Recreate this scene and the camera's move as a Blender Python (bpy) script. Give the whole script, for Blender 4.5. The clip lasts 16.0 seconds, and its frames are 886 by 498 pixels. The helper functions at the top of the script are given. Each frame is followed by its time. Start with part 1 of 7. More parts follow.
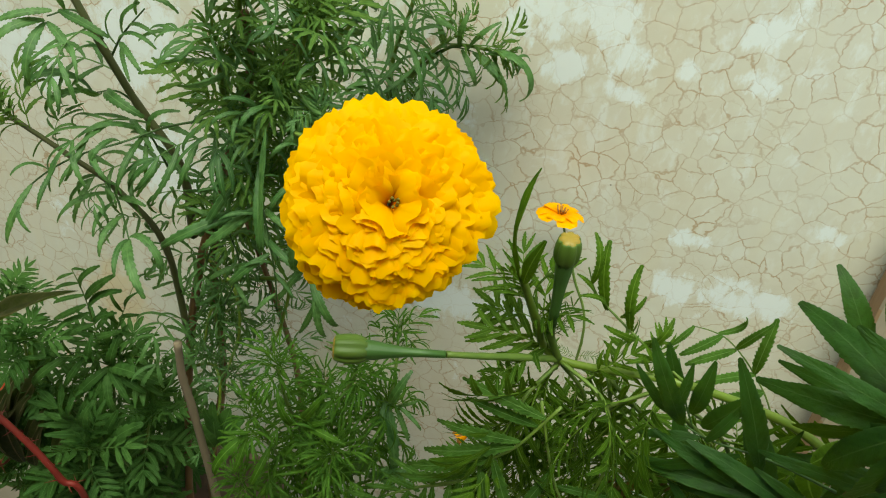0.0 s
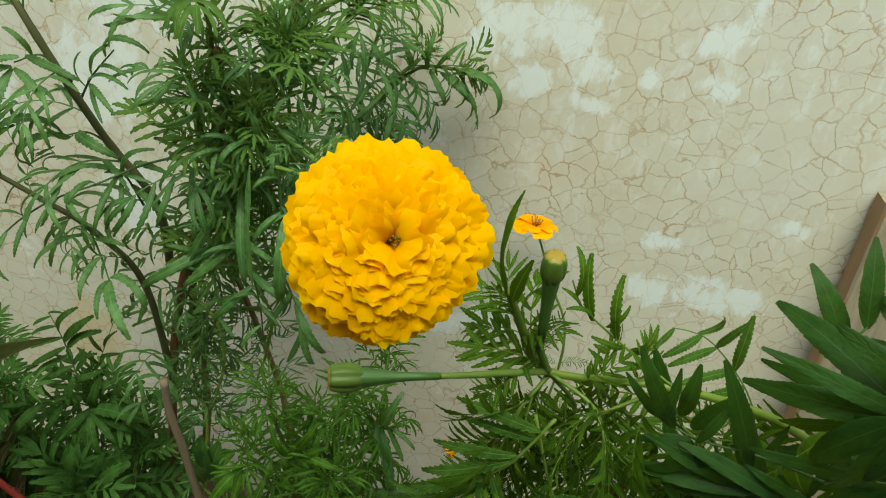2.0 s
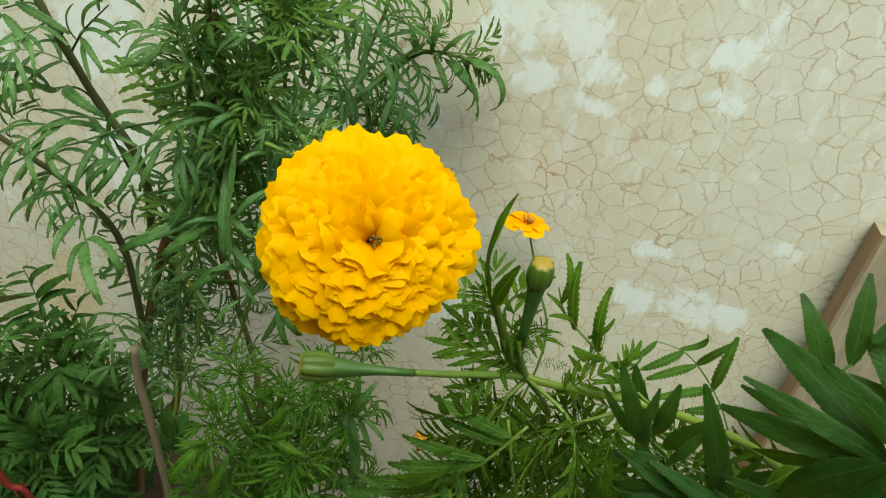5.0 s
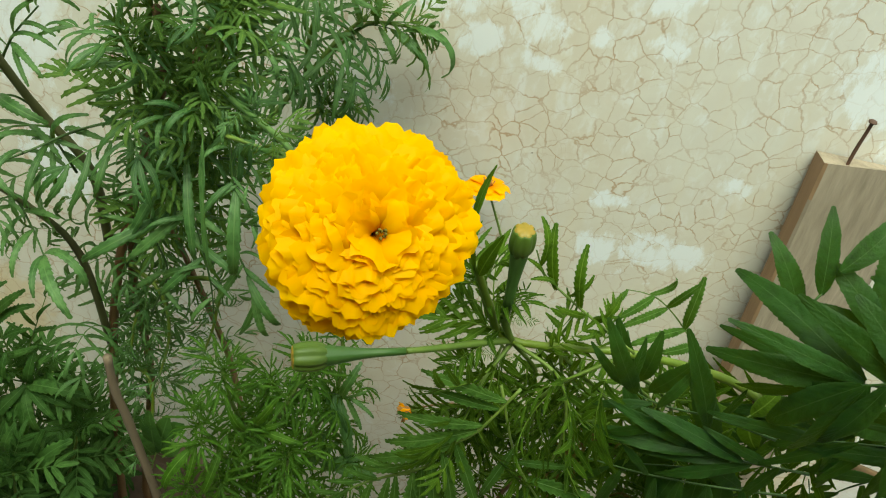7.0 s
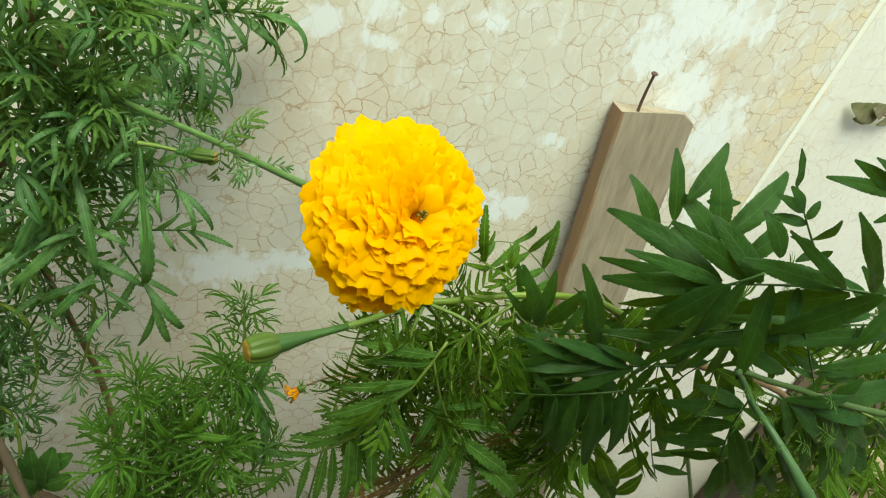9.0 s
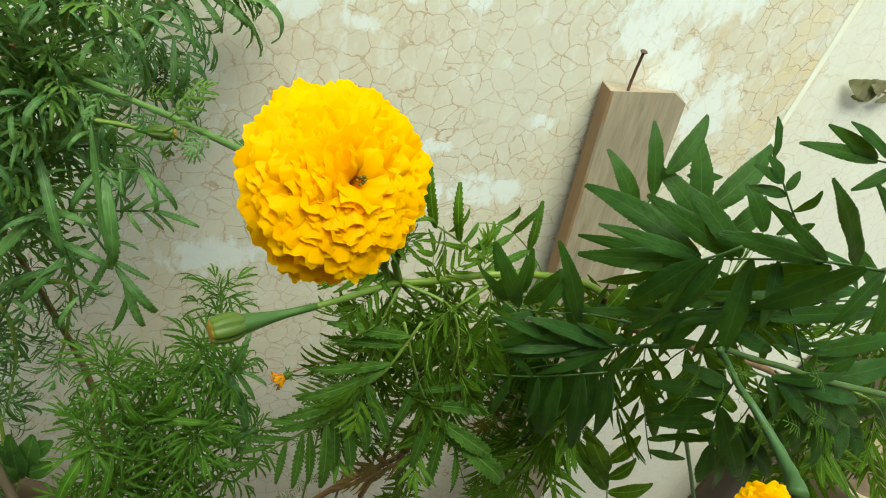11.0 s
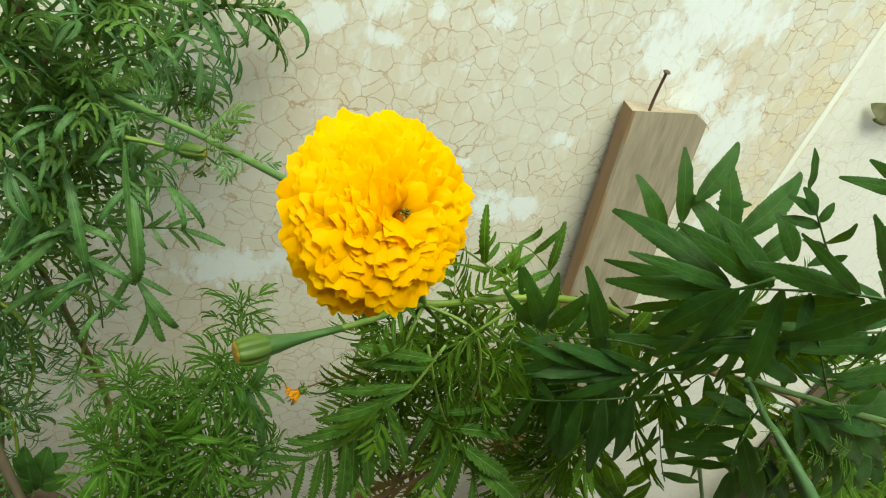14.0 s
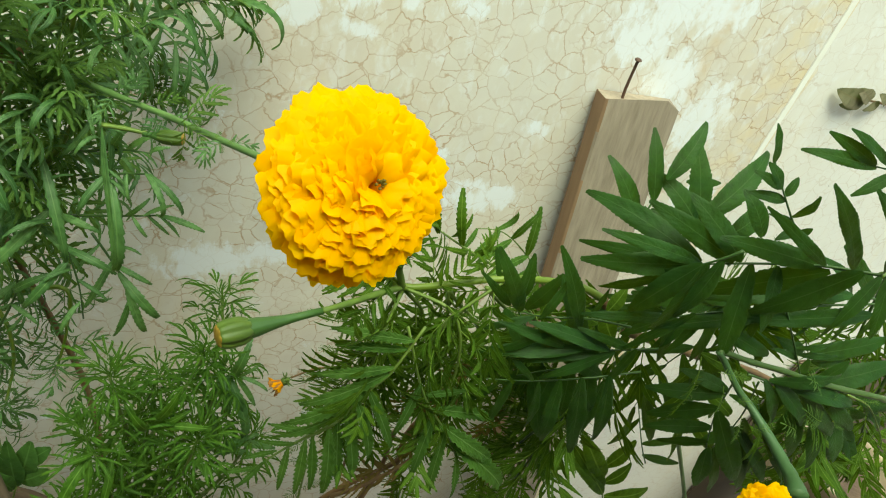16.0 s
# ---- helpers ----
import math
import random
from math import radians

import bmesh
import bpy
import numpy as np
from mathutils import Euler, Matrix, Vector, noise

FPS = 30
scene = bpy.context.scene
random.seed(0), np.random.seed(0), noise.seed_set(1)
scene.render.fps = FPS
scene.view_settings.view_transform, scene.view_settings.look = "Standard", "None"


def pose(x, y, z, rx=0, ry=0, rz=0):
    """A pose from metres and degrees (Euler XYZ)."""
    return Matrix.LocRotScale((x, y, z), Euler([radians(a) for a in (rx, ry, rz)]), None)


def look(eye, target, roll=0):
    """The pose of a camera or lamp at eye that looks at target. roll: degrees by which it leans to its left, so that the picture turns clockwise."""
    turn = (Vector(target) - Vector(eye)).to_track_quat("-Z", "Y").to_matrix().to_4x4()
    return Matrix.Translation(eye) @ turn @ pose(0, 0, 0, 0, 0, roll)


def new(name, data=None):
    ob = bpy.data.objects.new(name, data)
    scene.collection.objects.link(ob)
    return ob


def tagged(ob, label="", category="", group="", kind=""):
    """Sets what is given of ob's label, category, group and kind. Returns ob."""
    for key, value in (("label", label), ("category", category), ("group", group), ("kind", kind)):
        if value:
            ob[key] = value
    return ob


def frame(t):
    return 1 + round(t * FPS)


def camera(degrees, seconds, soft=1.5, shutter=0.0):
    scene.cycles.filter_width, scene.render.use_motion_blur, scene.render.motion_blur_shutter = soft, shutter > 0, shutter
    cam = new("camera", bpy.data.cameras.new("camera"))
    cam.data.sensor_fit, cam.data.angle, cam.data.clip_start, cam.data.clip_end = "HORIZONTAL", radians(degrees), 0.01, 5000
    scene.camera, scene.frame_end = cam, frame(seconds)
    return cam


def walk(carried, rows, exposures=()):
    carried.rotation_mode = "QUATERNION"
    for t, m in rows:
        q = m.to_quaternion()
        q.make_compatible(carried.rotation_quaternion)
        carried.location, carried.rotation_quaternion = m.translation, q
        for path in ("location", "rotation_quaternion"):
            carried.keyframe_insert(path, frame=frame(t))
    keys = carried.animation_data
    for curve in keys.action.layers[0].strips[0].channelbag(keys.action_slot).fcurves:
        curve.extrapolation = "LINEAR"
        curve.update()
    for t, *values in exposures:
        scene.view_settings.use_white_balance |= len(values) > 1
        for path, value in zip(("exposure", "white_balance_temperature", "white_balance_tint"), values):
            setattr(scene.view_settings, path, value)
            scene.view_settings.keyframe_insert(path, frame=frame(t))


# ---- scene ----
cam = camera(62.9, 16.0, soft=1.05)
PATH = [
    (0, (0.023, 0.038, 1.085), (-0.113, 1.612, -0.14), 12.7),
    (0.5, (0.031, 0.02, 1.101), (-0.092, 1.63, -0.08), 10.9),
    (1, (0.022, 0.007, 1.111), (-0.089, 1.664, -0.003), 10.8),
    (1.5, (0.014, 0.016, 1.11), (-0.076, 1.671, -0.009), 10.8),
    (2, (0.007, 0.035, 1.096), (-0.044, 1.64, -0.097), 10.9),
    (2.5, (0.001, 0.047, 1.086), (-0.035, 1.614, -0.155), 12.3),
    (3, (0.01, 0.047, 1.087), (-0.04, 1.617, -0.151), 12.9),
    (3.5, (0.009, 0.046, 1.089), (-0.012, 1.621, -0.143), 14.7),
    (4, (-0.001, 0.05, 1.089), (-0.001, 1.626, -0.143), 17.0),
    (4.2, (-0.004, 0.052, 1.097), (0.003, 1.642, -0.117), 17.8),
    (6.3, (0.032, 0.05, 1.093), (-0.02, 1.61, -0.158), 14.9),
    (6.5, (0.025, 0.045, 1.096), (-0.002, 1.622, -0.135), 13.8),
    (7, (-0.019, 0.054, 1.098), (0.144, 1.589, -0.175), 14.9),
    (7.5, (-0.067, 0.054, 1.104), (0.411, 1.519, -0.171), 19.9),
    (8, (-0.109, 0.039, 1.105), (0.575, 1.457, -0.128), 21.8),
    (8.5, (-0.135, 0.032, 1.104), (0.626, 1.453, -0.08), 21.1),
    (9, (-0.136, 0.033, 1.1), (0.641, 1.446, -0.083), 20.6),
    (9.5, (-0.123, 0.042, 1.091), (0.623, 1.444, -0.125), 20.0),
    (9.7, (-0.122, 0.031, 1.1), (0.672, 1.418, -0.103), 21.1),
    (11.8, (-0.095, 0.025, 1.089), (0.624, 1.454, -0.112), 18.2),
    (12, (-0.096, 0.029, 1.093), (0.615, 1.464, -0.105), 18.2),
    (12.5, (-0.103, 0.032, 1.093), (0.582, 1.479, -0.105), 18.2),
    (13, (-0.106, 0.028, 1.092), (0.582, 1.47, -0.111), 18.7),
    (13.5, (-0.109, 0.031, 1.093), (0.601, 1.468, -0.103), 19.1),
    (14, (-0.117, 0.041, 1.094), (0.619, 1.467, -0.1), 20.2),
    (14.5, (-0.123, 0.044, 1.09), (0.623, 1.459, -0.112), 20.1),
    (15, (-0.123, 0.043, 1.09), (0.635, 1.464, -0.097), 20.0),
    (15.5, (-0.12, 0.035, 1.09), (0.66, 1.454, -0.085), 20.2),
    (16, (-0.118, 0.025, 1.09), (0.667, 1.436, -0.09), 20.0),
]
walk(cam, [(t, look(eye, target, roll)) for t, eye, target, roll in PATH], exposures=[(0.0, 0.36, 6500, -8), (1.0, 0.30, 6500, -8), (1.5, 0.32, 6500, -8), (2.0, 0.24, 6500, -8), (2.6, 0.32, 6500, -8), (6.6, 0.38, 6500, -8), (8.2, 0.66, 6500, -8), (16.0, 0.66, 6500, -8)])

# world and sun: bright open shade, soft light from above and the front right
world = bpy.data.worlds.new("world")
scene.world = world
world.use_nodes = True
wn = world.node_tree
sky = wn.nodes.new("ShaderNodeTexSky")
sky.sky_type = "NISHITA"
sky.sun_disc = False
SUN_EL, SUN_ROT = 67.0, 190.0
sky.sun_elevation, sky.sun_rotation = radians(SUN_EL), radians(SUN_ROT)
sky.dust_density = 3.0
wn.links.new(sky.outputs["Color"], wn.nodes["Background"].inputs["Color"])
wn.nodes["Background"].inputs["Strength"].default_value = 0.14
sun_data = bpy.data.lights.new("sun", "SUN")
sun_data.energy, sun_data.angle, sun_data.color = 3.8, radians(44), (0.965, 0.965, 0.77)
sun = new("sun", sun_data)
sun_way = Vector((math.sin(radians(SUN_ROT)) * math.cos(radians(SUN_EL)), math.cos(radians(SUN_ROT)) * math.cos(radians(SUN_EL)), math.sin(radians(SUN_EL))))
sun.matrix_world = look(sun_way * 10, (0, 0, 0))


# ---- materials ----
def nodes_of(name):
    m = bpy.data.materials.new(name)
    m.use_nodes = True
    nt = m.node_tree
    return m, nt, nt.nodes["Principled BSDF"]


def node(nt, kind, **props):
    n = nt.nodes.new(kind)
    for k, v in props.items():
        if k == "op":
            n.operation = v
        elif k == "blend":
            n.data_type, n.blend_type = "RGBA", v
        else:
            n.inputs[k.replace("_", " ")].default_value = v
    return n


def math_node(nt, op, a, b=None, clamp=False):
    n = nt.nodes.new("ShaderNodeMath")
    n.operation, n.use_clamp = op, clamp
    for i, v in enumerate((a, b)):
        if v is None:
            continue
        if isinstance(v, (int, float)):
            n.inputs[i].default_value = v
        else:
            nt.links.new(v, n.inputs[i])
    return n.outputs[0]


def mix(nt, fac, a, b, blend="MIX"):
    n = nt.nodes.new("ShaderNodeMix")
    n.data_type, n.blend_type = "RGBA", blend
    for i, v in ((0, fac), (6, a), (7, b)):
        if isinstance(v, (int, float)):
            n.inputs[i].default_value = v
        elif isinstance(v, tuple):
            n.inputs[i].default_value = (*v, 1) if len(v) == 3 else v
        else:
            nt.links.new(v, n.inputs[i])
    return n.outputs[2]


def ramp(nt, v, lo, hi):
    n = nt.nodes.new("ShaderNodeMapRange")
    n.inputs[1].default_value, n.inputs[2].default_value = lo, hi
    nt.links.new(v, n.inputs[0])
    return n.outputs[0]


def noise_at(nt, vec, scale, detail=4.0, rough=0.55, distort=0.0):
    n = nt.nodes.new("ShaderNodeTexNoise")
    n.inputs["Scale"].default_value, n.inputs["Detail"].default_value = scale, detail
    n.inputs["Roughness"].default_value, n.inputs["Distortion"].default_value = rough, distort
    if vec is not None:
        nt.links.new(vec, n.inputs["Vector"])
    return n


def bump(nt, height, strength, distance, target):
    n = nt.nodes.new("ShaderNodeBump")
    n.inputs["Strength"].default_value, n.inputs["Distance"].default_value = strength, distance
    nt.links.new(height, n.inputs["Height"])
    nt.links.new(n.outputs[0], target.inputs["Normal"])


def leaf_material(name, colour, pale, rough=0.45, through_light=0.22, rib=(0.17, 0.28, 0.04), rib_width=0.06, relief=0.35, gloss=0.06):
    m, nt, p = nodes_of(name)
    uv = nt.nodes.new("ShaderNodeUVMap").outputs[0]
    sep = nt.nodes.new("ShaderNodeSeparateXYZ")
    nt.links.new(uv, sep.inputs[0])
    obj = nt.nodes.new("ShaderNodeTexCoord").outputs["Object"]
    info = nt.nodes.new("ShaderNodeObjectInfo").outputs["Random"]
    island = nt.nodes.new("ShaderNodeNewGeometry").outputs["Random Per Island"]
    n1 = noise_at(nt, obj, 9.0, 3)
    vary = math_node(nt, "ADD", math_node(nt, "MULTIPLY", info, 0.55), math_node(nt, "MULTIPLY", island, 0.35))
    col = mix(nt, vary, colour, pale)
    col = mix(nt, ramp(nt, n1.outputs[0], 0.42, 0.75), col, tuple(c * 0.6 for c in colour))
    # pale midrib and faint side veins
    across = math_node(nt, "ABSOLUTE", math_node(nt, "SUBTRACT", sep.outputs[1], 0.5))
    veins = nt.nodes.new("ShaderNodeTexWave")
    veins.inputs["Scale"].default_value, veins.inputs["Distortion"].default_value = 3.2, 0.6
    shear = nt.nodes.new("ShaderNodeCombineXYZ")
    nt.links.new(math_node(nt, "SUBTRACT", sep.outputs[0], math_node(nt, "MULTIPLY", across, 0.35)), shear.inputs[0])
    nt.links.new(shear.outputs[0], veins.inputs["Vector"])
    col = mix(nt, math_node(nt, "MULTIPLY", ramp(nt, veins.outputs["Fac"], 0.75, 1.0), 0.07), col, rib)
    col = mix(nt, math_node(nt, "MULTIPLY", ramp(nt, across, rib_width, rib_width * 0.3), 0.8), col, rib)
    # slightly paler margins, with the sheen of rolled edges put into the colour
    col = mix(nt, math_node(nt, "MULTIPLY", ramp(nt, across, 0.40, 0.49), 0.30), col, rib)
    # dark oil glands and dusty, sun-bleached places
    glands = nt.nodes.new("ShaderNodeTexVoronoi")
    glands.inputs["Scale"].default_value = 24.0
    nt.links.new(obj, glands.inputs["Vector"])
    col = mix(nt, math_node(nt, "MULTIPLY", ramp(nt, glands.outputs["Distance"], 0.20, 0.10), 0.35), col, tuple(c * 0.35 for c in colour))
    dusty = ramp(nt, noise_at(nt, obj, 4.0, 5, 0.65).outputs[0], 0.50, 0.72)
    col = mix(nt, math_node(nt, "MULTIPLY", dusty, 0.30), col, pale)
    nt.links.new(col, p.inputs["Base Color"])
    nt.links.new(math_node(nt, "ADD", math_node(nt, "MULTIPLY", dusty, 0.22), rough), p.inputs["Roughness"])
    p.inputs["Specular IOR Level"].default_value = gloss
    grain = noise_at(nt, obj, 60.0, 3)
    h = math_node(nt, "ADD", math_node(nt, "MULTIPLY", veins.outputs["Fac"], 0.25), grain.outputs[0])
    bump(nt, h, relief, 0.0012, p)
    tr = nt.nodes.new("ShaderNodeBsdfTranslucent")
    nt.links.new(mix(nt, 0.5, col, (0.28, 0.46, 0.006)), tr.inputs["Color"])
    ms = nt.nodes.new("ShaderNodeMixShader")
    ms.inputs[0].default_value = through_light
    nt.links.new(p.outputs[0], ms.inputs[1])
    nt.links.new(tr.outputs[0], ms.inputs[2])
    nt.links.new(ms.outputs[0], nt.nodes["Material Output"].inputs["Surface"])
    return m


def plain_material(name, colour, dark, scale=30.0, rough=0.6, relief=0.4, depth=0.001, metal=0.0, stretch=None, random_mix=0.0):
    m, nt, p = nodes_of(name)
    obj = nt.nodes.new("ShaderNodeTexCoord").outputs["Object"]
    if stretch:
        mp = nt.nodes.new("ShaderNodeMapping")
        mp.inputs["Scale"].default_value = stretch
        nt.links.new(obj, mp.inputs[0])
        obj = mp.outputs[0]
    n1, n2 = noise_at(nt, obj, scale, 5), noise_at(nt, obj, scale * 0.17, 3)
    f = math_node(nt, "ADD", math_node(nt, "MULTIPLY", n1.outputs[0], 0.6), math_node(nt, "MULTIPLY", n2.outputs[0], 0.5))
    col = mix(nt, ramp(nt, f, 0.35, 0.8), colour, dark)
    if random_mix:
        info = nt.nodes.new("ShaderNodeObjectInfo").outputs["Random"]
        col = mix(nt, math_node(nt, "MULTIPLY", info, random_mix), col, dark)
    nt.links.new(col, p.inputs["Base Color"])
    p.inputs["Roughness"].default_value, p.inputs["Metallic"].default_value = rough, metal
    bump(nt, n1.outputs[0], relief, depth, p)
    return m


def petal_material(name, tip, base, rough=0.55, through_light=0.3):
    m, nt, p = nodes_of(name)
    sep = nt.nodes.new("ShaderNodeSeparateXYZ")
    nt.links.new(nt.nodes.new("ShaderNodeUVMap").outputs[0], sep.inputs[0])
    obj = nt.nodes.new("ShaderNodeTexCoord").outputs["Object"]
    info = nt.nodes.new("ShaderNodeObjectInfo").outputs["Random"]
    col = mix(nt, ramp(nt, sep.outputs[0], 0.25, 0.85), base, tip)
    col = mix(nt, math_node(nt, "MULTIPLY", info, 0.35), col, base)
    streak = nt.nodes.new("ShaderNodeTexWave")
    streak.bands_direction = "Y"
    streak.inputs["Scale"].default_value, streak.inputs["Distortion"].default_value = 2.4, 1.5
    nt.links.new(nt.nodes["UV Map"].outputs[0], streak.inputs["Vector"])
    col = mix(nt, math_node(nt, "MULTIPLY", streak.outputs["Fac"], 0.10), col, base)
    nt.links.new(col, p.inputs["Base Color"])
    p.inputs["Roughness"].default_value, p.inputs["Specular IOR Level"].default_value = rough, 0.08
    bump(nt, noise_at(nt, obj, 9.0, 3).outputs[0], 0.12, 0.0006, p)
    tr = nt.nodes.new("ShaderNodeBsdfTranslucent")
    nt.links.new(col, tr.inputs["Color"])
    ms = nt.nodes.new("ShaderNodeMixShader")
    ms.inputs[0].default_value = through_light
    nt.links.new(p.outputs[0], ms.inputs[1])
    nt.links.new(tr.outputs[0], ms.inputs[2])
    nt.links.new(ms.outputs[0], nt.nodes["Material Output"].inputs["Surface"])
    return m


def wall_material():
    """Cream distemper over white plaster: crazed with brown cracks, flaked off in whitish patches."""
    m, nt, p = nodes_of("crazed_cream_paint")
    obj = nt.nodes.new("ShaderNodeTexCoord").outputs["Object"]
    wob = noise_at(nt, obj, 14.0, 4)
    add = nt.nodes.new("ShaderNodeVectorMath")
    add.operation = "MULTIPLY_ADD"
    nt.links.new(wob.outputs["Color"], add.inputs[0])
    add.inputs[1].default_value = (0.03, 0.03, 0.03)
    nt.links.new(obj, add.inputs[2])
    fine = noise_at(nt, obj, 105.0, 3)
    add2 = nt.nodes.new("ShaderNodeVectorMath")
    add2.operation = "MULTIPLY_ADD"
    nt.links.new(fine.outputs["Color"], add2.inputs[0])
    add2.inputs[1].default_value = (0.004, 0.004, 0.004)
    jag = noise_at(nt, obj, 58.0, 3, 0.6)
    add3 = nt.nodes.new("ShaderNodeVectorMath")
    add3.operation = "MULTIPLY_ADD"
    nt.links.new(jag.outputs["Color"], add3.inputs[0])
    add3.inputs[1].default_value = (0.010, 0.010, 0.010)
    nt.links.new(add.outputs[0], add3.inputs[2])
    nt.links.new(add3.outputs[0], add2.inputs[2])

    def cracks(scale, width, seed):
        mp = nt.nodes.new("ShaderNodeMapping")
        mp.inputs["Location"].default_value = seed
        nt.links.new(add2.outputs[0], mp.inputs[0])
        v = nt.nodes.new("ShaderNodeTexVoronoi")
        v.feature = "DISTANCE_TO_EDGE"
        v.inputs["Scale"].default_value = scale
        nt.links.new(mp.outputs[0], v.inputs["Vector"])
        return ramp(nt, v.outputs["Distance"], width * scale, width * scale * 0.25), mp.outputs[0]

    patchy = ramp(nt, noise_at(nt, obj, 11.0, 3).outputs[0], 0.34, 0.52)
    patchy2 = ramp(nt, noise_at(nt, obj, 15.0, 2).outputs[0], 0.50, 0.60)
    thick = ramp(nt, noise_at(nt, obj, 34.0, 3).outputs[0], 0.32, 0.60)
    lines, at = cracks(38.0, 0.00112, (0.3, 0.1, 0.7))
    weight = math_node(nt, "MULTIPLY", math_node(nt, "ADD", math_node(nt, "MULTIPLY", patchy, 0.6), 0.4), math_node(nt, "ADD", math_node(nt, "MULTIPLY", thick, 0.7), 0.3))
    big = math_node(nt, "MULTIPLY", lines, weight)
    lines2, _ = cracks(47.0, 0.0007, (1.3, 2.1, 0.4))
    small = math_node(nt, "MULTIPLY", lines2, patchy2)
    crack = math_node(nt, "MAXIMUM", big, math_node(nt, "MULTIPLY", small, 0.32))
    # each crazed piece holds or sheds its paint on its own
    cell = nt.nodes.new("ShaderNodeTexVoronoi")
    cell.inputs["Scale"].default_value = 38.0
    nt.links.new(at, cell.inputs["Vector"])
    piece = nt.nodes.new("ShaderNodeSeparateColor")
    nt.links.new(cell.outputs["Color"], piece.inputs[0])
    shed = math_node(nt, "SUBTRACT", piece.outputs[0], 0.5)
    tone = noise_at(nt, obj, 3.2, 4)
    col = mix(nt, ramp(nt, tone.outputs[0], 0.35, 0.68), (0.640, 0.582, 0.500), (0.660, 0.640, 0.605))
    cloud = noise_at(nt, obj, 26.0, 6, 0.62)
    col = mix(nt, math_node(nt, "MULTIPLY", ramp(nt, cloud.outputs[0], 0.45, 0.7), 0.5), col, (0.71, 0.69, 0.63))
    # flaked patches that show the whitewash underneath
    sep = nt.nodes.new("ShaderNodeSeparateXYZ")
    nt.links.new(add.outputs[0], sep.inputs[0])
    flake = None
    for x, z, rx, rz in FLAKES:
        dx = math_node(nt, "DIVIDE", math_node(nt, "SUBTRACT", sep.outputs[0], x + 0.015), rx)
        dz = math_node(nt, "DIVIDE", math_node(nt, "SUBTRACT", sep.outputs[2], z + 0.015), rz)
        d = math_node(nt, "ADD", math_node(nt, "MULTIPLY", dx, dx), math_node(nt, "MULTIPLY", dz, dz))
        flake = d if flake is None else math_node(nt, "MINIMUM", flake, d)
    streaky = nt.nodes.new("ShaderNodeMapping")
    streaky.inputs["Rotation"].default_value = (0.0, 0.5, 0.0)
    streaky.inputs["Scale"].default_value = (1.5, 1.0, 0.75)
    nt.links.new(obj, streaky.inputs[0])
    streak = noise_at(nt, streaky.outputs[0], 46.0, 8, 0.70).outputs[0]
    ragged = math_node(nt, "ADD", flake, math_node(nt, "MULTIPLY", math_node(nt, "SUBTRACT", streak, 0.5), 6.5))
    ragged = math_node(nt, "ADD", ragged, math_node(nt, "MULTIPLY", shed, 0.7))
    flaked = ramp(nt, ragged, 1.5, 0.45)
    specks = ramp(nt, math_node(nt, "ADD", noise_at(nt, obj, 24.0, 8, 0.70, 0.4).outputs[0], math_node(nt, "MULTIPLY", shed, 0.05)), 0.60, 0.68)
    flaked = math_node(nt, "MAXIMUM", flaked, math_node(nt, "MULTIPLY", specks, ramp(nt, noise_at(nt, obj, 4.3, 2).outputs[0], 0.42, 0.58)))
    washed = math_node(nt, "MULTIPLY", ramp(nt, math_node(nt, "ADD", noise_at(nt, streaky.outputs[0], 34.0, 8, 0.66, 0.3).outputs[0], math_node(nt, "MULTIPLY", shed, 0.06)), 0.53, 0.64), ramp(nt, noise_at(nt, obj, 2.6, 3).outputs[0], 0.30, 0.48))
    washed = math_node(nt, "MULTIPLY", washed, ramp(nt, sep.outputs[2], 0.48, 0.80))
    flaked = math_node(nt, "MAXIMUM", flaked, math_node(nt, "MULTIPLY", washed, 0.55))
    col = mix(nt, math_node(nt, "MULTIPLY", flaked, 0.80), col, (0.80, 0.835, 0.90))
    plain_x = nt.nodes.new("ShaderNodeSeparateXYZ")
    nt.links.new(obj, plain_x.inputs[0])
    col = mix(nt, math_node(nt, "MULTIPLY", math_node(nt, "GREATER_THAN", plain_x.outputs[0], 0.806), 0.55), col, (0.78, 0.765, 0.735))
    # rusty runs and yellowed damp beside the joint
    run = nt.nodes.new("ShaderNodeMapping")
    run.inputs["Scale"].default_value = (16.0, 16.0, 2.2)
    nt.links.new(obj, run.inputs[0])
    damp = ramp(nt, noise_at(nt, run.outputs[0], 1.0, 5, 0.6).outputs[0], 0.55, 0.75)
    col = mix(nt, math_node(nt, "MULTIPLY", damp, 0.22), col, (0.66, 0.52, 0.28))
    dx = math_node(nt, "DIVIDE", math_node(nt, "SUBTRACT", sep.outputs[0], -0.54 + 0.015), 0.045)
    dz = math_node(nt, "DIVIDE", math_node(nt, "SUBTRACT", sep.outputs[2], 0.20 + 0.015), 0.07)
    old = math_node(nt, "ADD", math_node(nt, "ADD", math_node(nt, "MULTIPLY", dx, dx), math_node(nt, "MULTIPLY", dz, dz)), math_node(nt, "MULTIPLY", math_node(nt, "SUBTRACT", cloud.outputs[0], 0.5), 4.0))
    col = mix(nt, math_node(nt, "MULTIPLY", ramp(nt, old, 1.4, 0.5), 0.5), col, (0.66, 0.50, 0.26))
    near_joint = math_node(nt, "MULTIPLY", ramp(nt, sep.outputs[0], 0.66, 0.80), ramp(nt, cloud.outputs[0], 0.38, 0.62))
    near_joint = math_node(nt, "MULTIPLY", near_joint, math_node(nt, "LESS_THAN", sep.outputs[0], 0.832))
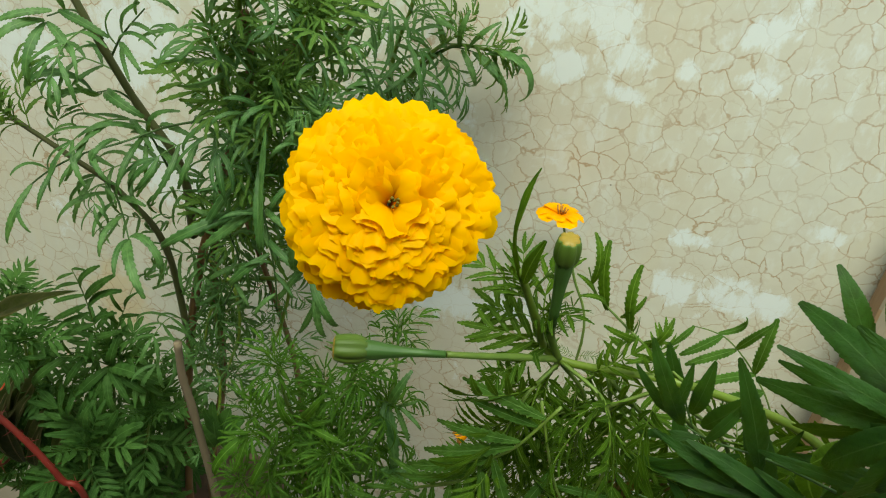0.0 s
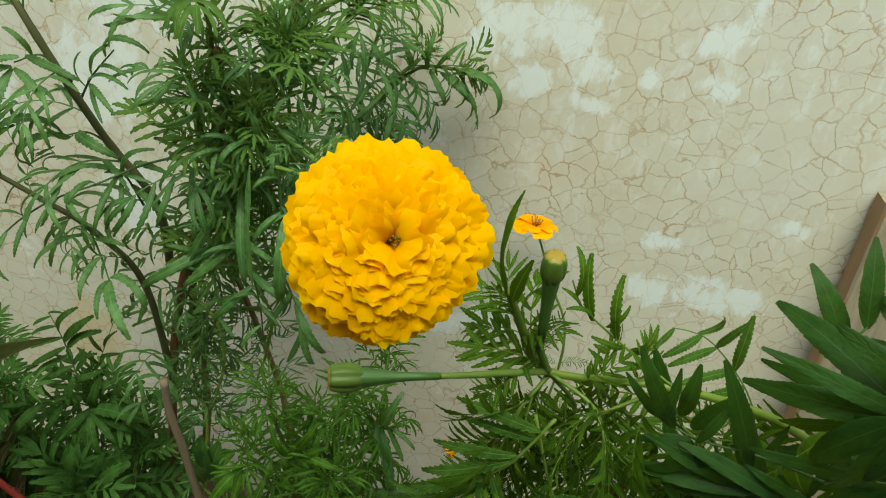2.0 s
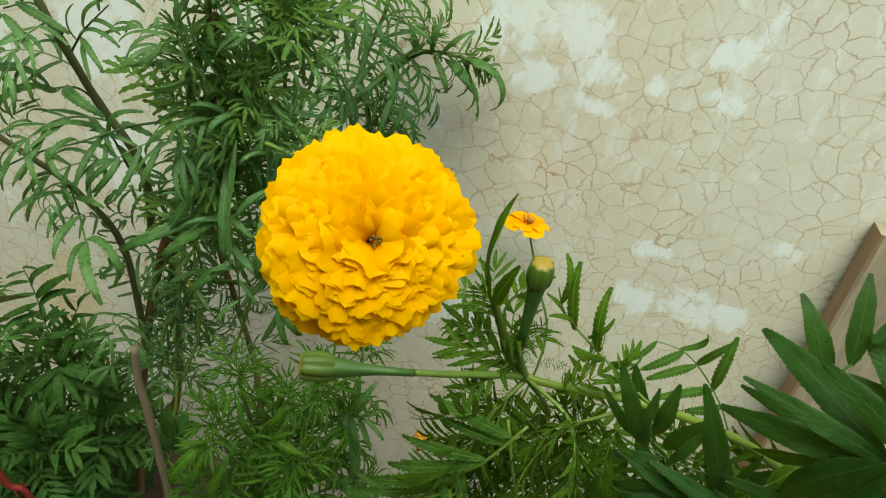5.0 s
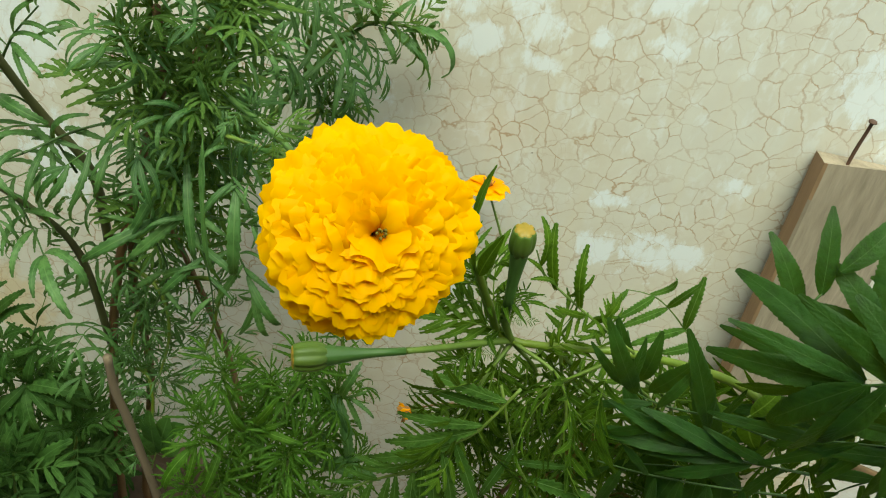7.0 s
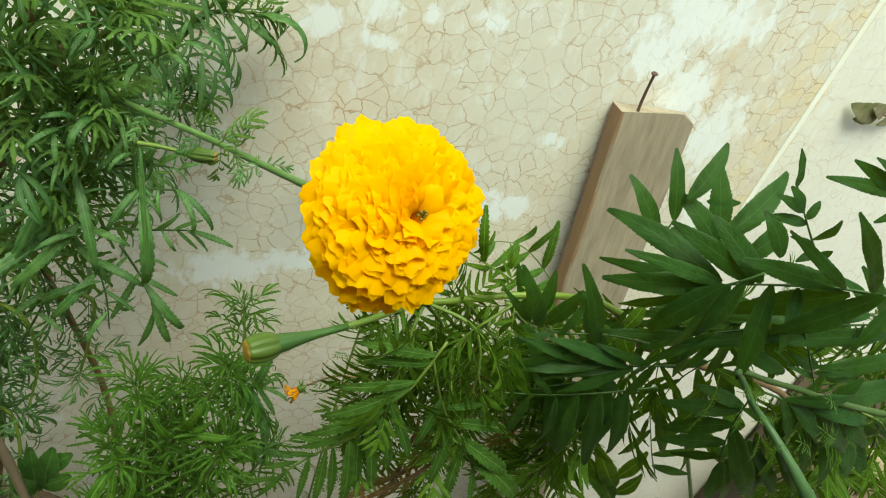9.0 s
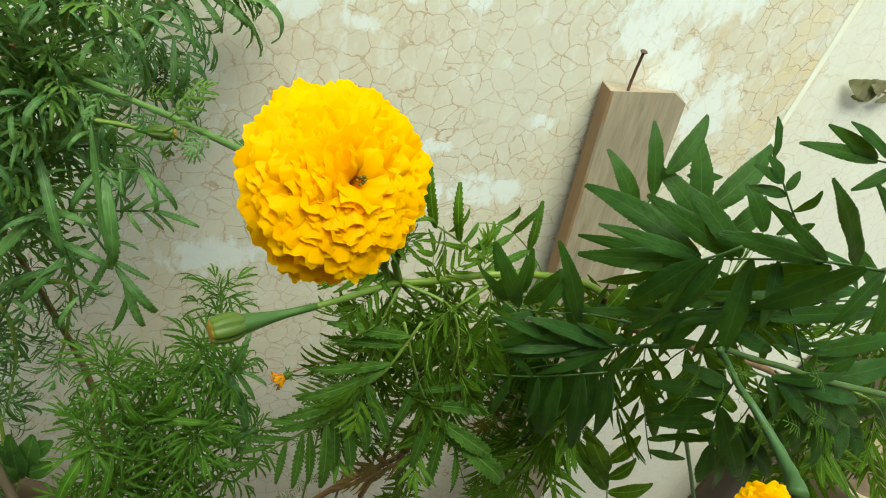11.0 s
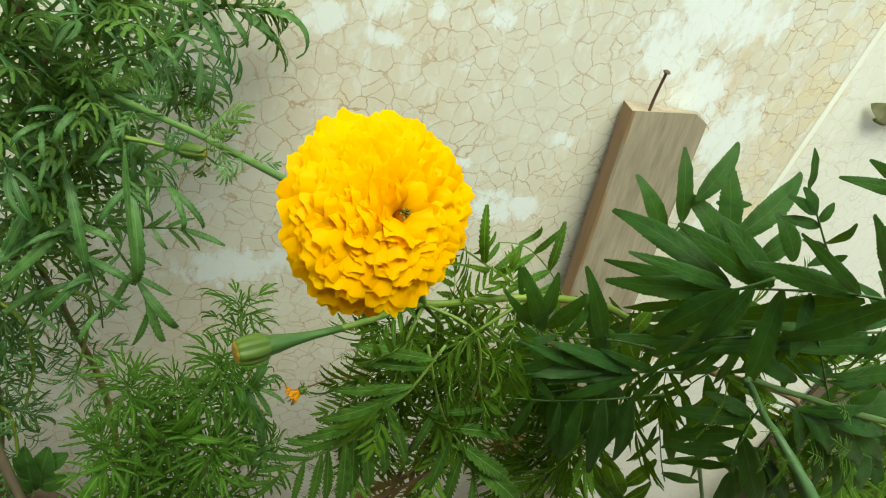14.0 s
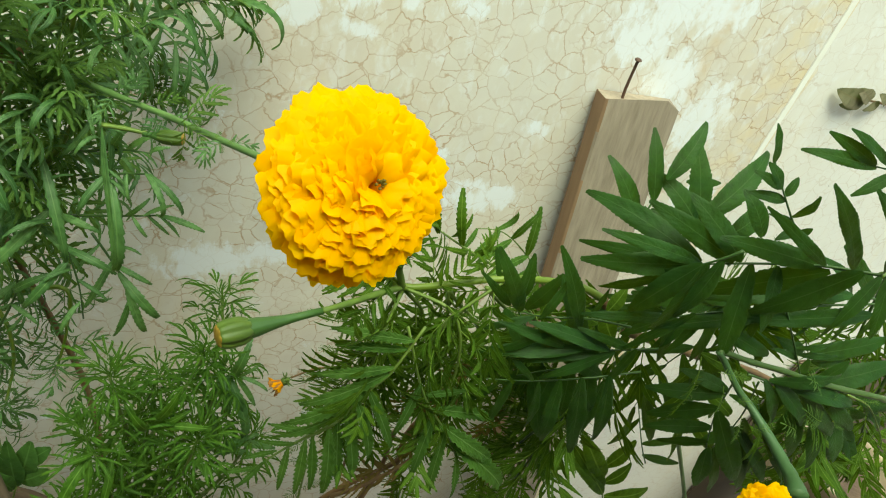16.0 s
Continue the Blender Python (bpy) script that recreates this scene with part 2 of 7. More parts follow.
    col = mix(nt, math_node(nt, "MULTIPLY", near_joint, 0.55), col, (0.70, 0.55, 0.28))
    trickle = ramp(nt, math_node(nt, "ABSOLUTE", math_node(nt, "SUBTRACT", sep.outputs[0], 0.632)), 0.016, 0.004)
    trickle = math_node(nt, "MULTIPLY", trickle, math_node(nt, "MULTIPLY", ramp(nt, cloud.outputs[0], 0.40, 0.60), ramp(nt, sep.outputs[2], 0.72, 0.78)))
    col = mix(nt, math_node(nt, "MULTIPLY", trickle, 0.5), col, (0.62, 0.44, 0.22))
    beyond = math_node(nt, "MULTIPLY", math_node(nt, "GREATER_THAN", plain_x.outputs[0], 0.806), 0.6)
    crack = math_node(nt, "MULTIPLY", crack, math_node(nt, "SUBTRACT", 1.0, beyond))
    col = mix(nt, math_node(nt, "MULTIPLY", crack, math_node(nt, "SUBTRACT", 0.78, math_node(nt, "MULTIPLY", flaked, 0.65))), col, (0.41, 0.26, 0.14))
    pits = nt.nodes.new("ShaderNodeTexVoronoi")
    pits.inputs["Scale"].default_value = 24.0
    nt.links.new(obj, pits.inputs["Vector"])
    col = mix(nt, math_node(nt, "MULTIPLY", ramp(nt, pits.outputs["Distance"], 0.035, 0.02), 0.8), col, (0.12, 0.09, 0.07))
    nt.links.new(col, p.inputs["Base Color"])
    p.inputs["Roughness"].default_value = 0.62
    p.inputs["Specular IOR Level"].default_value = 0.35
    h = math_node(nt, "SUBTRACT", math_node(nt, "ADD", math_node(nt, "MULTIPLY", cloud.outputs[0], 0.5), math_node(nt, "MULTIPLY", fine.outputs[0], 0.3)), math_node(nt, "MULTIPLY", crack, 0.5))
    h = math_node(nt, "SUBTRACT", h, math_node(nt, "MULTIPLY", flaked, 0.35))
    bump(nt, h, 0.3, 0.0010, p)
    return m


# whitish flaked places on the wall: x, z, half width, half height
FLAKES = [(0.00, 0.825, 0.035, 0.030), (0.065, 0.842, 0.045, 0.028), (0.046, 0.770, 0.020, 0.020), (0.10, 0.80, 0.026, 0.022), (0.112, 0.759, 0.022, 0.010), (0.166, 0.80, 0.015, 0.012),
          (0.227, 0.855, 0.022, 0.020), (0.242, 0.809, 0.020, 0.012), (0.250, 0.890, 0.012, 0.030), (0.347, 0.537, 0.055, 0.024), (0.257, 0.522, 0.026, 0.020), (-0.02, 0.400, 0.070, 0.030),
          (0.06, 0.415, 0.04, 0.022), (0.250, 0.603, 0.020, 0.014), (0.393, 0.66, 0.022, 0.012), (-0.473, 0.665, 0.05, 0.06), (-0.443, 0.498, 0.04, 0.06), (-0.635, 0.61, 0.05, 0.05),
          (0.49, 0.81, 0.05, 0.04), (0.53, 0.87, 0.05, 0.04), (0.575, 0.76, 0.045, 0.04), (0.60, 0.87, 0.05, 0.04), (0.66, 0.70, 0.045, 0.06), (0.72, 0.55, 0.04, 0.05), (-0.43, 0.79, 0.06, 0.05), (-0.33, 0.83, 0.06, 0.04), (-0.22, 0.85, 0.05, 0.05)]
WALL = wall_material()
LEAF_TALL = leaf_material("tall_marigold_leaf", (0.032, 0.106, 0.028), (0.152, 0.295, 0.086), rough=0.40, gloss=0.40, through_light=0.30, rib=(0.15, 0.27, 0.08), rib_width=0.07)
LEAF_BUSHY = leaf_material("bushy_marigold_leaf", (0.021, 0.078, 0.005), (0.082, 0.176, 0.013), rough=0.5, through_light=0.24, rib=(0.17, 0.29, 0.05), rib_width=0.07, gloss=0.14)
LEAF_BROAD = leaf_material("broad_marigold_leaf", (0.0125, 0.047, 0.006), (0.029, 0.085, 0.012), rough=0.48, through_light=0.22, rib=(0.06, 0.11, 0.03), rib_width=0.03, gloss=0.2)
LEAF_MID = leaf_material("leaning_marigold_leaf", (0.026, 0.072, 0.004), (0.088, 0.164, 0.011), rough=0.48, through_light=0.22, rib=(0.18, 0.28, 0.04), gloss=0.10)
LEAF_FERN = leaf_material("low_marigold_leaf", (0.024, 0.072, 0.013), (0.070, 0.146, 0.032), rough=0.5, through_light=0.14, rib=(0.10, 0.19, 0.05), rib_width=0.05, gloss=0.10)
LEAF_WAX = leaf_material("brownish_strap_leaf", (0.022, 0.034, 0.012), (0.05, 0.042, 0.02), rough=0.35, rib=(0.2, 0.15, 0.08))
STEM_GREEN = plain_material("green_stem", (0.155, 0.225, 0.035), (0.085, 0.145, 0.022), 60, 0.5, 0.3, 0.0006, stretch=(1, 1, 0.25))
STEM_PALE = plain_material("pale_green_stalk", (0.125, 0.215, 0.062), (0.075, 0.155, 0.036), 60, 0.5, 0.3, 0.0006, stretch=(1, 1, 0.25))
STEM_OLIVE = plain_material("olive_green_stem", (0.066, 0.115, 0.018), (0.040, 0.080, 0.012), 60, 0.5, 0.3, 0.0006, stretch=(1, 1, 0.25))
STEM_DUSTY = plain_material("dusty_blue_green_stalk", (0.062, 0.132, 0.040), (0.042, 0.098, 0.027), 60, 0.55, 0.3, 0.0006, stretch=(1, 1, 0.25))
STEM_BLUE = plain_material("bluish_green_stem", (0.055, 0.116, 0.020), (0.035, 0.080, 0.013), 60, 0.5, 0.3, 0.0006, stretch=(1, 1, 0.25))
STEM_YELLOW = plain_material("yellowish_green_stem", (0.17, 0.24, 0.02), (0.09, 0.15, 0.015), 60, 0.5, 0.3, 0.0006, stretch=(1, 1, 0.25))
STEM_BROWN = plain_material("brown_woody_stem", (0.21, 0.11, 0.045), (0.11, 0.075, 0.03), 45, 0.7, 0.5, 0.001, stretch=(1, 1, 0.3))
STEM_DARK = plain_material("dark_green_stem", (0.12, 0.13, 0.05), (0.085, 0.065, 0.03), 50, 0.6, 0.4, 0.0008, stretch=(1, 1, 0.3))
STEM_RED = plain_material("red_spiny_stem", (0.22, 0.018, 0.012), (0.12, 0.015, 0.01), 60, 0.5)
STICK = plain_material("grey_dry_stick", (0.25, 0.19, 0.13), (0.12, 0.09, 0.06), 50, 0.8, 0.6, 0.001, stretch=(1, 1, 0.15))
CALYX = plain_material("bud_calyx", (0.105, 0.165, 0.018), (0.055, 0.110, 0.014), 40, 0.5, 0.3, 0.0006)
PETAL = petal_material("marigold_petal", (0.985, 0.62, 0.001), (0.975, 0.48, 0.0005), through_light=0.50)
PETAL_CORE = plain_material("unopened_florets", (0.26, 0.18, 0.010), (0.11, 0.10, 0.008), 200, 0.7, 0.6, 0.001, random_mix=0.5)
PETAL_ORANGE = petal_material("cosmos_petal", (0.95, 0.46, 0.002), (0.90, 0.32, 0.002))
WITHERED = plain_material("withered_petal", (0.45, 0.2, 0.03), (0.2, 0.1, 0.03), 120, 0.8)
WOOD = plain_material("weathered_wood", (0.36, 0.295, 0.225), (0.17, 0.135, 0.095), 60, 0.85, 1.0, 0.002, stretch=(1.7, 1.7, 0.28))
WOOD_EDGE = plain_material("brown_sawn_edge", (0.35, 0.22, 0.125), (0.24, 0.15, 0.085), 36, 0.85, 0.8, 0.0015, stretch=(2.2, 2.2, 0.3))
RUST = plain_material("rusty_iron", (0.14, 0.075, 0.05), (0.07, 0.04, 0.03), 300, 0.7, 0.5, 0.0004, metal=0.35)
PLASTER = plain_material("white_plaster", (0.84, 0.84, 0.81), (0.76, 0.74, 0.66), 25, 0.7)
FLOOR = plain_material("dusty_concrete", (0.20, 0.17, 0.14), (0.11, 0.09, 0.07), 12, 0.85, 0.5, 0.002)
SOIL = plain_material("dry_soil", (0.13, 0.085, 0.055), (0.06, 0.04, 0.03), 40, 0.95, 0.9, 0.004)
FOOT_BROWN = plain_material("dark_brown_slab", (0.115, 0.080, 0.050), (0.060, 0.044, 0.030), 12, 0.9, 0.8, 0.003)
CLAY = plain_material("clay_pot", (0.36, 0.19, 0.10), (0.24, 0.13, 0.075), 25, 0.75)
CLAY_PALE = plain_material("pale_cement_pot", (0.42, 0.34, 0.22), (0.28, 0.22, 0.15), 25, 0.75)
POT_RED = plain_material("dark_old_clay", (0.12, 0.075, 0.045), (0.06, 0.045, 0.03), 20, 0.8, 0.5, 0.0015)
CORAL = petal_material("coral_petal", (0.75, 0.16, 0.06), (0.6, 0.07, 0.03))
LEAF_DEAD = leaf_material("dead_brown_leaf", (0.13, 0.075, 0.03), (0.22, 0.14, 0.05), rough=0.7, rib=(0.2, 0.14, 0.07))
LEAF_DRY = leaf_material("withered_leaf", (0.17, 0.16, 0.10), (0.25, 0.22, 0.15), rough=0.7, rib=(0.2, 0.16, 0.1))
# brown for the unseen walls added to block light
BLOCKER = plain_material("light_block_brown", (0.30, 0.25, 0.19), (0.2, 0.16, 0.12), 10, 0.85)
LEAF_SOFT = leaf_material("soft_downy_leaf", (0.040, 0.112, 0.016), (0.098, 0.200, 0.034), rough=0.6, through_light=0.28, relief=1.0, gloss=0.08, rib=(0.20, 0.31, 0.09), rib_width=0.05)
LEAF_YOUNG = leaf_material("young_leaf", (0.065, 0.135, 0.026), (0.135, 0.225, 0.060), rough=0.5, through_light=0.25)


# ---- mesh builders ----
def attach(ob, parent):
    """Parents ob, whose mesh is given in world coordinates."""
    if parent is not None:
        ob.parent = parent
        if parent.type == "EMPTY":
            ob.matrix_parent_inverse = parent.matrix_basis.inverted()


def mesh_object(name, verts, faces, material, parent=None, label="", uvs=None, smooth=True):
    me = bpy.data.meshes.new(name)
    me.from_pydata([tuple(v) for v in verts], [], faces)
    if uvs is not None:
        lay = me.uv_layers.new(name="UVMap")
        for lp in me.loops:
            lay.data[lp.index].uv = uvs[lp.vertex_index]
    me.materials.append(material)
    if smooth:
        me.polygons.foreach_set("use_smooth", [True] * len(me.polygons))
    me.update()
    ob = new(name, me)
    attach(ob, parent)
    if label:
        tagged(ob, label)
    return ob


def part(name, bm, material, parent, label=""):
    me = bpy.data.meshes.new(name)
    bmesh.ops.recalc_face_normals(bm, faces=bm.faces)
    bm.to_mesh(me)
    bm.free()
    me.materials.append(material)
    ob = new(name, me)
    attach(ob, parent)
    if label:
        tagged(ob, label)
    return ob


def spline(points, steps=6):
    """Catmull-Rom through the points."""
    p = [Vector(q) for q in points]
    p = [p[0] * 2 - p[1], *p, p[-1] * 2 - p[-2]]
    out = []
    for i in range(1, len(p) - 2):
        a, b, c, d = p[i - 1:i + 3]
        for k in range(steps):
            s = k / steps
            out.append(0.5 * ((2 * b) + (c - a) * s + (2 * a - 5 * b + 4 * c - d) * s * s + (3 * b - a - 3 * c + d) * s ** 3))
    out.append(p[-2])
    return out


def tube_data(path, radii, sides=8, rough=0.0):
    verts, faces = [], []
    n = len(path)
    ref = Vector((0.3, 0.9, 0.2)).normalized()
    for i, q in enumerate(path):
        d = (path[min(i + 1, n - 1)] - path[max(i - 1, 0)]).normalized()
        u = d.cross(ref).normalized()
        v = d.cross(u)
        for k in range(sides):
            a = 2 * math.pi * k / sides
            r = radii[i] * (1 + rough * noise.noise(Vector((q.x * 90, q.z * 90, k * 3.1))) + (0.06 if k % 2 else -0.06))
            verts.append(q + (u * math.cos(a) + v * math.sin(a)) * r)
    for i in range(n - 1):
        for k in range(sides):
            faces.append((i * sides + k, i * sides + (k + 1) % sides, (i + 1) * sides + (k + 1) % sides, (i + 1) * sides + k))
    faces.append(tuple(range(sides))[::-1])
    faces.append(tuple(range((n - 1) * sides, n * sides)))
    return verts, faces


def stem(plant, points, r0, r1, material=None, name="stem", label="", sides=8):
    path = spline(points)
    n = len(path)
    radii = [r0 + (r1 - r0) * i / (n - 1) for i in range(n)]
    # slightly swollen nodes
    for i in range(n):
        if i % 6 == 0:
            radii[i] *= 1.12
    v, f = tube_data(path, radii, sides, 0.12)
    return mesh_object(name, v, f, material or STEM_GREEN, plant, label)


class Blade:
    """Collects leaflets and stalks for one leaf mesh."""

    def __init__(self):
        self.v, self.f, self.uv = [], [], []

    def leaflet(self, base, way, up, length, width, droop, serr, rng, n=7, fold=0.25, curl=0.0, point=0.3):
        """Two arched halves that meet in a sunken midrib, with forward teeth and margins rolled down."""
        way, up = way.normalized(), up.normalized()
        side = way.cross(up).normalized()
        up = side.cross(way)
        b = len(self.v)
        pos, d = Vector(base), Vector(way)
        ang = -droop / n
        ph, step = rng.uniform(0, 6.28), length / n
        puff, roll = (0.38, 0.22) if point < 0.4 else (0.15, 0.06)
        for i in range(n + 1):
            s = i / n
            blunt = (math.sin(math.pi * min(1, s * 0.93 + 0.04)) ** 0.5) * (1.06 - 0.22 * s)
            lance = math.sin(math.pi * (0.03 + 0.95 * s ** 0.78)) ** 1.05
            w = width * (blunt + (lance - blunt) * point)
            w *= 1 + rng.uniform(-0.05, 0.05)
            we = w * (1 + serr * (1.3 if i % 2 else -0.7)) if 0 < i < n else w
            if i == n:
                w = we = width * 0.04
            tooth = d * (0.55 * step if i % 2 and i < n else 0.0) * (1 if serr > 0 else 0)
            nrm = side.cross(d).normalized()
            ruffle = 0.16 * math.sin(s * 11 + ph)
            for c in (1, 0.55, 0, -0.55, -1):
                a = abs(c)
                ww = we if a == 1 else w * a
                h = w * (0.0 if a == 0 else fold * 0.55 + puff if a < 1 else fold - roll + ruffle * c)
                self.v.append(pos + side * ww * (1 if c > 0 else -1 if c < 0 else 0) + nrm * h + (tooth if a == 1 else Vector()))
                self.uv.append((s, 0.5 - 0.5 * c))
            if i < n:
                a = ang * (0.4 + 1.2 * s)
                d = (Matrix.Rotation(a, 3, side) @ d)
                if curl:
                    d = (Matrix.Rotation(curl / n, 3, up) @ d)
                pos = pos + d * step
        for i in range(n):
            for c in range(4):
                k = b + i * 5 + c
                self.f.append((k, k + 1, k + 6, k + 5))
        return pos

    def stalk(self, path, r0, r1, sides=4):
        b = len(self.v)
        n = len(path)
        v, f = tube_data(path, [r0 + (r1 - r0) * i / (n - 1) for i in range(n)], sides)
        self.v += v
        self.uv += [(0.5, 0.5)] * len(v)
        self.f += [tuple(b + k for k in q) for q in f]


KINDS = {
    # pairs, leaflet length, half width, droop, teeth, angle at base, angle at tip, arch, segments, point
    "fine": (4, 0.45, 0.024, 1.2, 0.17, 70, 40, 0.18, 16, 0.22),
    "curly": (4, 0.45, 0.023, 2.2, 0.17, 75, 45, 0.26, 16, 0.22),
    "broad": (4, 0.46, 0.036, 0.35, 0.10, 48, 22, 0.08, 20, 0.7),
    "mid": (5, 0.37, 0.030, 0.6, 0.15, 60, 32, 0.10, 14, 0.6),
    "fern": (5, 0.36, 0.042, 0.4, 0.08, 64, 38, 0.10, 10, 0.55),
    "tiny": (4, 0.36, 0.026, 1.2, 0.22, 50, 30, 0.06, 8, 0.3),
    "star": (3, 0.54, 0.023, 1.5, 0.20, 58, 28, 0.08, 12, 0.35),
    "feather": (9, 0.20, 0.012, 0.3, 0.1, 70, 40, 0.08, 4, 0.3),
}
SINGLE = {
    # half width, droop, teeth, segments, fold, point
    "lance": (0.088, 0.45, 0.026, 48, 0.14, 0.56),
    "blade": (0.064, 1.2, 0.13, 26, 0.25, 0.18),
    "arc": (0.054, 2.0, 0.13, 26, 0.25, 0.18),
    "downy": (0.066, 0.6, 0.20, 28, 0.30, 0.5),
    "keel": (0.13, 0.25, 0.0, 16, 0.5, 0.7),
    "strap": (0.11, 0.8, 0.0, 14, 0.45, 0.6),
}
LEAF_MESHES = {}


def leaf_mesh(kind, material, variant):
    key = (kind, material.name, variant)
    if key in LEAF_MESHES:
        return LEAF_MESHES[key]
    rng = random.Random(sum(map(ord, kind)) * 31 + variant * 7)
    bl = Blade()
    if kind in SINGLE:
        width, droop, teeth, seg, fold, point = SINGLE[kind]
        end = bl.leaflet(Vector((0, 0, 0)), Vector((1, 0, 0)), Vector((0, 0, 1)), 1.0, width, droop * (0.6 + 0.25 * variant), teeth, rng, seg, fold, rng.uniform(-0.25, 0.25), point)
        # turned and sized so that its tip lies at 1, 0, 0
        turn = end.rotation_difference(Vector((1, 0, 0))).to_matrix() * (1 / end.length)
        bl.v = [turn @ q for q in bl.v]
    else:
        pairs, ll, lw, droop, teeth, a0, a1, arch, seg, point = KINDS[kind]
        term = ll * 0.85
        rl = 1 - term * 0.9
        path = []
        for i in range(9):
            s = i / 8
            path.append(Vector((rl * s, 0.03 * math.sin(s * 3 + variant), arch * math.sin(math.pi * s * 0.9) * rl)))
        bl.stalk(path, 0.010, 0.0045)
        for i in range(pairs):
            s = 0.22 + 0.74 * (i / (pairs - 1))
            k = min(7, int(s * 8))
            q = path[k].lerp(path[k + 1], s * 8 - k)
            d = (path[k + 1] - path[k]).normalized()
            lf = ll * (0.62 + 0.55 * math.sin(math.pi * (0.15 + 0.7 * i / (pairs - 1)))) * rng.uniform(0.85, 1.12)
            for sgn in (-1, 1):
                a = radians(a0 + (a1 - a0) * s + rng.uniform(-9, 9))
                lat = Vector((0, sgn, rng.uniform(-0.1, 0.28)))
                w = d * math.cos(a) + lat * math.sin(a)
                bl.leaflet(q + d * rng.uniform(-0.02, 0.02), w, Vector((0, 0, 1)), lf, lw * rng.uniform(0.85, 1.15), droop * rng.uniform(0.4, 1.6), teeth, rng, seg, 0.3, rng.uniform(-1.1, 1.1) if kind in ("fine", "curly") else rng.uniform(-0.35, 0.35), point)
        d = (path[-1] - path[-2]).normalized()
        bl.leaflet(path[-1], d, Vector((0, 0, 1)), term, lw * 1.05, droop, teeth, rng, seg, 0.3, 0.0, point)
    me = bpy.data.meshes.new("leaf")
    me.from_pydata([tuple(v) for v in bl.v], [], bl.f)
    lay = me.uv_layers.new(name="UVMap")
    for lp in me.loops:
        lay.data[lp.index].uv = bl.uv[lp.vertex_index]
    me.materials.append(material)
    me.polygons.foreach_set("use_smooth", [True] * len(me.polygons))
    me.update()
    LEAF_MESHES[key] = me
    return me


RNG = random.Random(5)


def leaf(plant, kind, base, tip, material, up=(0.0, -0.65, 0.75), spread=1.0):
    """One pinnate leaf from its base to its tip."""
    b, t = Vector(base), Vector(tip)
    x = (t - b)
    size = x.length
    x.normalize()
    u = Vector(up) + Vector((RNG.uniform(-0.3, 0.3), RNG.uniform(-0.3, 0.3), RNG.uniform(-0.2, 0.2)))
    y = u.cross(x)
    if y.length < 0.05:
        y = Vector((1, 0, 0)).cross(x)
    y.normalize()
    z = x.cross(y)
    ob = new("leaf", leaf_mesh(kind, material, RNG.randrange(5)))
    rot = Matrix((x, y, z)).transposed().to_4x4()
    ob.matrix_basis = Matrix.Translation(b) @ rot @ Matrix.Diagonal((size, size * spread, size, 1))
    attach(ob, plant)
    return ob


def frond(plant, rachis, tips, material, kind="blade", spread=1.0, up=(0.0, -0.65, 0.75), r=0.0012):
    """A large leaf with its rachis and its leaflets, each from a place on the rachis to its tip."""
    rib = stem(plant, rachis, r, r * 0.5, STEM_BLUE if material in (LEAF_BROAD, LEAF_TALL) else STEM_GREEN, name="leaf", sides=6)
    for base, tip, *own in tips:
        ob = leaf(None, own[0] if own else kind, base, tip, material, up=own[1] if len(own) > 1 else up, spread=spread)
        ob.name = "leaflet"
        ob.parent = rib
    return rib


def spray(plant, rachis, leaflets, material, r, kind, up):
    """A large leaf like a frond, each leaflet with its own width."""
    rib = stem(plant, rachis, r, r * 0.5, STEM_BLUE if material in (LEAF_BROAD, LEAF_TALL) else STEM_GREEN, name="leaf", sides=6)
    for base, tip, width in leaflets:
        size = (Vector(tip) - Vector(base)).length
        ob = leaf(None, kind, base, tip, material, up=up, spread=1.10 * width / (size * 2 * SINGLE[kind][0]))
        ob.name = "leaflet"
        ob.parent = rib
    return rib


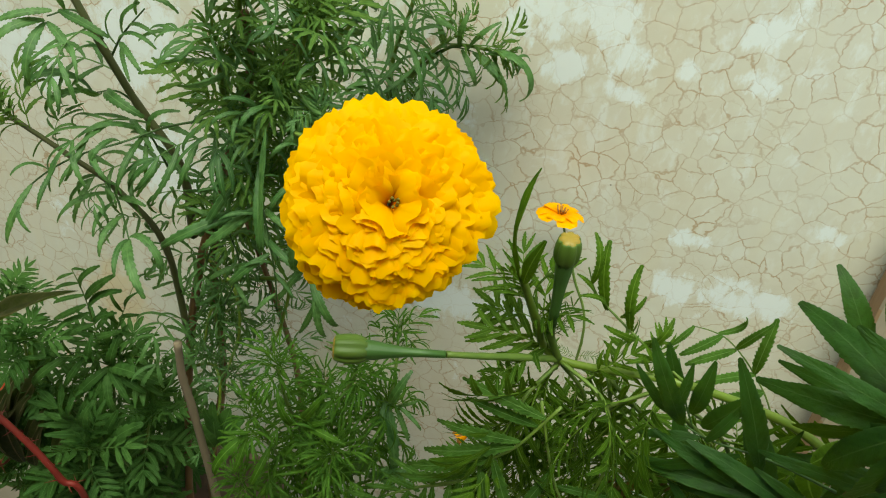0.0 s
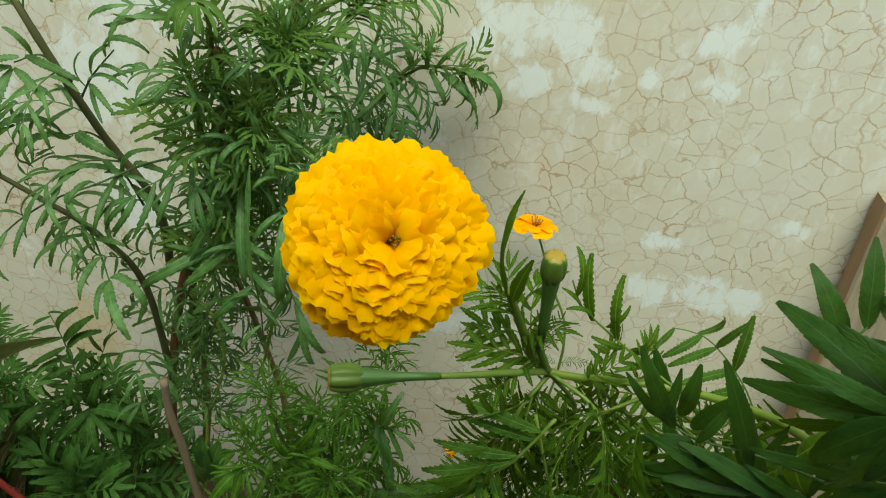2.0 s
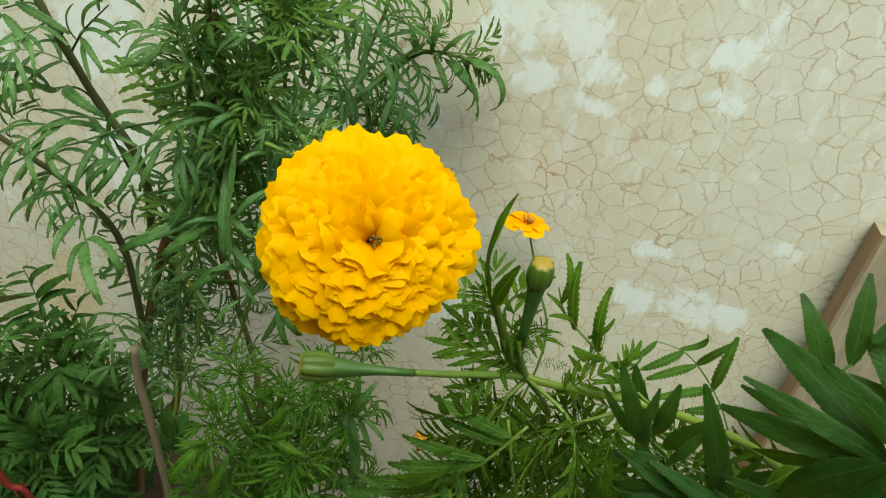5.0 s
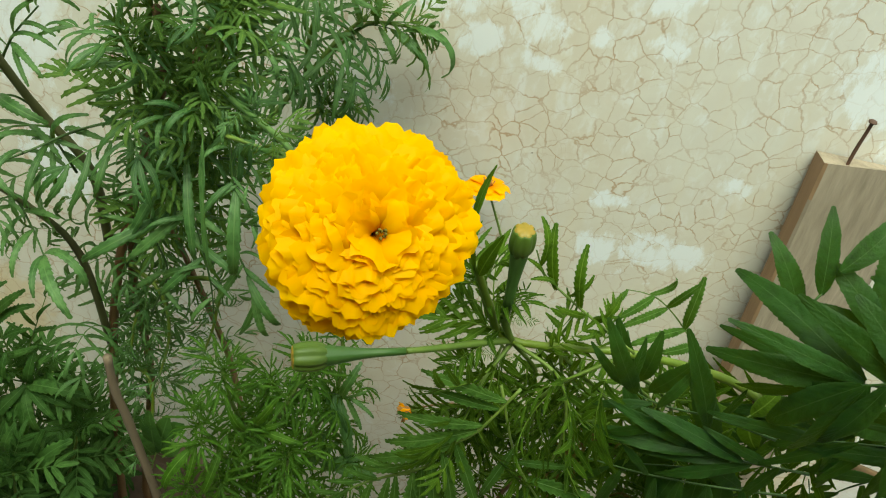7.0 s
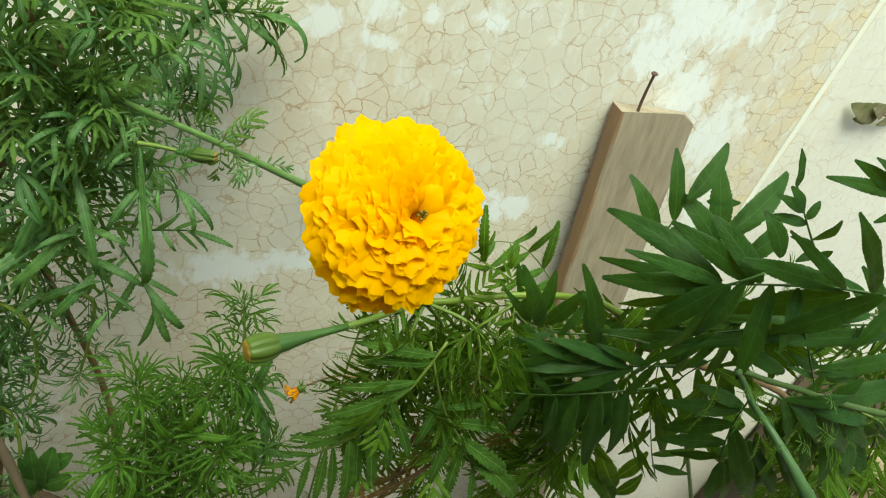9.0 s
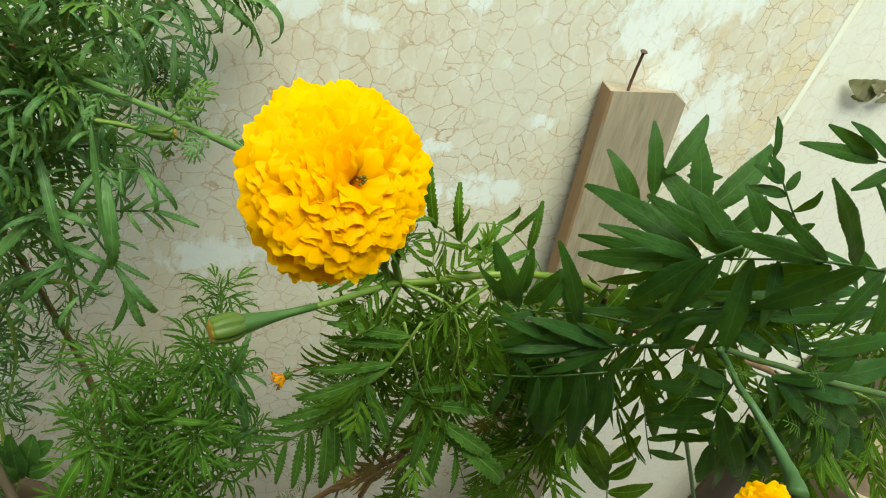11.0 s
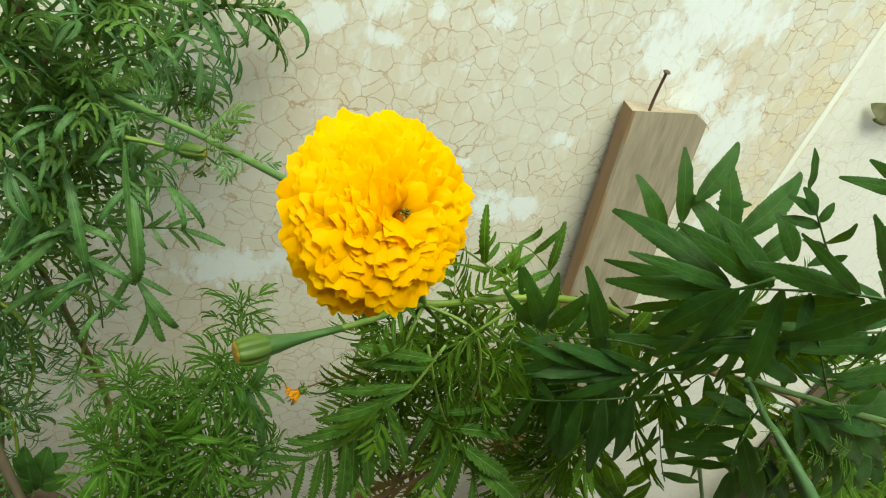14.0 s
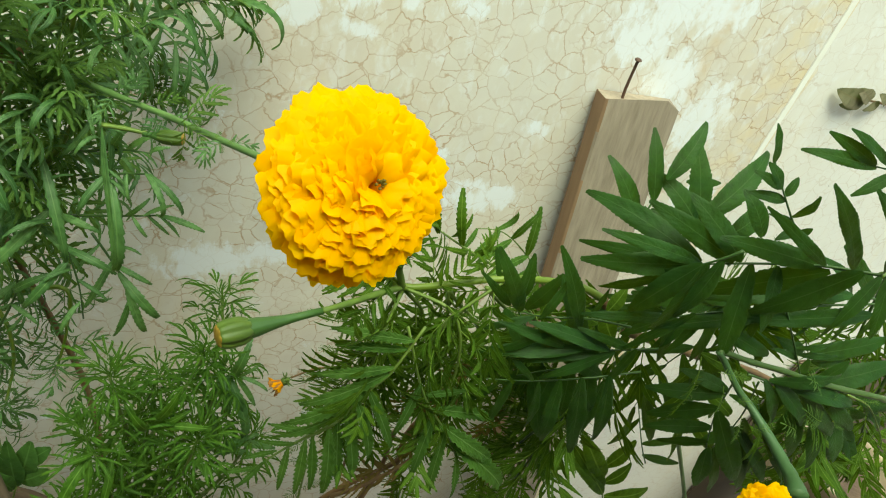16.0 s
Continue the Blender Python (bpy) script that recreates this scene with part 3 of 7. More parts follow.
def foliage(plant, points, kind, material, size, gap, start=0.1, end=1.0, open_deg=58, tip_tuft=0, droop=0.25, taper=0.4, skip=0.0):
    """Pairs of leaves along a stem, crosswise from node to node, with a tuft of young leaves at its end."""
    path = spline(points, 10)
    acc, turn, last = 0.0, RNG.uniform(0, 3.1), None
    total = sum((path[i + 1] - path[i]).length for i in range(len(path) - 1))
    run = 0.0
    for i in range(len(path) - 1):
        seg = path[i + 1] - path[i]
        run += seg.length
        acc += seg.length
        s = run / total
        if acc < gap or s < start or s > end:
            continue
        acc = 0.0
        d = seg.normalized()
        u = d.orthogonal().normalized()
        turn += math.pi / 2 + RNG.uniform(-0.5, 0.5)
        for k in (0, math.pi):
            if RNG.random() < skip:
                continue
            lat = Matrix.Rotation(turn + k + RNG.uniform(-0.3, 0.3), 3, d) @ u
            a = radians(open_deg + RNG.uniform(-15, 15))
            way = d * math.cos(a) + lat * math.sin(a)
            way.z -= droop * RNG.uniform(0.3, 1.4)
            if way.y > 0.3 and path[i].y > 0.66:
                way.y *= -0.4
            way.normalize()
            ln = size * (1 - taper * s) * RNG.uniform(0.75, 1.15)
            tip = path[i] + way * ln
            if tip.y > WALL_Y - 0.015:
                tip.y = WALL_Y - 0.015
            leaf(plant, kind, path[i], tip, material, up=tuple(d + Vector((0, -0.3, 0.5))))
    d = (path[-1] - path[-4]).normalized()
    for k in range(tip_tuft):
        lat = Matrix.Rotation(k * 2.4 + RNG.uniform(-0.2, 0.2), 3, d) @ d.orthogonal().normalized()
        a = radians(12 + 46 * k / max(1, tip_tuft - 1))
        way = d * math.cos(a) + lat * math.sin(a)
        ln = size * (0.28 + 0.42 * k / max(1, tip_tuft)) * RNG.uniform(0.85, 1.1)
        leaf(plant, "tiny" if kind in ("fine", "curly", "tiny") else kind, path[-1] - d * 0.002 * k, path[-1] + way * ln, LEAF_YOUNG if kind in ("fine", "curly") else material, up=tuple(d))


def plant_at(name, base, label, group=""):
    ob = new(name)
    ob.empty_display_size = 0.03
    ob.matrix_basis = Matrix.Translation(base)
    tagged(ob, label, "plant", group)
    return ob


def frame_to(z_axis):
    """A rotation whose z axis is the given direction."""
    return Vector(z_axis).normalized().to_track_quat("Z", "Y").to_matrix()


PETAL_MESHES = {}


def petal_mesh(variant, material, width=0.5, frill=1.0):
    """A spoon-shaped, frilled ray floret, 1 long along x, facing +z."""
    key = (variant, material.name, width)
    if key in PETAL_MESHES:
        return PETAL_MESHES[key]
    rng = random.Random(91 + variant)
    nu, nv = 8, 12
    ph = [rng.uniform(0, 6.28) for _ in range(4)]
    v, uv, f = [], [], []
    for i in range(nu + 1):
        s = i / nu
        for j in range(nv + 1):
            c = -1 + 2 * j / nv
            w = width * (0.16 + 0.84 * math.sin(min(1.0, s * 1.08) * math.pi * 0.56) ** 1.3)
            w *= 1.0 if s < 0.9 else 0.93
            edge = s ** 2
            x = s * (1 - 0.12 * abs(c) ** 3 * edge) + frill * edge * (0.035 * math.cos(c * 6.5 + ph[0]) + 0.024 * math.cos(c * 15 + ph[3]))
            y = c * w + 0.02 * math.sin(s * 8 + ph[1])
            z = 0.14 * c * c * w * (1.2 - 0.9 * s) + frill * 0.075 * edge * math.sin(c * 4.4 + ph[2]) + 0.022 * edge * math.sin(c * 8 + ph[3])
            z -= 1.0 * max(0, s - 0.45) ** 2
            v.append((x, y, z))
            uv.append((s, (c + 1) / 2))
    for i in range(nu):
        for j in range(nv):
            k = i * (nv + 1) + j
            f.append((k, k + nv + 1, k + nv + 2, k + 1))
    me = bpy.data.meshes.new("petal")
    me.from_pydata(v, [], f)
    lay = me.uv_layers.new(name="UVMap")
    for lp in me.loops:
        lay.data[lp.index].uv = uv[lp.vertex_index]
    me.materials.append(material)
    me.polygons.foreach_set("use_smooth", [True] * len(me.polygons))
    me.update()
    PETAL_MESHES[key] = me
    return me


def calyx_shape(name, parent, tip, way, length, r_mouth, r_stem, material=None, ribs=8, label="", bulge=1.0):
    """A ribbed green cup: narrow at the stalk, swelling to its mouth at tip."""
    m = frame_to(way)
    v, f = [], []
    rings, sides = 12, ribs * 4
    for i in range(rings + 1):
        s = i / rings
        r = r_stem + (r_mouth - r_stem) * (3 * s * s - 2 * s ** 3) ** 0.8 if s < 0.7 else None
        base70 = r_stem + (r_mouth - r_stem) * (3 * 0.49 - 2 * 0.343) ** 0.8
        if r is None:
            k = (s - 0.7) / 0.3
            r = base70 + (r_mouth * bulge - base70) * math.sin(k * math.pi / 2)
        for a in range(sides):
            th = 2 * math.pi * a / sides
            rr = r * (1 + 0.05 * s * abs(math.cos(th * ribs / 2)))
            p = Vector((rr * math.cos(th), rr * math.sin(th), (s - 1) * length))
            v.append(Vector(tip) + m @ p)
    for i in range(rings):
        for a in range(sides):
            f.append((i * sides + a, i * sides + (a + 1) % sides, (i + 1) * sides + (a + 1) % sides, (i + 1) * sides + a))
    return mesh_object(name, v, f, material or CALYX, parent, label)


def flower_head(plant, centre, way, radius, height, count, label="full yellow pompon marigold flower head", cup=None):
    """A pompon: a green cup and spiral rows of frilled florets, the outer ones lying flat, the inner ones upright."""
    m = frame_to(way)
    centre = Vector(centre)
    head = calyx_shape("flower_head", plant, centre - m @ Vector((0, 0, 0.002)), way, radius * 1.1, radius * 0.38, radius * 0.08, cup, label=label)
    rng = random.Random(17)
    for i in range(count):
        u = math.sqrt((i + 0.5) / count)
        th = i * 2.399963 + rng.uniform(-0.12, 0.12)
        # the tip of each floret lies on a flattened dome
        rr = radius * min(1.0, 0.035 + 0.99 * u) * rng.uniform(0.90, 1.08)
        zz = height * (1 - u ** 2.4) + rng.uniform(-0.035, 0.035) * radius - 0.22 * radius * max(0, u - 0.8) / 0.2
        rr *= (0.62 if u < 0.2 else 1.0) * (1 + u * (0.035 * math.sin(3 * th + 1.1) + 0.025 * math.sin(7 * th)))
        rad = Vector((math.cos(th), math.sin(th), 0))
        tip = rad * rr + Vector((0, 0, zz))
        root = rad * radius * 0.22 * u + Vector((0, 0, -radius * 0.12 + height * 0.25 * (1 - u)))
        x = tip - root
        ln = x.length
        x.normalize()
        facing = (Vector((0, 0, 1)) - rad * (0.40 * (1 - u) + 0.05)) + Vector((rng.uniform(-0.25, 0.25), rng.uniform(-0.25, 0.25), 0))
        y = facing.cross(x).normalized()
        z = x.cross(y)
        ob = new("petal", petal_mesh(i % 9, PETAL))
        wide = radius * (0.42 + 0.20 * u) * rng.uniform(0.85, 1.15)
        ob.matrix_basis = Matrix.Translation(centre) @ m.to_4x4() @ Matrix.Translation(root) @ Matrix((x, y, z)).transposed().to_4x4() @ Matrix.Diagonal((ln, wide, radius * 0.54, 1))
        ob.parent = head
    # the dark unopened florets in the middle
    for k in range(9):
        th, rr = k * 2.4 + rng.uniform(-0.4, 0.4), radius * 0.065 * math.sqrt((k + 0.5) / 12)
        p = centre + m @ Vector((rr * math.cos(th) * 1.3 + radius * 0.03, rr * math.sin(th) * 0.8 + radius * 0.02, height * 0.62))
        q = p + m @ Vector((rr * math.cos(th) * 0.15, rr * math.sin(th) * 0.15, radius * rng.uniform(0.03, 0.08)))
        v, f = tube_data([p, p.lerp(q, 0.5), q], [radius * 0.016, radius * 0.017, radius * 0.006], 6)
        mesh_object("floret", v, f, PETAL_CORE, head)
    return head


def lathe(name, parent, tip, way, profile, material, ribs=0, depth=0.0, label="", sides=40):
    """A turned shape along way, with lengthwise grooves; profile rows are height, radius."""
    m = frame_to(way)
    v, f = [], []
    for z, r in profile:
        for a in range(sides):
            th = 2 * math.pi * a / sides
            rr = r * (1 - depth * (0.5 + 0.5 * math.cos(th * ribs)) ** 4) if ribs else r
            v.append(Vector(tip) + m @ Vector((rr * math.cos(th), rr * math.sin(th), z)))
    for i in range(len(profile) - 1):
        for a in range(sides):
            f.append((i * sides + a, i * sides + (a + 1) % sides, (i + 1) * sides + (a + 1) % sides, (i + 1) * sides + a))
    f.append(tuple(range(sides))[::-1])
    f.append(tuple(range((len(profile) - 1) * sides, len(profile) * sides)))
    return mesh_object(name, v, f, material, parent, label)


def bud(plant, tip, root, length, r, r_stem, label="closed green marigold bud"):
    """An egg-shaped ribbed bud; tip is its closed top, root the place where its swollen neck leaves the stalk."""
    h, tip, way = length, Vector(tip), Vector(tip) - Vector(root)
    body = [(-1.0, 0.60), (-0.97, 0.71), (-0.88, 0.83), (-0.74, 0.95), (-0.58, 1.0), (-0.40, 1.0), (-0.25, 0.97), (-0.12, 0.91), (-0.04, 0.85), (0.0, 0.78)]
    b = lathe("bud", plant, tip, way, [(z * h, k * r) for z, k in body], CALYX, 7, 0.17, label)
    lathe("bud_top", b, tip, way, [(-0.06 * h, 0.83 * r), (0.01 * h, 0.77 * r), (0.05 * h, 0.55 * r), (0.06 * h, 0.05 * r)], BUD_TOP, 7, 0.2, "yellowish tip of the bud")
    span = way.length - h
    rows = [(1.0, 0.0), (0.72, 0.06), (0.58, 0.13), (0.46, 0.25), (0.34, 0.42), (0.22, 0.63), (0.11, 0.86), (0.0, 0.98), (-0.03, 1.0)]
    lathe("neck", b, tip, way, [(-h * 0.96 - span * s, r_stem + (0.70 * r - r_stem) * k) for s, k in rows], NECK, 6, 0.05, "swollen dark green neck of the stalk")
    return b


NECK = plain_material("swollen_stalk", (0.066, 0.145, 0.026), (0.045, 0.108, 0.018), 60, 0.45, 0.2, 0.0005)
BUD_TOP = plain_material("bud_tip", (0.36, 0.20, 0.020), (0.22, 0.19, 0.02), 80, 0.5)
WALL_Y = 0.81


# ---- setting ----
def box(name, lo, hi, material, parent=None, label="", bevel=0.0, segments=2):
    bm = bmesh.new()
    bmesh.ops.create_cube(bm, size=1.0)
    for v in bm.verts:
        v.co = Vector([(l + h) / 2 + c * (h - l) for l, h, c in zip(lo, hi, v.co)])
    if bevel:
        bmesh.ops.bevel(bm, geom=bm.edges[:], offset=bevel, segments=segments, affect="EDGES")
    return part(name, bm, material, parent, label)


FLOOR_Z = -0.50
wall = box("wall_north", (-4.0, WALL_Y, FLOOR_Z - 0.1), (4.5, WALL_Y + 0.2, 2.7), WALL)
tagged(wall, "cream painted garden wall, crazed with brown cracks and flaking white", "wall", kind="structure")
joint = box("trim", (0.801, WALL_Y - 0.0016, FLOOR_Z - 0.05), (0.812, WALL_Y + 0.006, 2.69), PLASTER, bevel=0.0006)
tagged(joint, "narrow raised white plaster joint in the wall", "plaster joint", kind="structure")

# thin dark brown slab added over the wall's foot on the right
foot_slab = box("plinth", (1.295, WALL_Y - 0.012, FLOOR_Z - 0.05), (2.6, WALL_Y - 0.003, 0.14), FOOT_BROWN, bevel=0.004)
tagged(foot_slab, "thin dark brown slab over the right foot of the wall", "plinth", kind="structure")

bm = bmesh.new()
bmesh.ops.create_grid(bm, x_segments=60, y_segments=60, size=40.0)
for v in bm.verts:
    v.co.z = FLOOR_Z + 0.004 * noise.noise(v.co * 0.7)
ground = part("ground", bm, FLOOR, None)
tagged(ground, "dusty grey-brown concrete yard floor", "ground", kind="structure")


# unseen walls added behind and beside the camera to block low light
south = box("light_block_south", (-1.5, -0.9, FLOOR_Z - 0.1), (1.5, -0.7, 2.4), BLOCKER)
tagged(south, "added unseen wall opposite that cuts the light from the front", "wall", kind="structure")
west = box("light_block_west", (-1.5, -0.698, FLOOR_Z - 0.1), (-1.3, 0.808, 1.3), BLOCKER)
tagged(west, "added unseen side wall that cuts the light from the left", "wall", kind="structure")


# ---- wooden board with a bent nail ----
def plank():
    """A sawn board that leans on the wall, its top corners chipped."""
    ob = new("wooden_board")
    bx, bz = BOARD_TOP
    ang = BOARD_LEAN
    ob.matrix_basis = pose(bx, WALL_Y - 0.020, bz, -BOARD_TILT, ang, 0)
    tagged(ob, "weathered grey-brown wooden board leaning on the wall", "wooden board")
    bm = bmesh.new()
    w, d, h, n = BOARD_W, 0.030, 1.244, 48
    rings = []
    for i in range(n + 1):
        z = -h * i / n
        jx = 0.0014 * noise.noise(Vector((1.7, 0, z * 14)))
        top = 0.0
        xs = [(-w / 2, -d / 2 + 0.003), (-w / 2 + 0.003, -d / 2), (w / 2 - 0.026, -d / 2 - 0.001), (w / 2, -d / 2 + 0.002), (w / 2, d / 2), (-w / 2, d / 2)]
        ring = []
        for k, (x, y) in enumerate(xs):
            zz = z
            if i == 0:
                zz -= (0.003, 0.002, 0.003, 0.020, 0.014, 0.001)[k]
            ring.append(bm.verts.new((x + jx * (1 if x > 0 else -0.6), y + 0.0009 * noise.noise(Vector((k, 3, z * 20))), zz)))
        rings.append(ring)
    for a, b in zip(rings, rings[1:]):
        for k in range(6):
            bm.faces.new((a[k], a[(k + 1) % 6], b[(k + 1) % 6], b[k]))
    bm.faces.new(rings[0][::-1])
    bm.faces.new(rings[-1])
    for f in bm.faces:
        f.normal_update()
        f.material_index = 1 if abs(f.normal.x) > 0.7 else 0
    body = part("board", bm, WOOD, None)
    body.data.materials.append(WOOD_EDGE)
    body.parent = ob
    body.matrix_parent_inverse = Matrix.Identity(4)
    # rusty nail in the top edge
    path = spline([(-0.031, -0.004, -0.012), (-0.030, -0.004, 0.01), (-0.0285, -0.006, 0.034), (-0.0285, -0.009, 0.050)], 5)
    v, f = tube_data(path, [0.0022] * len(path), 8, 0.25)
    nail = mesh_object("nail", v, f, RUST, None, "bent rusty nail")
    nail.parent = ob
    hp = path[-1]
    m = frame_to(path[-1] - path[-3])
    v, f = tube_data([hp, hp + m @ Vector((0, 0, 0.0007)), hp + m @ Vector((0, 0, 0.002))], [0.0042, 0.0050, 0.0044], 12)
    head = mesh_object("nail_head", v, f, RUST, None)
    head.parent = nail
    return ob


BOARD_TOP, BOARD_LEAN, BOARD_TILT, BOARD_W = (0.517, 0.740), -6.0, 4.5, 0.124
plank()


# ---- tall marigold with the big flower ----
tall = plant_at("marigold_plant", (-0.30, 0.60, 0.02), "tall leggy marigold with curly dark green leaves and yellow flowers", "marigold plants")
S1 = [(-0.30, 0.60, 0.0), (-0.317, 0.600, 0.058), (-0.306, 0.600, 0.358), (-0.281, 0.600, 0.552), (-0.243, 0.600, 0.693), (-0.199, 0.600, 0.798), (-0.164, 0.580, 0.859), (-0.154, 0.580, 0.921)]
S2 = [(-0.27, 0.62, 0.0), (-0.292, 0.620, 0.071), (-0.270, 0.620, 0.340), (-0.280, 0.620, 0.494), (-0.258, 0.600, 0.649), (-0.212, 0.560, 0.791), (-0.207, 0.540, 0.862)]
L1 = [(-0.291, 0.600, 0.573), (-0.289, 0.580, 0.672), (-0.322, 0.570, 0.735), (-0.337, 0.550, 0.794), (-0.353, 0.540, 0.842), (-0.380, 0.540, 0.899), (-0.398, 0.540, 0.945)]
L2 = [(-0.303, 0.600, 0.411), (-0.306, 0.570, 0.575), (-0.333, 0.540, 0.657), (-0.364, 0.520, 0.698), (-0.395, 0.500, 0.736)]
R1 = [(-0.257, 0.640, 0.554), (-0.196, 0.700, 0.628), (-0.132, 0.740, 0.721), (-0.106, 0.750, 0.763), (-0.078, 0.750, 0.798)]
R2 = [(-0.132, 0.740, 0.721), (-0.113, 0.750, 0.745), (-0.077, 0.755, 0.787), (-0.037, 0.755, 0.794)]
T1 = [(-0.202, 0.600, 0.807), (-0.150, 0.610, 0.879), (-0.100, 0.620, 0.908), (-0.026, 0.620, 0.943), (-0.001, 0.620, 0.966)]
F1 = [(-0.180, 0.550, 0.809), (-0.135, 0.500, 0.820), (-0.100, 0.450, 0.836), (-0.076, 0.405, 0.852), (-0.057, 0.350, 0.876), (-0.045, 0.312, 0.893)]
stem(tall, S1, 0.0055, 0.003, STEM_BROWN, label="brown woody main stem")
stem(tall, S2, 0.0055, 0.0028, STEM_BROWN, label="brown woody main stem")
stem(tall, L1, 0.0042, 0.0024, STEM_DARK)
stem(tall, L2, 0.0038, 0.0022, STEM_DARK)
stem(tall, R1, 0.004, 0.0022)
stem(tall, R2, 0.003, 0.0014)
stem(tall, T1, 0.003, 0.0028)
stem(tall, F1, 0.0023, 0.0019, STEM_PALE, sides=12)
for b, tp in (((-0.095, 0.410, 0.858), (-0.073, 0.400, 0.888)), ((-0.094, 0.410, 0.857), (-0.080, 0.400, 0.850)), ((-0.094, 0.410, 0.857), (-0.093, 0.410, 0.826)), ((-0.109, 0.440, 0.849), (-0.095, 0.430, 0.863)), ((-0.080, 0.370, 0.873), (-0.077, 0.370, 0.878)), ((-0.075, 0.360, 0.877), (-0.070, 0.360, 0.880)), ((-0.077, 0.360, 0.876), (-0.077, 0.360, 0.870)), ((-0.088, 0.400, 0.859), (-0.085, 0.400, 0.865))):
    leaf(tall, "tiny", b, tp, LEAF_YOUNG)
U = [[(-0.243, 0.600, 0.693), (-0.232, 0.560, 0.786), (-0.211, 0.540, 0.861), (-0.209, 0.520, 0.912)],
     [(-0.199, 0.600, 0.798), (-0.156, 0.620, 0.827), (-0.122, 0.620, 0.884)],
     [(-0.211, 0.580, 0.761), (-0.169, 0.550, 0.822), (-0.156, 0.540, 0.866)],
     [(-0.267, 0.600, 0.581), (-0.202, 0.560, 0.710), (-0.180, 0.530, 0.799)],
     [(-0.132, 0.740, 0.721), (-0.128, 0.720, 0.779), (-0.113, 0.700, 0.841), (-0.113, 0.700, 0.882)],
     [(-0.196, 0.700, 0.628), (-0.149, 0.710, 0.658), (-0.106, 0.720, 0.704)]]
for pts in U:
    stem(tall, pts, 0.0028, 0.0014, STEM_YELLOW)
    foliage(tall, pts, "fine", LEAF_TALL, 0.12 if pts[0][2] > 0.62 else 0.085, 0.036, tip_tuft=8, droop=0.45)
for pts in ([(-0.217, 0.570, 0.736), (-0.184, 0.540, 0.783), (-0.167, 0.520, 0.821)], [(-0.201, 0.570, 0.685), (-0.171, 0.540, 0.748), (-0.160, 0.530, 0.781)], [(-0.233, 0.560, 0.759), (-0.222, 0.530, 0.807), (-0.218, 0.520, 0.833)], [(-0.181, 0.580, 0.821), (-0.158, 0.560, 0.849), (-0.153, 0.550, 0.872)], [(-0.230, 0.570, 0.615), (-0.203, 0.550, 0.678), (-0.196, 0.540, 0.712)]):
    stem(tall, pts, 0.0028, 0.0016, STEM_YELLOW)
    foliage(tall, pts, "tiny", LEAF_YOUNG, 0.075, 0.014, tip_tuft=9, droop=0.1)
foliage(tall, S1, "curly", LEAF_TALL, 0.12, 0.052, start=0.46, tip_tuft=8, droop=0.5)
foliage(tall, S2, "curly", LEAF_TALL, 0.11, 0.052, start=0.40, tip_tuft=8, droop=0.5)
foliage(tall, L1, "fine", LEAF_TALL, 0.13, 0.05, tip_tuft=6, droop=0.5, skip=0.4)
foliage(tall, L2, "curly", LEAF_TALL, 0.10, 0.05, tip_tuft=9, droop=0.5, skip=0.4)
foliage(tall, R1, "fine", LEAF_TALL, 0.12, 0.038, tip_tuft=7, droop=0.6)
foliage(tall, R2, "fine", LEAF_TALL, 0.11, 0.036, tip_tuft=5, droop=0.8)
for pts in ([S1[3], (-0.231, 0.570, 0.545), (-0.220, 0.560, 0.493), (-0.229, 0.550, 0.436)], [S1[2], (-0.254, 0.570, 0.411), (-0.240, 0.550, 0.369), (-0.249, 0.540, 0.311)], [S2[3], (-0.181, 0.580, 0.565), (-0.175, 0.570, 0.521), (-0.184, 0.560, 0.474)], [S2[2], (-0.254, 0.570, 0.507), (-0.263, 0.560, 0.452)]):
    stem(tall, pts, 0.0024, 0.0013, STEM_YELLOW)
    foliage(tall, pts, "star", LEAF_TALL, 0.065, 0.024, tip_tuft=6, droop=0.3)
B1 = [(-0.12, 0.57, 0.0), (-0.142, 0.590, 0.25), (-0.162, 0.600, 0.395), (-0.192, 0.600, 0.503), (-0.225, 0.590, 0.62)]
stem(tall, B1, 0.0040, 0.0026, STEM_BROWN, label="brown woody side stem")
foliage(tall, B1, "star", LEAF_TALL, 0.06, 0.05, start=0.55, droop=0.3)
foliage(tall, F1, "tiny", LEAF_TALL, 0.035, 0.030, start=0.25, end=0.75, droop=0.1)
OVER = (0.1, -0.35, 1.0)
frond(tall, [(-0.336, 0.550, 0.802), (-0.350, 0.540, 0.826), (-0.369, 0.530, 0.820)], [
    ((-0.364, 0.530, 0.826), (-0.401, 0.510, 0.813)), ((-0.372, 0.530, 0.816), (-0.398, 0.500, 0.797)), ((-0.372, 0.530, 0.814), (-0.371, 0.500, 0.771)), ((-0.370, 0.530, 0.815), (-0.334, 0.510, 0.800)), ((-0.362, 0.535, 0.825), (-0.316, 0.530, 0.816)), ((-0.356, 0.535, 0.827), (-0.373, 0.530, 0.848))], LEAF_TALL, "blade", 1.2)
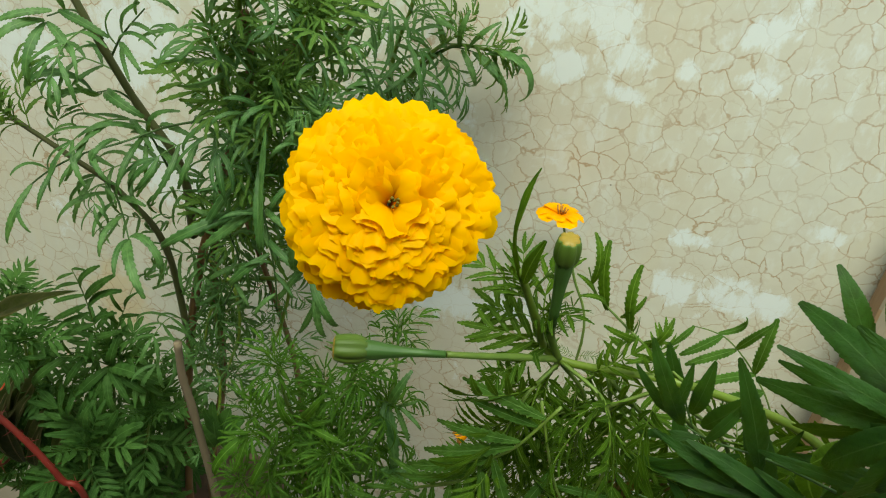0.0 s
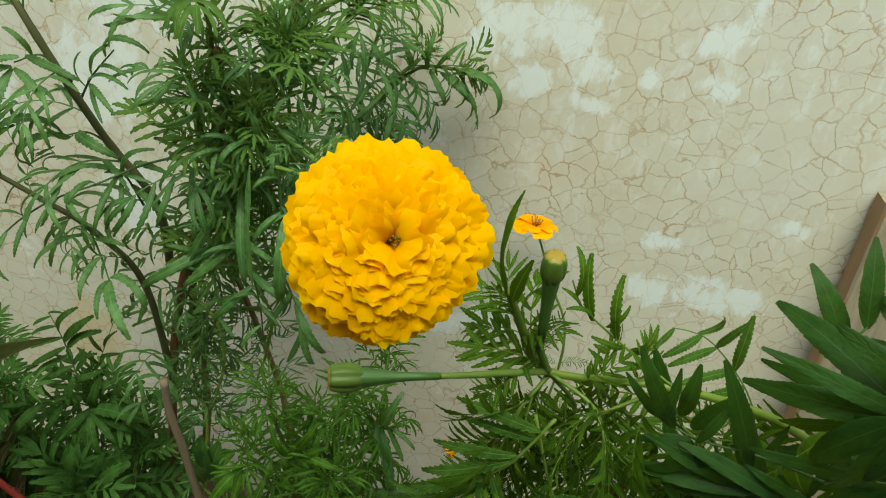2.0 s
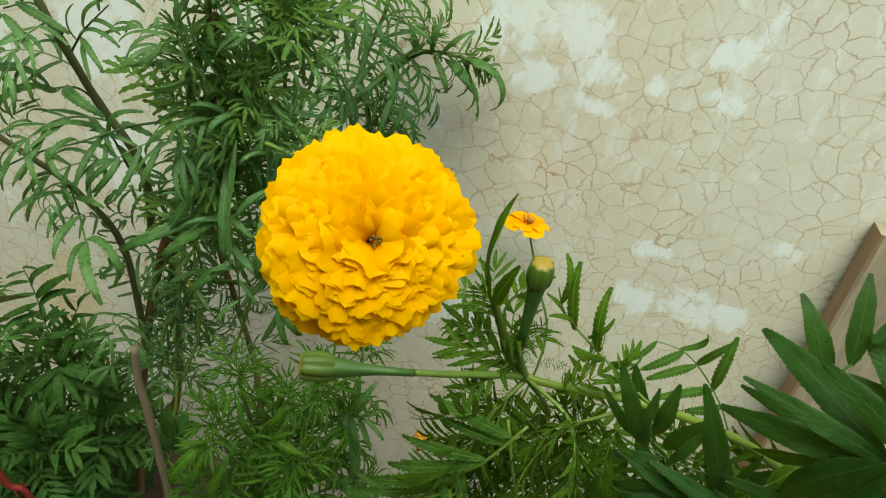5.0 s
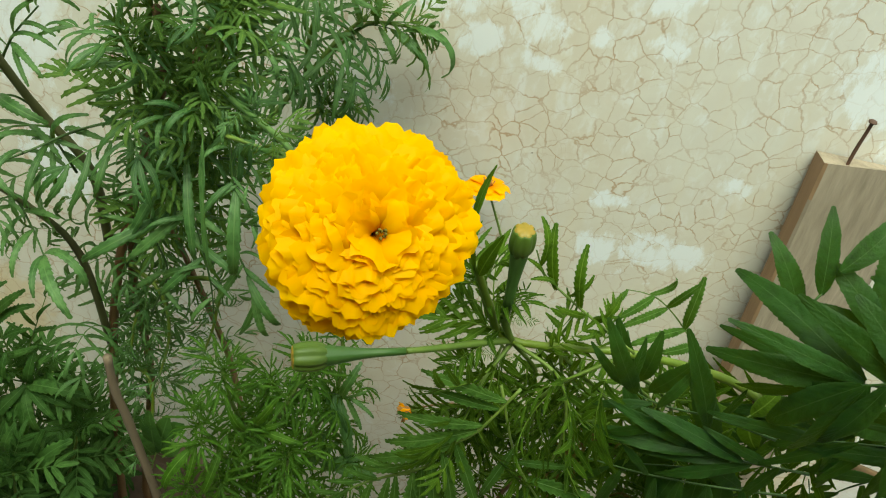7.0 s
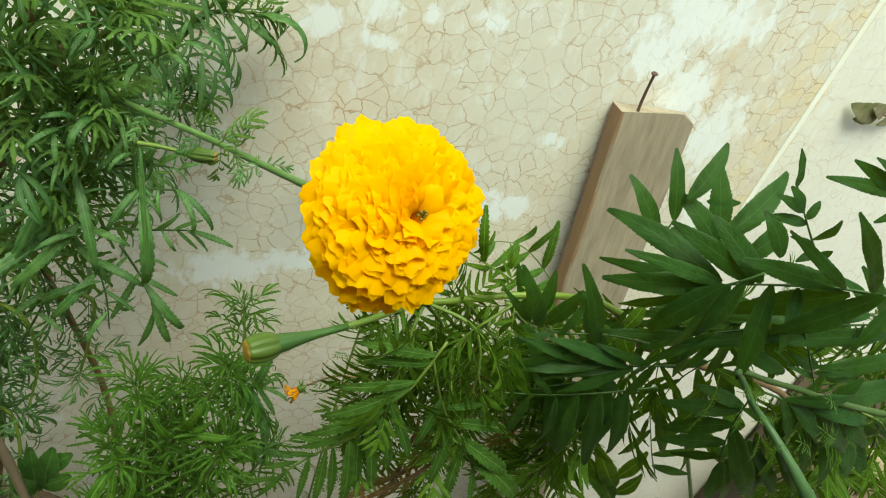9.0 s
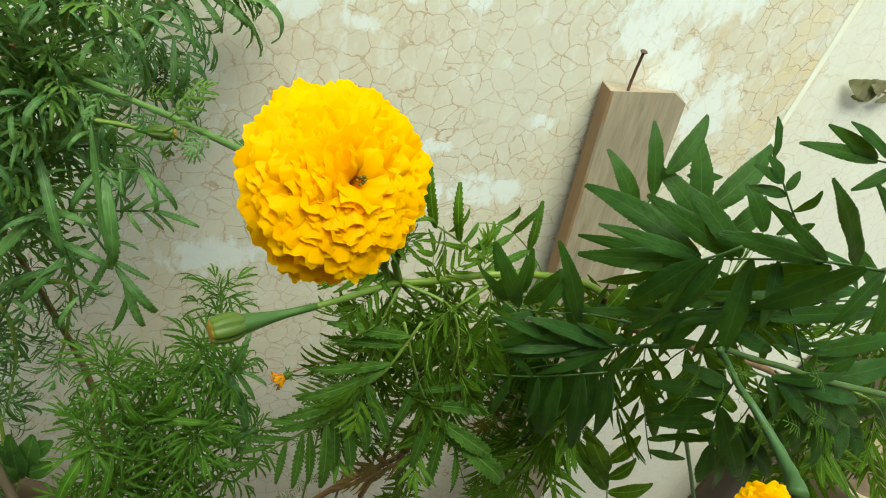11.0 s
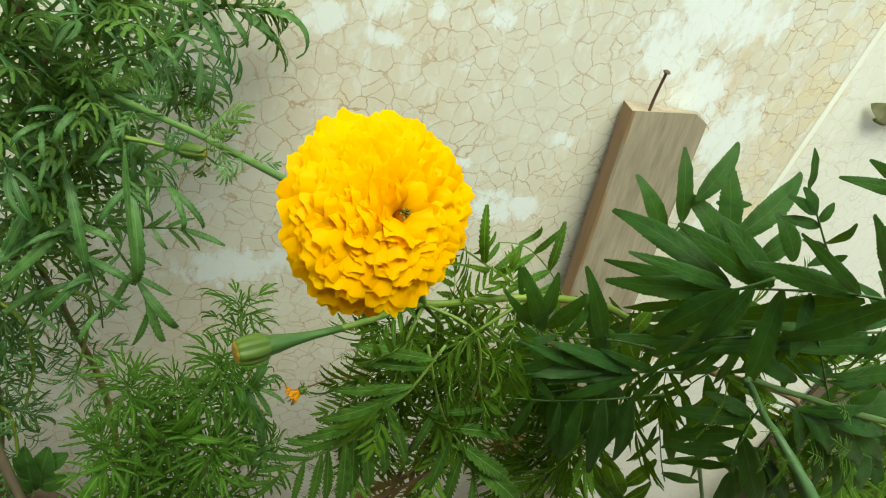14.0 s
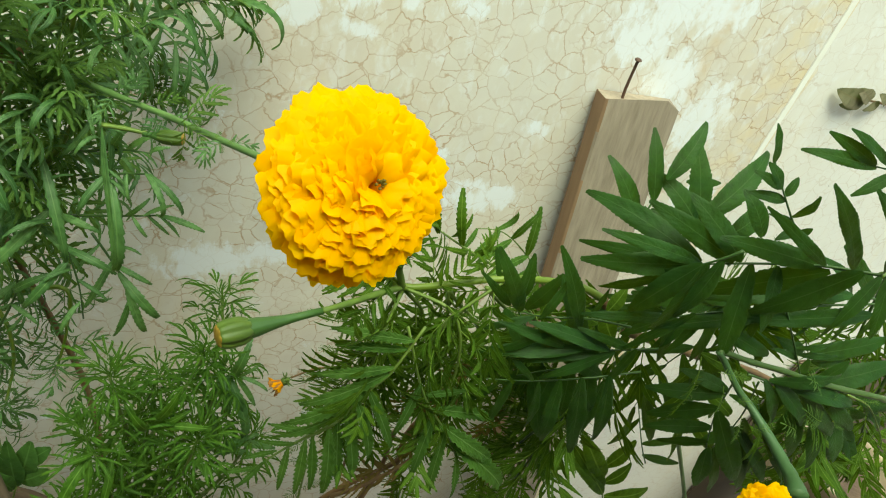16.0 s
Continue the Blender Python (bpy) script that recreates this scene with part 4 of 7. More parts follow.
frond(tall, [(-0.337, 0.560, 0.782), (-0.321, 0.555, 0.808), (-0.296, 0.550, 0.838)], [
    ((-0.303, 0.550, 0.831), (-0.261, 0.540, 0.846), "arc", OVER), ((-0.313, 0.553, 0.819), (-0.281, 0.540, 0.822)), ((-0.326, 0.556, 0.801), (-0.282, 0.540, 0.811), "arc", OVER), ((-0.325, 0.556, 0.800), (-0.290, 0.530, 0.791)),
    ((-0.324, 0.556, 0.798), (-0.302, 0.530, 0.781)), ((-0.335, 0.560, 0.786), (-0.350, 0.530, 0.795)), ((-0.328, 0.556, 0.797), (-0.324, 0.550, 0.831)), ((-0.320, 0.555, 0.809), (-0.293, 0.540, 0.847))], LEAF_TALL, "blade", 0.9)
frond(tall, [(-0.325, 0.570, 0.737), (-0.336, 0.560, 0.750), (-0.354, 0.550, 0.747)], [
    ((-0.352, 0.550, 0.748), (-0.390, 0.520, 0.748), "arc", OVER), ((-0.341, 0.555, 0.751), (-0.292, 0.530, 0.751)), ((-0.347, 0.555, 0.748), (-0.354, 0.530, 0.767)), ((-0.349, 0.550, 0.749), (-0.377, 0.530, 0.726), "arc", OVER)], LEAF_TALL, "blade", 1.2)
frond(tall, [(-0.257, 0.570, 0.739), (-0.282, 0.550, 0.735), (-0.310, 0.520, 0.726), (-0.343, 0.500, 0.712), (-0.371, 0.480, 0.688), (-0.382, 0.470, 0.661)], [
    ((-0.336, 0.505, 0.715), (-0.345, 0.480, 0.693), "arc", OVER), ((-0.328, 0.510, 0.720), (-0.297, 0.480, 0.713)), ((-0.354, 0.490, 0.704), (-0.353, 0.460, 0.680), "arc", OVER), ((-0.360, 0.490, 0.699), (-0.372, 0.460, 0.708)),
    ((-0.371, 0.480, 0.688), (-0.381, 0.450, 0.641)), ((-0.378, 0.475, 0.674), (-0.355, 0.450, 0.662)), ((-0.310, 0.520, 0.726), (-0.318, 0.490, 0.717), "arc", OVER)], LEAF_TALL, "blade", 0.9)
frond(tall, [(-0.336, 0.540, 0.657), (-0.309, 0.510, 0.654), (-0.292, 0.490, 0.647)], [
    ((-0.322, 0.525, 0.657), (-0.320, 0.480, 0.648)), ((-0.309, 0.510, 0.655), (-0.309, 0.470, 0.636)), ((-0.293, 0.490, 0.647), (-0.282, 0.450, 0.639)), ((-0.292, 0.490, 0.647), (-0.249, 0.440, 0.634)),
    ((-0.291, 0.490, 0.649), (-0.252, 0.470, 0.636), "arc", OVER), ((-0.332, 0.535, 0.656), (-0.362, 0.490, 0.642), "arc", OVER), ((-0.326, 0.530, 0.656), (-0.285, 0.510, 0.673))], LEAF_TALL, "blade", 1.0)
frond(tall, [(-0.297, 0.570, 0.676), (-0.301, 0.550, 0.722), (-0.309, 0.545, 0.723)], [
    ((-0.301, 0.550, 0.722), (-0.343, 0.510, 0.726)), ((-0.303, 0.550, 0.719), (-0.289, 0.520, 0.690)), ((-0.305, 0.550, 0.720), (-0.306, 0.500, 0.686), "arc", OVER), ((-0.302, 0.555, 0.714), (-0.264, 0.540, 0.760)), ((-0.301, 0.560, 0.704), (-0.250, 0.530, 0.696))], LEAF_TALL, "blade", 0.8)
frond(tall, [(-0.243, 0.570, 0.672), (-0.204, 0.540, 0.727), (-0.180, 0.520, 0.757)], [
    ((-0.182, 0.520, 0.754), (-0.164, 0.480, 0.684)), ((-0.194, 0.530, 0.739), (-0.227, 0.500, 0.667)), ((-0.204, 0.540, 0.727), (-0.218, 0.530, 0.773)), ((-0.180, 0.520, 0.757), (-0.147, 0.500, 0.746), "arc", OVER)], LEAF_TALL, "blade", 0.7)
frond(tall, [(-0.268, 0.580, 0.557), (-0.232, 0.550, 0.643), (-0.194, 0.530, 0.688)], [
    ((-0.197, 0.530, 0.686), (-0.261, 0.490, 0.649)), ((-0.226, 0.550, 0.648), (-0.260, 0.530, 0.668)), ((-0.195, 0.530, 0.687), (-0.155, 0.500, 0.659)), ((-0.215, 0.540, 0.663), (-0.184, 0.530, 0.704))], LEAF_TALL, "blade", 0.8)
frond(tall, [(-0.163, 0.520, 0.698), (-0.132, 0.490, 0.723), (-0.100, 0.470, 0.741)], [
    ((-0.112, 0.475, 0.736), (-0.092, 0.470, 0.751)), ((-0.100, 0.470, 0.741), (-0.070, 0.460, 0.735)), ((-0.102, 0.470, 0.741), (-0.087, 0.465, 0.725)), ((-0.110, 0.475, 0.737), (-0.094, 0.470, 0.723)), ((-0.120, 0.480, 0.732), (-0.109, 0.475, 0.716)), ((-0.124, 0.485, 0.728), (-0.108, 0.480, 0.749))], LEAF_TALL, "blade", 1.0)
frond(tall, [(-0.146, 0.500, 0.814), (-0.138, 0.490, 0.765), (-0.134, 0.485, 0.728)], [
    ((-0.135, 0.490, 0.756), (-0.131, 0.475, 0.682)), ((-0.137, 0.490, 0.761), (-0.155, 0.480, 0.730)), ((-0.137, 0.490, 0.758), (-0.121, 0.480, 0.739), "arc", OVER), ((-0.138, 0.490, 0.766), (-0.123, 0.480, 0.758)), ((-0.142, 0.495, 0.786), (-0.156, 0.480, 0.781), "arc", OVER), ((-0.143, 0.495, 0.799), (-0.126, 0.480, 0.801))], LEAF_TALL, "blade", 0.9)
frond(tall, [(-0.198, 0.520, 0.749), (-0.177, 0.510, 0.711), (-0.159, 0.500, 0.650), (-0.155, 0.500, 0.604)], [
    ((-0.177, 0.510, 0.711), (-0.223, 0.490, 0.660)), ((-0.174, 0.510, 0.700), (-0.206, 0.490, 0.698), "arc", OVER), ((-0.168, 0.505, 0.679), (-0.130, 0.490, 0.664)), ((-0.173, 0.510, 0.707), (-0.141, 0.490, 0.706)), ((-0.165, 0.502, 0.667), (-0.197, 0.490, 0.627)), ((-0.178, 0.510, 0.712), (-0.195, 0.500, 0.738)), ((-0.182, 0.510, 0.727), (-0.159, 0.500, 0.751), "arc", OVER), ((-0.159, 0.500, 0.649), (-0.136, 0.490, 0.635)), ((-0.157, 0.500, 0.624), (-0.171, 0.490, 0.597)), ((-0.187, 0.515, 0.735), (-0.202, 0.500, 0.749)), ((-0.162, 0.500, 0.659), (-0.182, 0.490, 0.653), "arc", OVER)], LEAF_TALL, "blade", 1.0)
frond(tall, [(-0.145, 0.510, 0.812), (-0.170, 0.500, 0.810), (-0.196, 0.490, 0.801)], [
    ((-0.166, 0.500, 0.810), (-0.180, 0.480, 0.796), "arc", OVER), ((-0.177, 0.500, 0.806), (-0.196, 0.480, 0.819)), ((-0.160, 0.505, 0.809), (-0.163, 0.490, 0.843)), ((-0.186, 0.495, 0.803), (-0.206, 0.480, 0.792), "arc", OVER), ((-0.152, 0.510, 0.810), (-0.145, 0.490, 0.792)), ((-0.173, 0.500, 0.808), (-0.169, 0.480, 0.793)), ((-0.190, 0.495, 0.801), (-0.188, 0.480, 0.783))], LEAF_TALL, "blade", 1.1)
frond(tall, [(-0.156, 0.520, 0.758), (-0.129, 0.510, 0.769), (-0.109, 0.500, 0.774)], [
    ((-0.133, 0.510, 0.768), (-0.119, 0.500, 0.754), "arc", OVER), ((-0.117, 0.505, 0.772), (-0.104, 0.490, 0.769), "arc", OVER), ((-0.139, 0.515, 0.764), (-0.142, 0.500, 0.745)), ((-0.125, 0.510, 0.769), (-0.106, 0.500, 0.790)), ((-0.136, 0.510, 0.768), (-0.124, 0.500, 0.798)), ((-0.109, 0.500, 0.774), (-0.096, 0.490, 0.787))], LEAF_TALL, "blade", 1.2)
frond(tall, [(-0.149, 0.520, 0.681), (-0.128, 0.510, 0.647), (-0.114, 0.500, 0.617)], [
    ((-0.129, 0.510, 0.648), (-0.096, 0.500, 0.606)), ((-0.123, 0.508, 0.636), (-0.106, 0.500, 0.588)), ((-0.134, 0.512, 0.658), (-0.154, 0.500, 0.617)), ((-0.139, 0.515, 0.665), (-0.112, 0.500, 0.676), "arc", OVER), ((-0.119, 0.505, 0.626), (-0.132, 0.500, 0.582)), ((-0.143, 0.517, 0.672), (-0.159, 0.500, 0.656)), ((-0.132, 0.510, 0.657), (-0.103, 0.500, 0.644))], LEAF_TALL, "blade", 1.0)
frond(tall, [(-0.227, 0.540, 0.547), (-0.206, 0.530, 0.614), (-0.213, 0.520, 0.667)], [
    ((-0.209, 0.530, 0.607), (-0.178, 0.520, 0.637)), ((-0.207, 0.530, 0.617), (-0.232, 0.520, 0.597)), ((-0.209, 0.525, 0.644), (-0.185, 0.520, 0.668), "arc", OVER), ((-0.211, 0.525, 0.651), (-0.231, 0.510, 0.664)), ((-0.213, 0.520, 0.667), (-0.217, 0.520, 0.701)), ((-0.214, 0.535, 0.588), (-0.191, 0.520, 0.576)), ((-0.212, 0.520, 0.664), (-0.196, 0.520, 0.697))], LEAF_TALL, "blade", 1.1)
frond(tall, [(-0.150, 0.520, 0.841), (-0.131, 0.510, 0.856), (-0.104, 0.500, 0.880)], [
    ((-0.135, 0.510, 0.854), (-0.124, 0.500, 0.838), "arc", OVER), ((-0.124, 0.508, 0.861), (-0.114, 0.500, 0.847), "arc", OVER), ((-0.114, 0.505, 0.870), (-0.098, 0.490, 0.870), "arc", OVER), ((-0.128, 0.510, 0.858), (-0.134, 0.510, 0.875)), ((-0.117, 0.506, 0.868), (-0.111, 0.510, 0.886)), ((-0.140, 0.515, 0.848), (-0.147, 0.500, 0.831)), ((-0.104, 0.500, 0.880), (-0.090, 0.490, 0.879), "arc", OVER)], LEAF_TALL, "blade", 1.2)
frond(tall, [(-0.157, 0.520, 0.732), (-0.132, 0.490, 0.761), (-0.109, 0.470, 0.777)], [
    ((-0.110, 0.470, 0.777), (-0.087, 0.460, 0.750), "arc", OVER), ((-0.112, 0.470, 0.777), (-0.104, 0.460, 0.750), "arc", OVER), ((-0.124, 0.480, 0.769), (-0.121, 0.470, 0.752)), ((-0.132, 0.490, 0.761), (-0.152, 0.480, 0.737), "arc", OVER)], LEAF_TALL, "blade", 0.9)
frond(tall, [(-0.132, 0.740, 0.721), (-0.106, 0.750, 0.761), (-0.077, 0.752, 0.787), (-0.041, 0.750, 0.789)], [
    ((-0.041, 0.750, 0.789), (0.006, 0.735, 0.757), "arc", OVER), ((-0.047, 0.750, 0.789), (-0.008, 0.735, 0.760)), ((-0.065, 0.752, 0.788), (-0.042, 0.740, 0.758)), ((-0.053, 0.750, 0.789), (-0.018, 0.740, 0.768)), ((-0.059, 0.750, 0.791), (-0.031, 0.750, 0.827), "arc", OVER),
    ((-0.088, 0.752, 0.779), (-0.066, 0.740, 0.759)), ((-0.082, 0.752, 0.784), (-0.097, 0.740, 0.821)), ((-0.068, 0.752, 0.789), (-0.064, 0.750, 0.831))], LEAF_TALL, "blade", 1.2)
frond(tall, [(-0.132, 0.740, 0.721), (-0.114, 0.730, 0.724), (-0.095, 0.725, 0.728)], [
    ((-0.098, 0.725, 0.729), (-0.056, 0.710, 0.723), "arc", OVER), ((-0.111, 0.730, 0.724), (-0.073, 0.710, 0.712), "arc", OVER), ((-0.122, 0.735, 0.723), (-0.105, 0.710, 0.692)), ((-0.101, 0.727, 0.727), (-0.067, 0.720, 0.732))], LEAF_TALL, "blade", 1.1)
leaf(tall, "lance", (-0.137, 0.420, 0.843), (-0.127, 0.400, 0.756), LEAF_TALL, spread=0.24)
flower_head(tall, (-0.024, 0.281, 0.911), (0.24, -0.78, 0.57), 0.0452, 0.018, 270)
flower_head(tall, (0.015, 0.620, 0.984), (0.35, -0.65, 0.6), 0.033, 0.02, 110)
bud(tall, (-0.090, 0.460, 0.814), (-0.115, 0.470, 0.809), 0.017, 0.0052, 0.0016)
stem(tall, [(-0.140, 0.480, 0.807), (-0.126, 0.475, 0.809), (-0.112, 0.470, 0.810)], 0.0016, 0.0014)

# ---- bushy young marigold ----
bushy = plant_at("marigold_plant", (-0.09, 0.52, -0.03), "low bushy marigold with fresh light green leaves", "marigold plants")
B0 = [(-0.09, 0.52, -0.05), (-0.106, 0.500, 0.319), (-0.110, 0.490, 0.459), (-0.096, 0.470, 0.558)]
BS = [B0, [(-0.107, 0.500, 0.342), (-0.138, 0.470, 0.433), (-0.150, 0.440, 0.521)], [(-0.109, 0.500, 0.374), (-0.058, 0.480, 0.466), (-0.037, 0.480, 0.539)],
      [(-0.109, 0.500, 0.406), (-0.080, 0.460, 0.536), (-0.062, 0.450, 0.610)], [(-0.111, 0.500, 0.415), (-0.124, 0.460, 0.525), (-0.133, 0.450, 0.588)],
      [(-0.058, 0.480, 0.466), (-0.036, 0.500, 0.532), (-0.042, 0.520, 0.605)], [(-0.105, 0.500, 0.295), (-0.073, 0.440, 0.448), (-0.064, 0.410, 0.549)],
      [(-0.102, 0.500, 0.246), (-0.145, 0.460, 0.338), (-0.162, 0.440, 0.414)], [(-0.102, 0.500, 0.246), (-0.035, 0.470, 0.380), (-0.006, 0.460, 0.471)]]
for pts in BS:
    stem(bushy, pts, 0.0024, 0.0012)
    foliage(bushy, pts, "star", LEAF_BUSHY, 0.078, 0.021, tip_tuft=8, droop=0.25)

frond(bushy, [(-0.064, 0.480, 0.527), (-0.049, 0.480, 0.546), (-0.024, 0.480, 0.546)], [
    ((-0.024, 0.480, 0.546), (0.003, 0.470, 0.534), "arc"), ((-0.026, 0.480, 0.545), (-0.006, 0.470, 0.513)), ((-0.033, 0.480, 0.547), (-0.012, 0.470, 0.505)), ((-0.035, 0.480, 0.546), (-0.014, 0.460, 0.477)), ((-0.038, 0.480, 0.547), (-0.033, 0.470, 0.505), "arc"),
    ((-0.024, 0.480, 0.546), (-0.006, 0.480, 0.562)), ((-0.030, 0.480, 0.547), (-0.018, 0.480, 0.599)), ((-0.044, 0.480, 0.548), (-0.038, 0.470, 0.521))], LEAF_TALL, "blade", 1.1, r=0.0008)
frond(bushy, [(-0.077, 0.480, 0.387), (-0.047, 0.470, 0.442), (-0.019, 0.465, 0.472)], [
    ((-0.024, 0.465, 0.467), (0.017, 0.450, 0.470)), ((-0.030, 0.467, 0.459), (0.001, 0.460, 0.482)), ((-0.041, 0.470, 0.447), (-0.009, 0.465, 0.489)), ((-0.047, 0.470, 0.442), (-0.023, 0.470, 0.492)), ((-0.052, 0.470, 0.436), (-0.040, 0.470, 0.502)), ((-0.035, 0.467, 0.455), (-0.002, 0.450, 0.461))], LEAF_TALL, "blade", 1.3, r=0.0008)
frond(bushy, [(-0.103, 0.480, 0.405), (-0.105, 0.450, 0.485), (-0.103, 0.430, 0.550)], [
    ((-0.100, 0.430, 0.549), (-0.053, 0.410, 0.563)), ((-0.100, 0.430, 0.552), (-0.079, 0.420, 0.607)), ((-0.103, 0.430, 0.548), (-0.083, 0.410, 0.557)), ((-0.103, 0.430, 0.546), (-0.121, 0.420, 0.590)), ((-0.100, 0.430, 0.544), (-0.070, 0.420, 0.577))], LEAF_BUSHY, "blade", 1.0, r=0.0008)
frond(bushy, [(-0.111, 0.470, 0.384), (-0.127, 0.440, 0.479), (-0.146, 0.420, 0.527)], [
    ((-0.144, 0.420, 0.526), (-0.167, 0.410, 0.528)), ((-0.146, 0.420, 0.523), (-0.168, 0.400, 0.474)), ((-0.147, 0.420, 0.518), (-0.151, 0.400, 0.487)), ((-0.130, 0.435, 0.493), (-0.139, 0.410, 0.458)), ((-0.118, 0.450, 0.441), (-0.135, 0.420, 0.427))], LEAF_BUSHY, "blade", 1.2, r=0.0008)

# ---- leaning marigold ----
lean = plant_at("marigold_plant", (1.27, 0.64, 0.02), "leaning marigold with long buds and toothed leaves", "marigold plants")
C0 = [(1.27, 0.64, 0.0), (0.90, 0.58, 0.34), (0.568, 0.520, 0.508), (0.405, 0.480, 0.593), (0.336, 0.462, 0.637), (0.309, 0.452, 0.675), (0.262, 0.444, 0.700), (0.178, 0.432, 0.719), (0.094, 0.450, 0.691), (0.066, 0.440, 0.734), (0.044, 0.420, 0.787)]
C1 = [(0.094, 0.450, 0.691), (0.063, 0.430, 0.701), (0.036, 0.411, 0.710), (0.011, 0.395, 0.718)]
C2 = [(0.094, 0.450, 0.691), (0.080, 0.440, 0.722), (0.077, 0.430, 0.739)]
stem(lean, C0[:6], 0.0055, 0.0043, STEM_BROWN, label="old brown woody stem", sides=10)
stem(lean, C0[5:], 0.0038, 0.0026, STEM_YELLOW, sides=12)
stem(lean, C1, 0.003, 0.0022, sides=10)
stem(lean, C2, 0.003, 0.0031, sides=10)
bud(lean, (-0.064, 0.374, 0.715), (0.011, 0.395, 0.718), 0.0228, 0.0105, 0.0027, "plump green marigold bud on a long stalk")
bud(lean, (0.067, 0.417, 0.825), (0.077, 0.430, 0.739), 0.022, 0.0088, 0.0034)
CS = [[(0.095, 0.450, 0.687), (0.076, 0.420, 0.672), (0.070, 0.410, 0.626), (0.069, 0.410, 0.563)],
      [(0.178, 0.432, 0.719), (0.125, 0.420, 0.667), (0.136, 0.420, 0.598)],
      [(0.132, 0.440, 0.697), (0.174, 0.470, 0.579), (0.203, 0.470, 0.503)],
      [(0.094, 0.450, 0.691), (0.070, 0.450, 0.715), (0.055, 0.450, 0.744)],
      [(0.094, 0.450, 0.691), (0.090, 0.480, 0.561), (0.123, 0.480, 0.466)]]
for pts in CS:
    stem(lean, pts, 0.0017, 0.0011)
    foliage(lean, pts, "mid", LEAF_MID, 0.095, 0.021, tip_tuft=7, droop=0.45)
UPR = (-0.6, -0.7, 0.2)
frond(lean, [(0.181, 0.430, 0.722), (0.145, 0.445, 0.735), (0.122, 0.455, 0.744), (0.104, 0.465, 0.752), (0.093, 0.470, 0.769)], [
    ((0.098, 0.465, 0.758), (0.089, 0.475, 0.797)), ((0.115, 0.460, 0.743), (0.101, 0.475, 0.794), "blade", UPR), ((0.135, 0.450, 0.738), (0.128, 0.470, 0.784), "blade", UPR),
    ((0.125, 0.455, 0.744), (0.136, 0.455, 0.769)), ((0.150, 0.445, 0.732), (0.159, 0.450, 0.761)), ((0.145, 0.445, 0.735), (0.162, 0.440, 0.746)), ((0.142, 0.450, 0.732), (0.113, 0.440, 0.745)),
    ((0.158, 0.440, 0.729), (0.136, 0.430, 0.724)), ((0.115, 0.460, 0.746), (0.091, 0.450, 0.757)), ((0.104, 0.465, 0.751), (0.085, 0.460, 0.768))], LEAF_MID, "blade", 1.2)
leaf(lean, "mid", (0.153, 0.430, 0.714), (0.157, 0.450, 0.759), LEAF_MID)
leaf(lean, "mid", (0.093, 0.450, 0.696), (0.012, 0.440, 0.712), LEAF_MID)
leaf(lean, "mid", (0.090, 0.450, 0.691), (0.017, 0.470, 0.725), LEAF_MID)
leaf(lean, "feather", (0.082, 0.450, 0.713), (0.088, 0.440, 0.762), LEAF_MID)
leaf(lean, "feather", (0.082, 0.440, 0.717), (0.070, 0.430, 0.767), LEAF_MID)
leaf(lean, "feather", (0.068, 0.430, 0.700), (0.039, 0.420, 0.677), LEAF_MID)
leaf(lean, "mid", (0.120, 0.440, 0.695), (0.147, 0.440, 0.742), LEAF_MID)
leaf(lean, "lance", (0.046, 0.420, 0.778), (0.037, 0.410, 0.873), LEAF_MID, up=(-0.9, -0.4, 0.1), spread=0.52)
leaf(lean, "lance", (0.048, 0.420, 0.778), (0.052, 0.400, 0.831), LEAF_MID)
frond(lean, [(0.100, 0.400, 0.694), (0.079, 0.390, 0.651), (0.061, 0.390, 0.623), (0.044, 0.390, 0.586), (0.009, 0.390, 0.559), (-0.016, 0.390, 0.531)], [
    ((0.080, 0.390, 0.657), (0.016, 0.400, 0.642)), ((0.077, 0.390, 0.650), (0.012, 0.400, 0.603)), ((0.065, 0.390, 0.629), (0.001, 0.400, 0.578)), ((0.051, 0.390, 0.603), (-0.006, 0.395, 0.568)),
    ((0.065, 0.390, 0.629), (0.099, 0.380, 0.559)), ((0.057, 0.390, 0.617), (0.080, 0.380, 0.546)), ((0.051, 0.390, 0.601), (0.070, 0.380, 0.516)), ((0.040, 0.390, 0.582), (0.047, 0.380, 0.496)), ((0.022, 0.390, 0.568), (0.021, 0.380, 0.500))],
    LEAF_SOFT, "downy", 0.95, (-0.1, -0.75, 0.65), 0.0013)
frond(lean, [(0.046, 0.390, 0.589), (0.009, 0.390, 0.559), (-0.016, 0.390, 0.531), (-0.026, 0.390, 0.521)], [
    ((0.000, 0.390, 0.554), (-0.029, 0.395, 0.539)), ((0.031, 0.390, 0.575), (-0.012, 0.395, 0.586)), ((0.016, 0.390, 0.562), (-0.019, 0.395, 0.565)), ((0.009, 0.390, 0.559), (0.005, 0.380, 0.509)), ((-0.014, 0.390, 0.532), (-0.045, 0.395, 0.521)), ((0.027, 0.390, 0.572), (0.034, 0.380, 0.504)), ((0.046, 0.390, 0.590), (0.058, 0.380, 0.513)), ((-0.008, 0.390, 0.542), (-0.032, 0.385, 0.510)), ((0.089, 0.395, 0.673), (0.033, 0.410, 0.664)), ((0.092, 0.395, 0.683), (0.026, 0.410, 0.684))], LEAF_SOFT, "downy", 0.95, (-0.1, -0.75, 0.65), 0.0013)
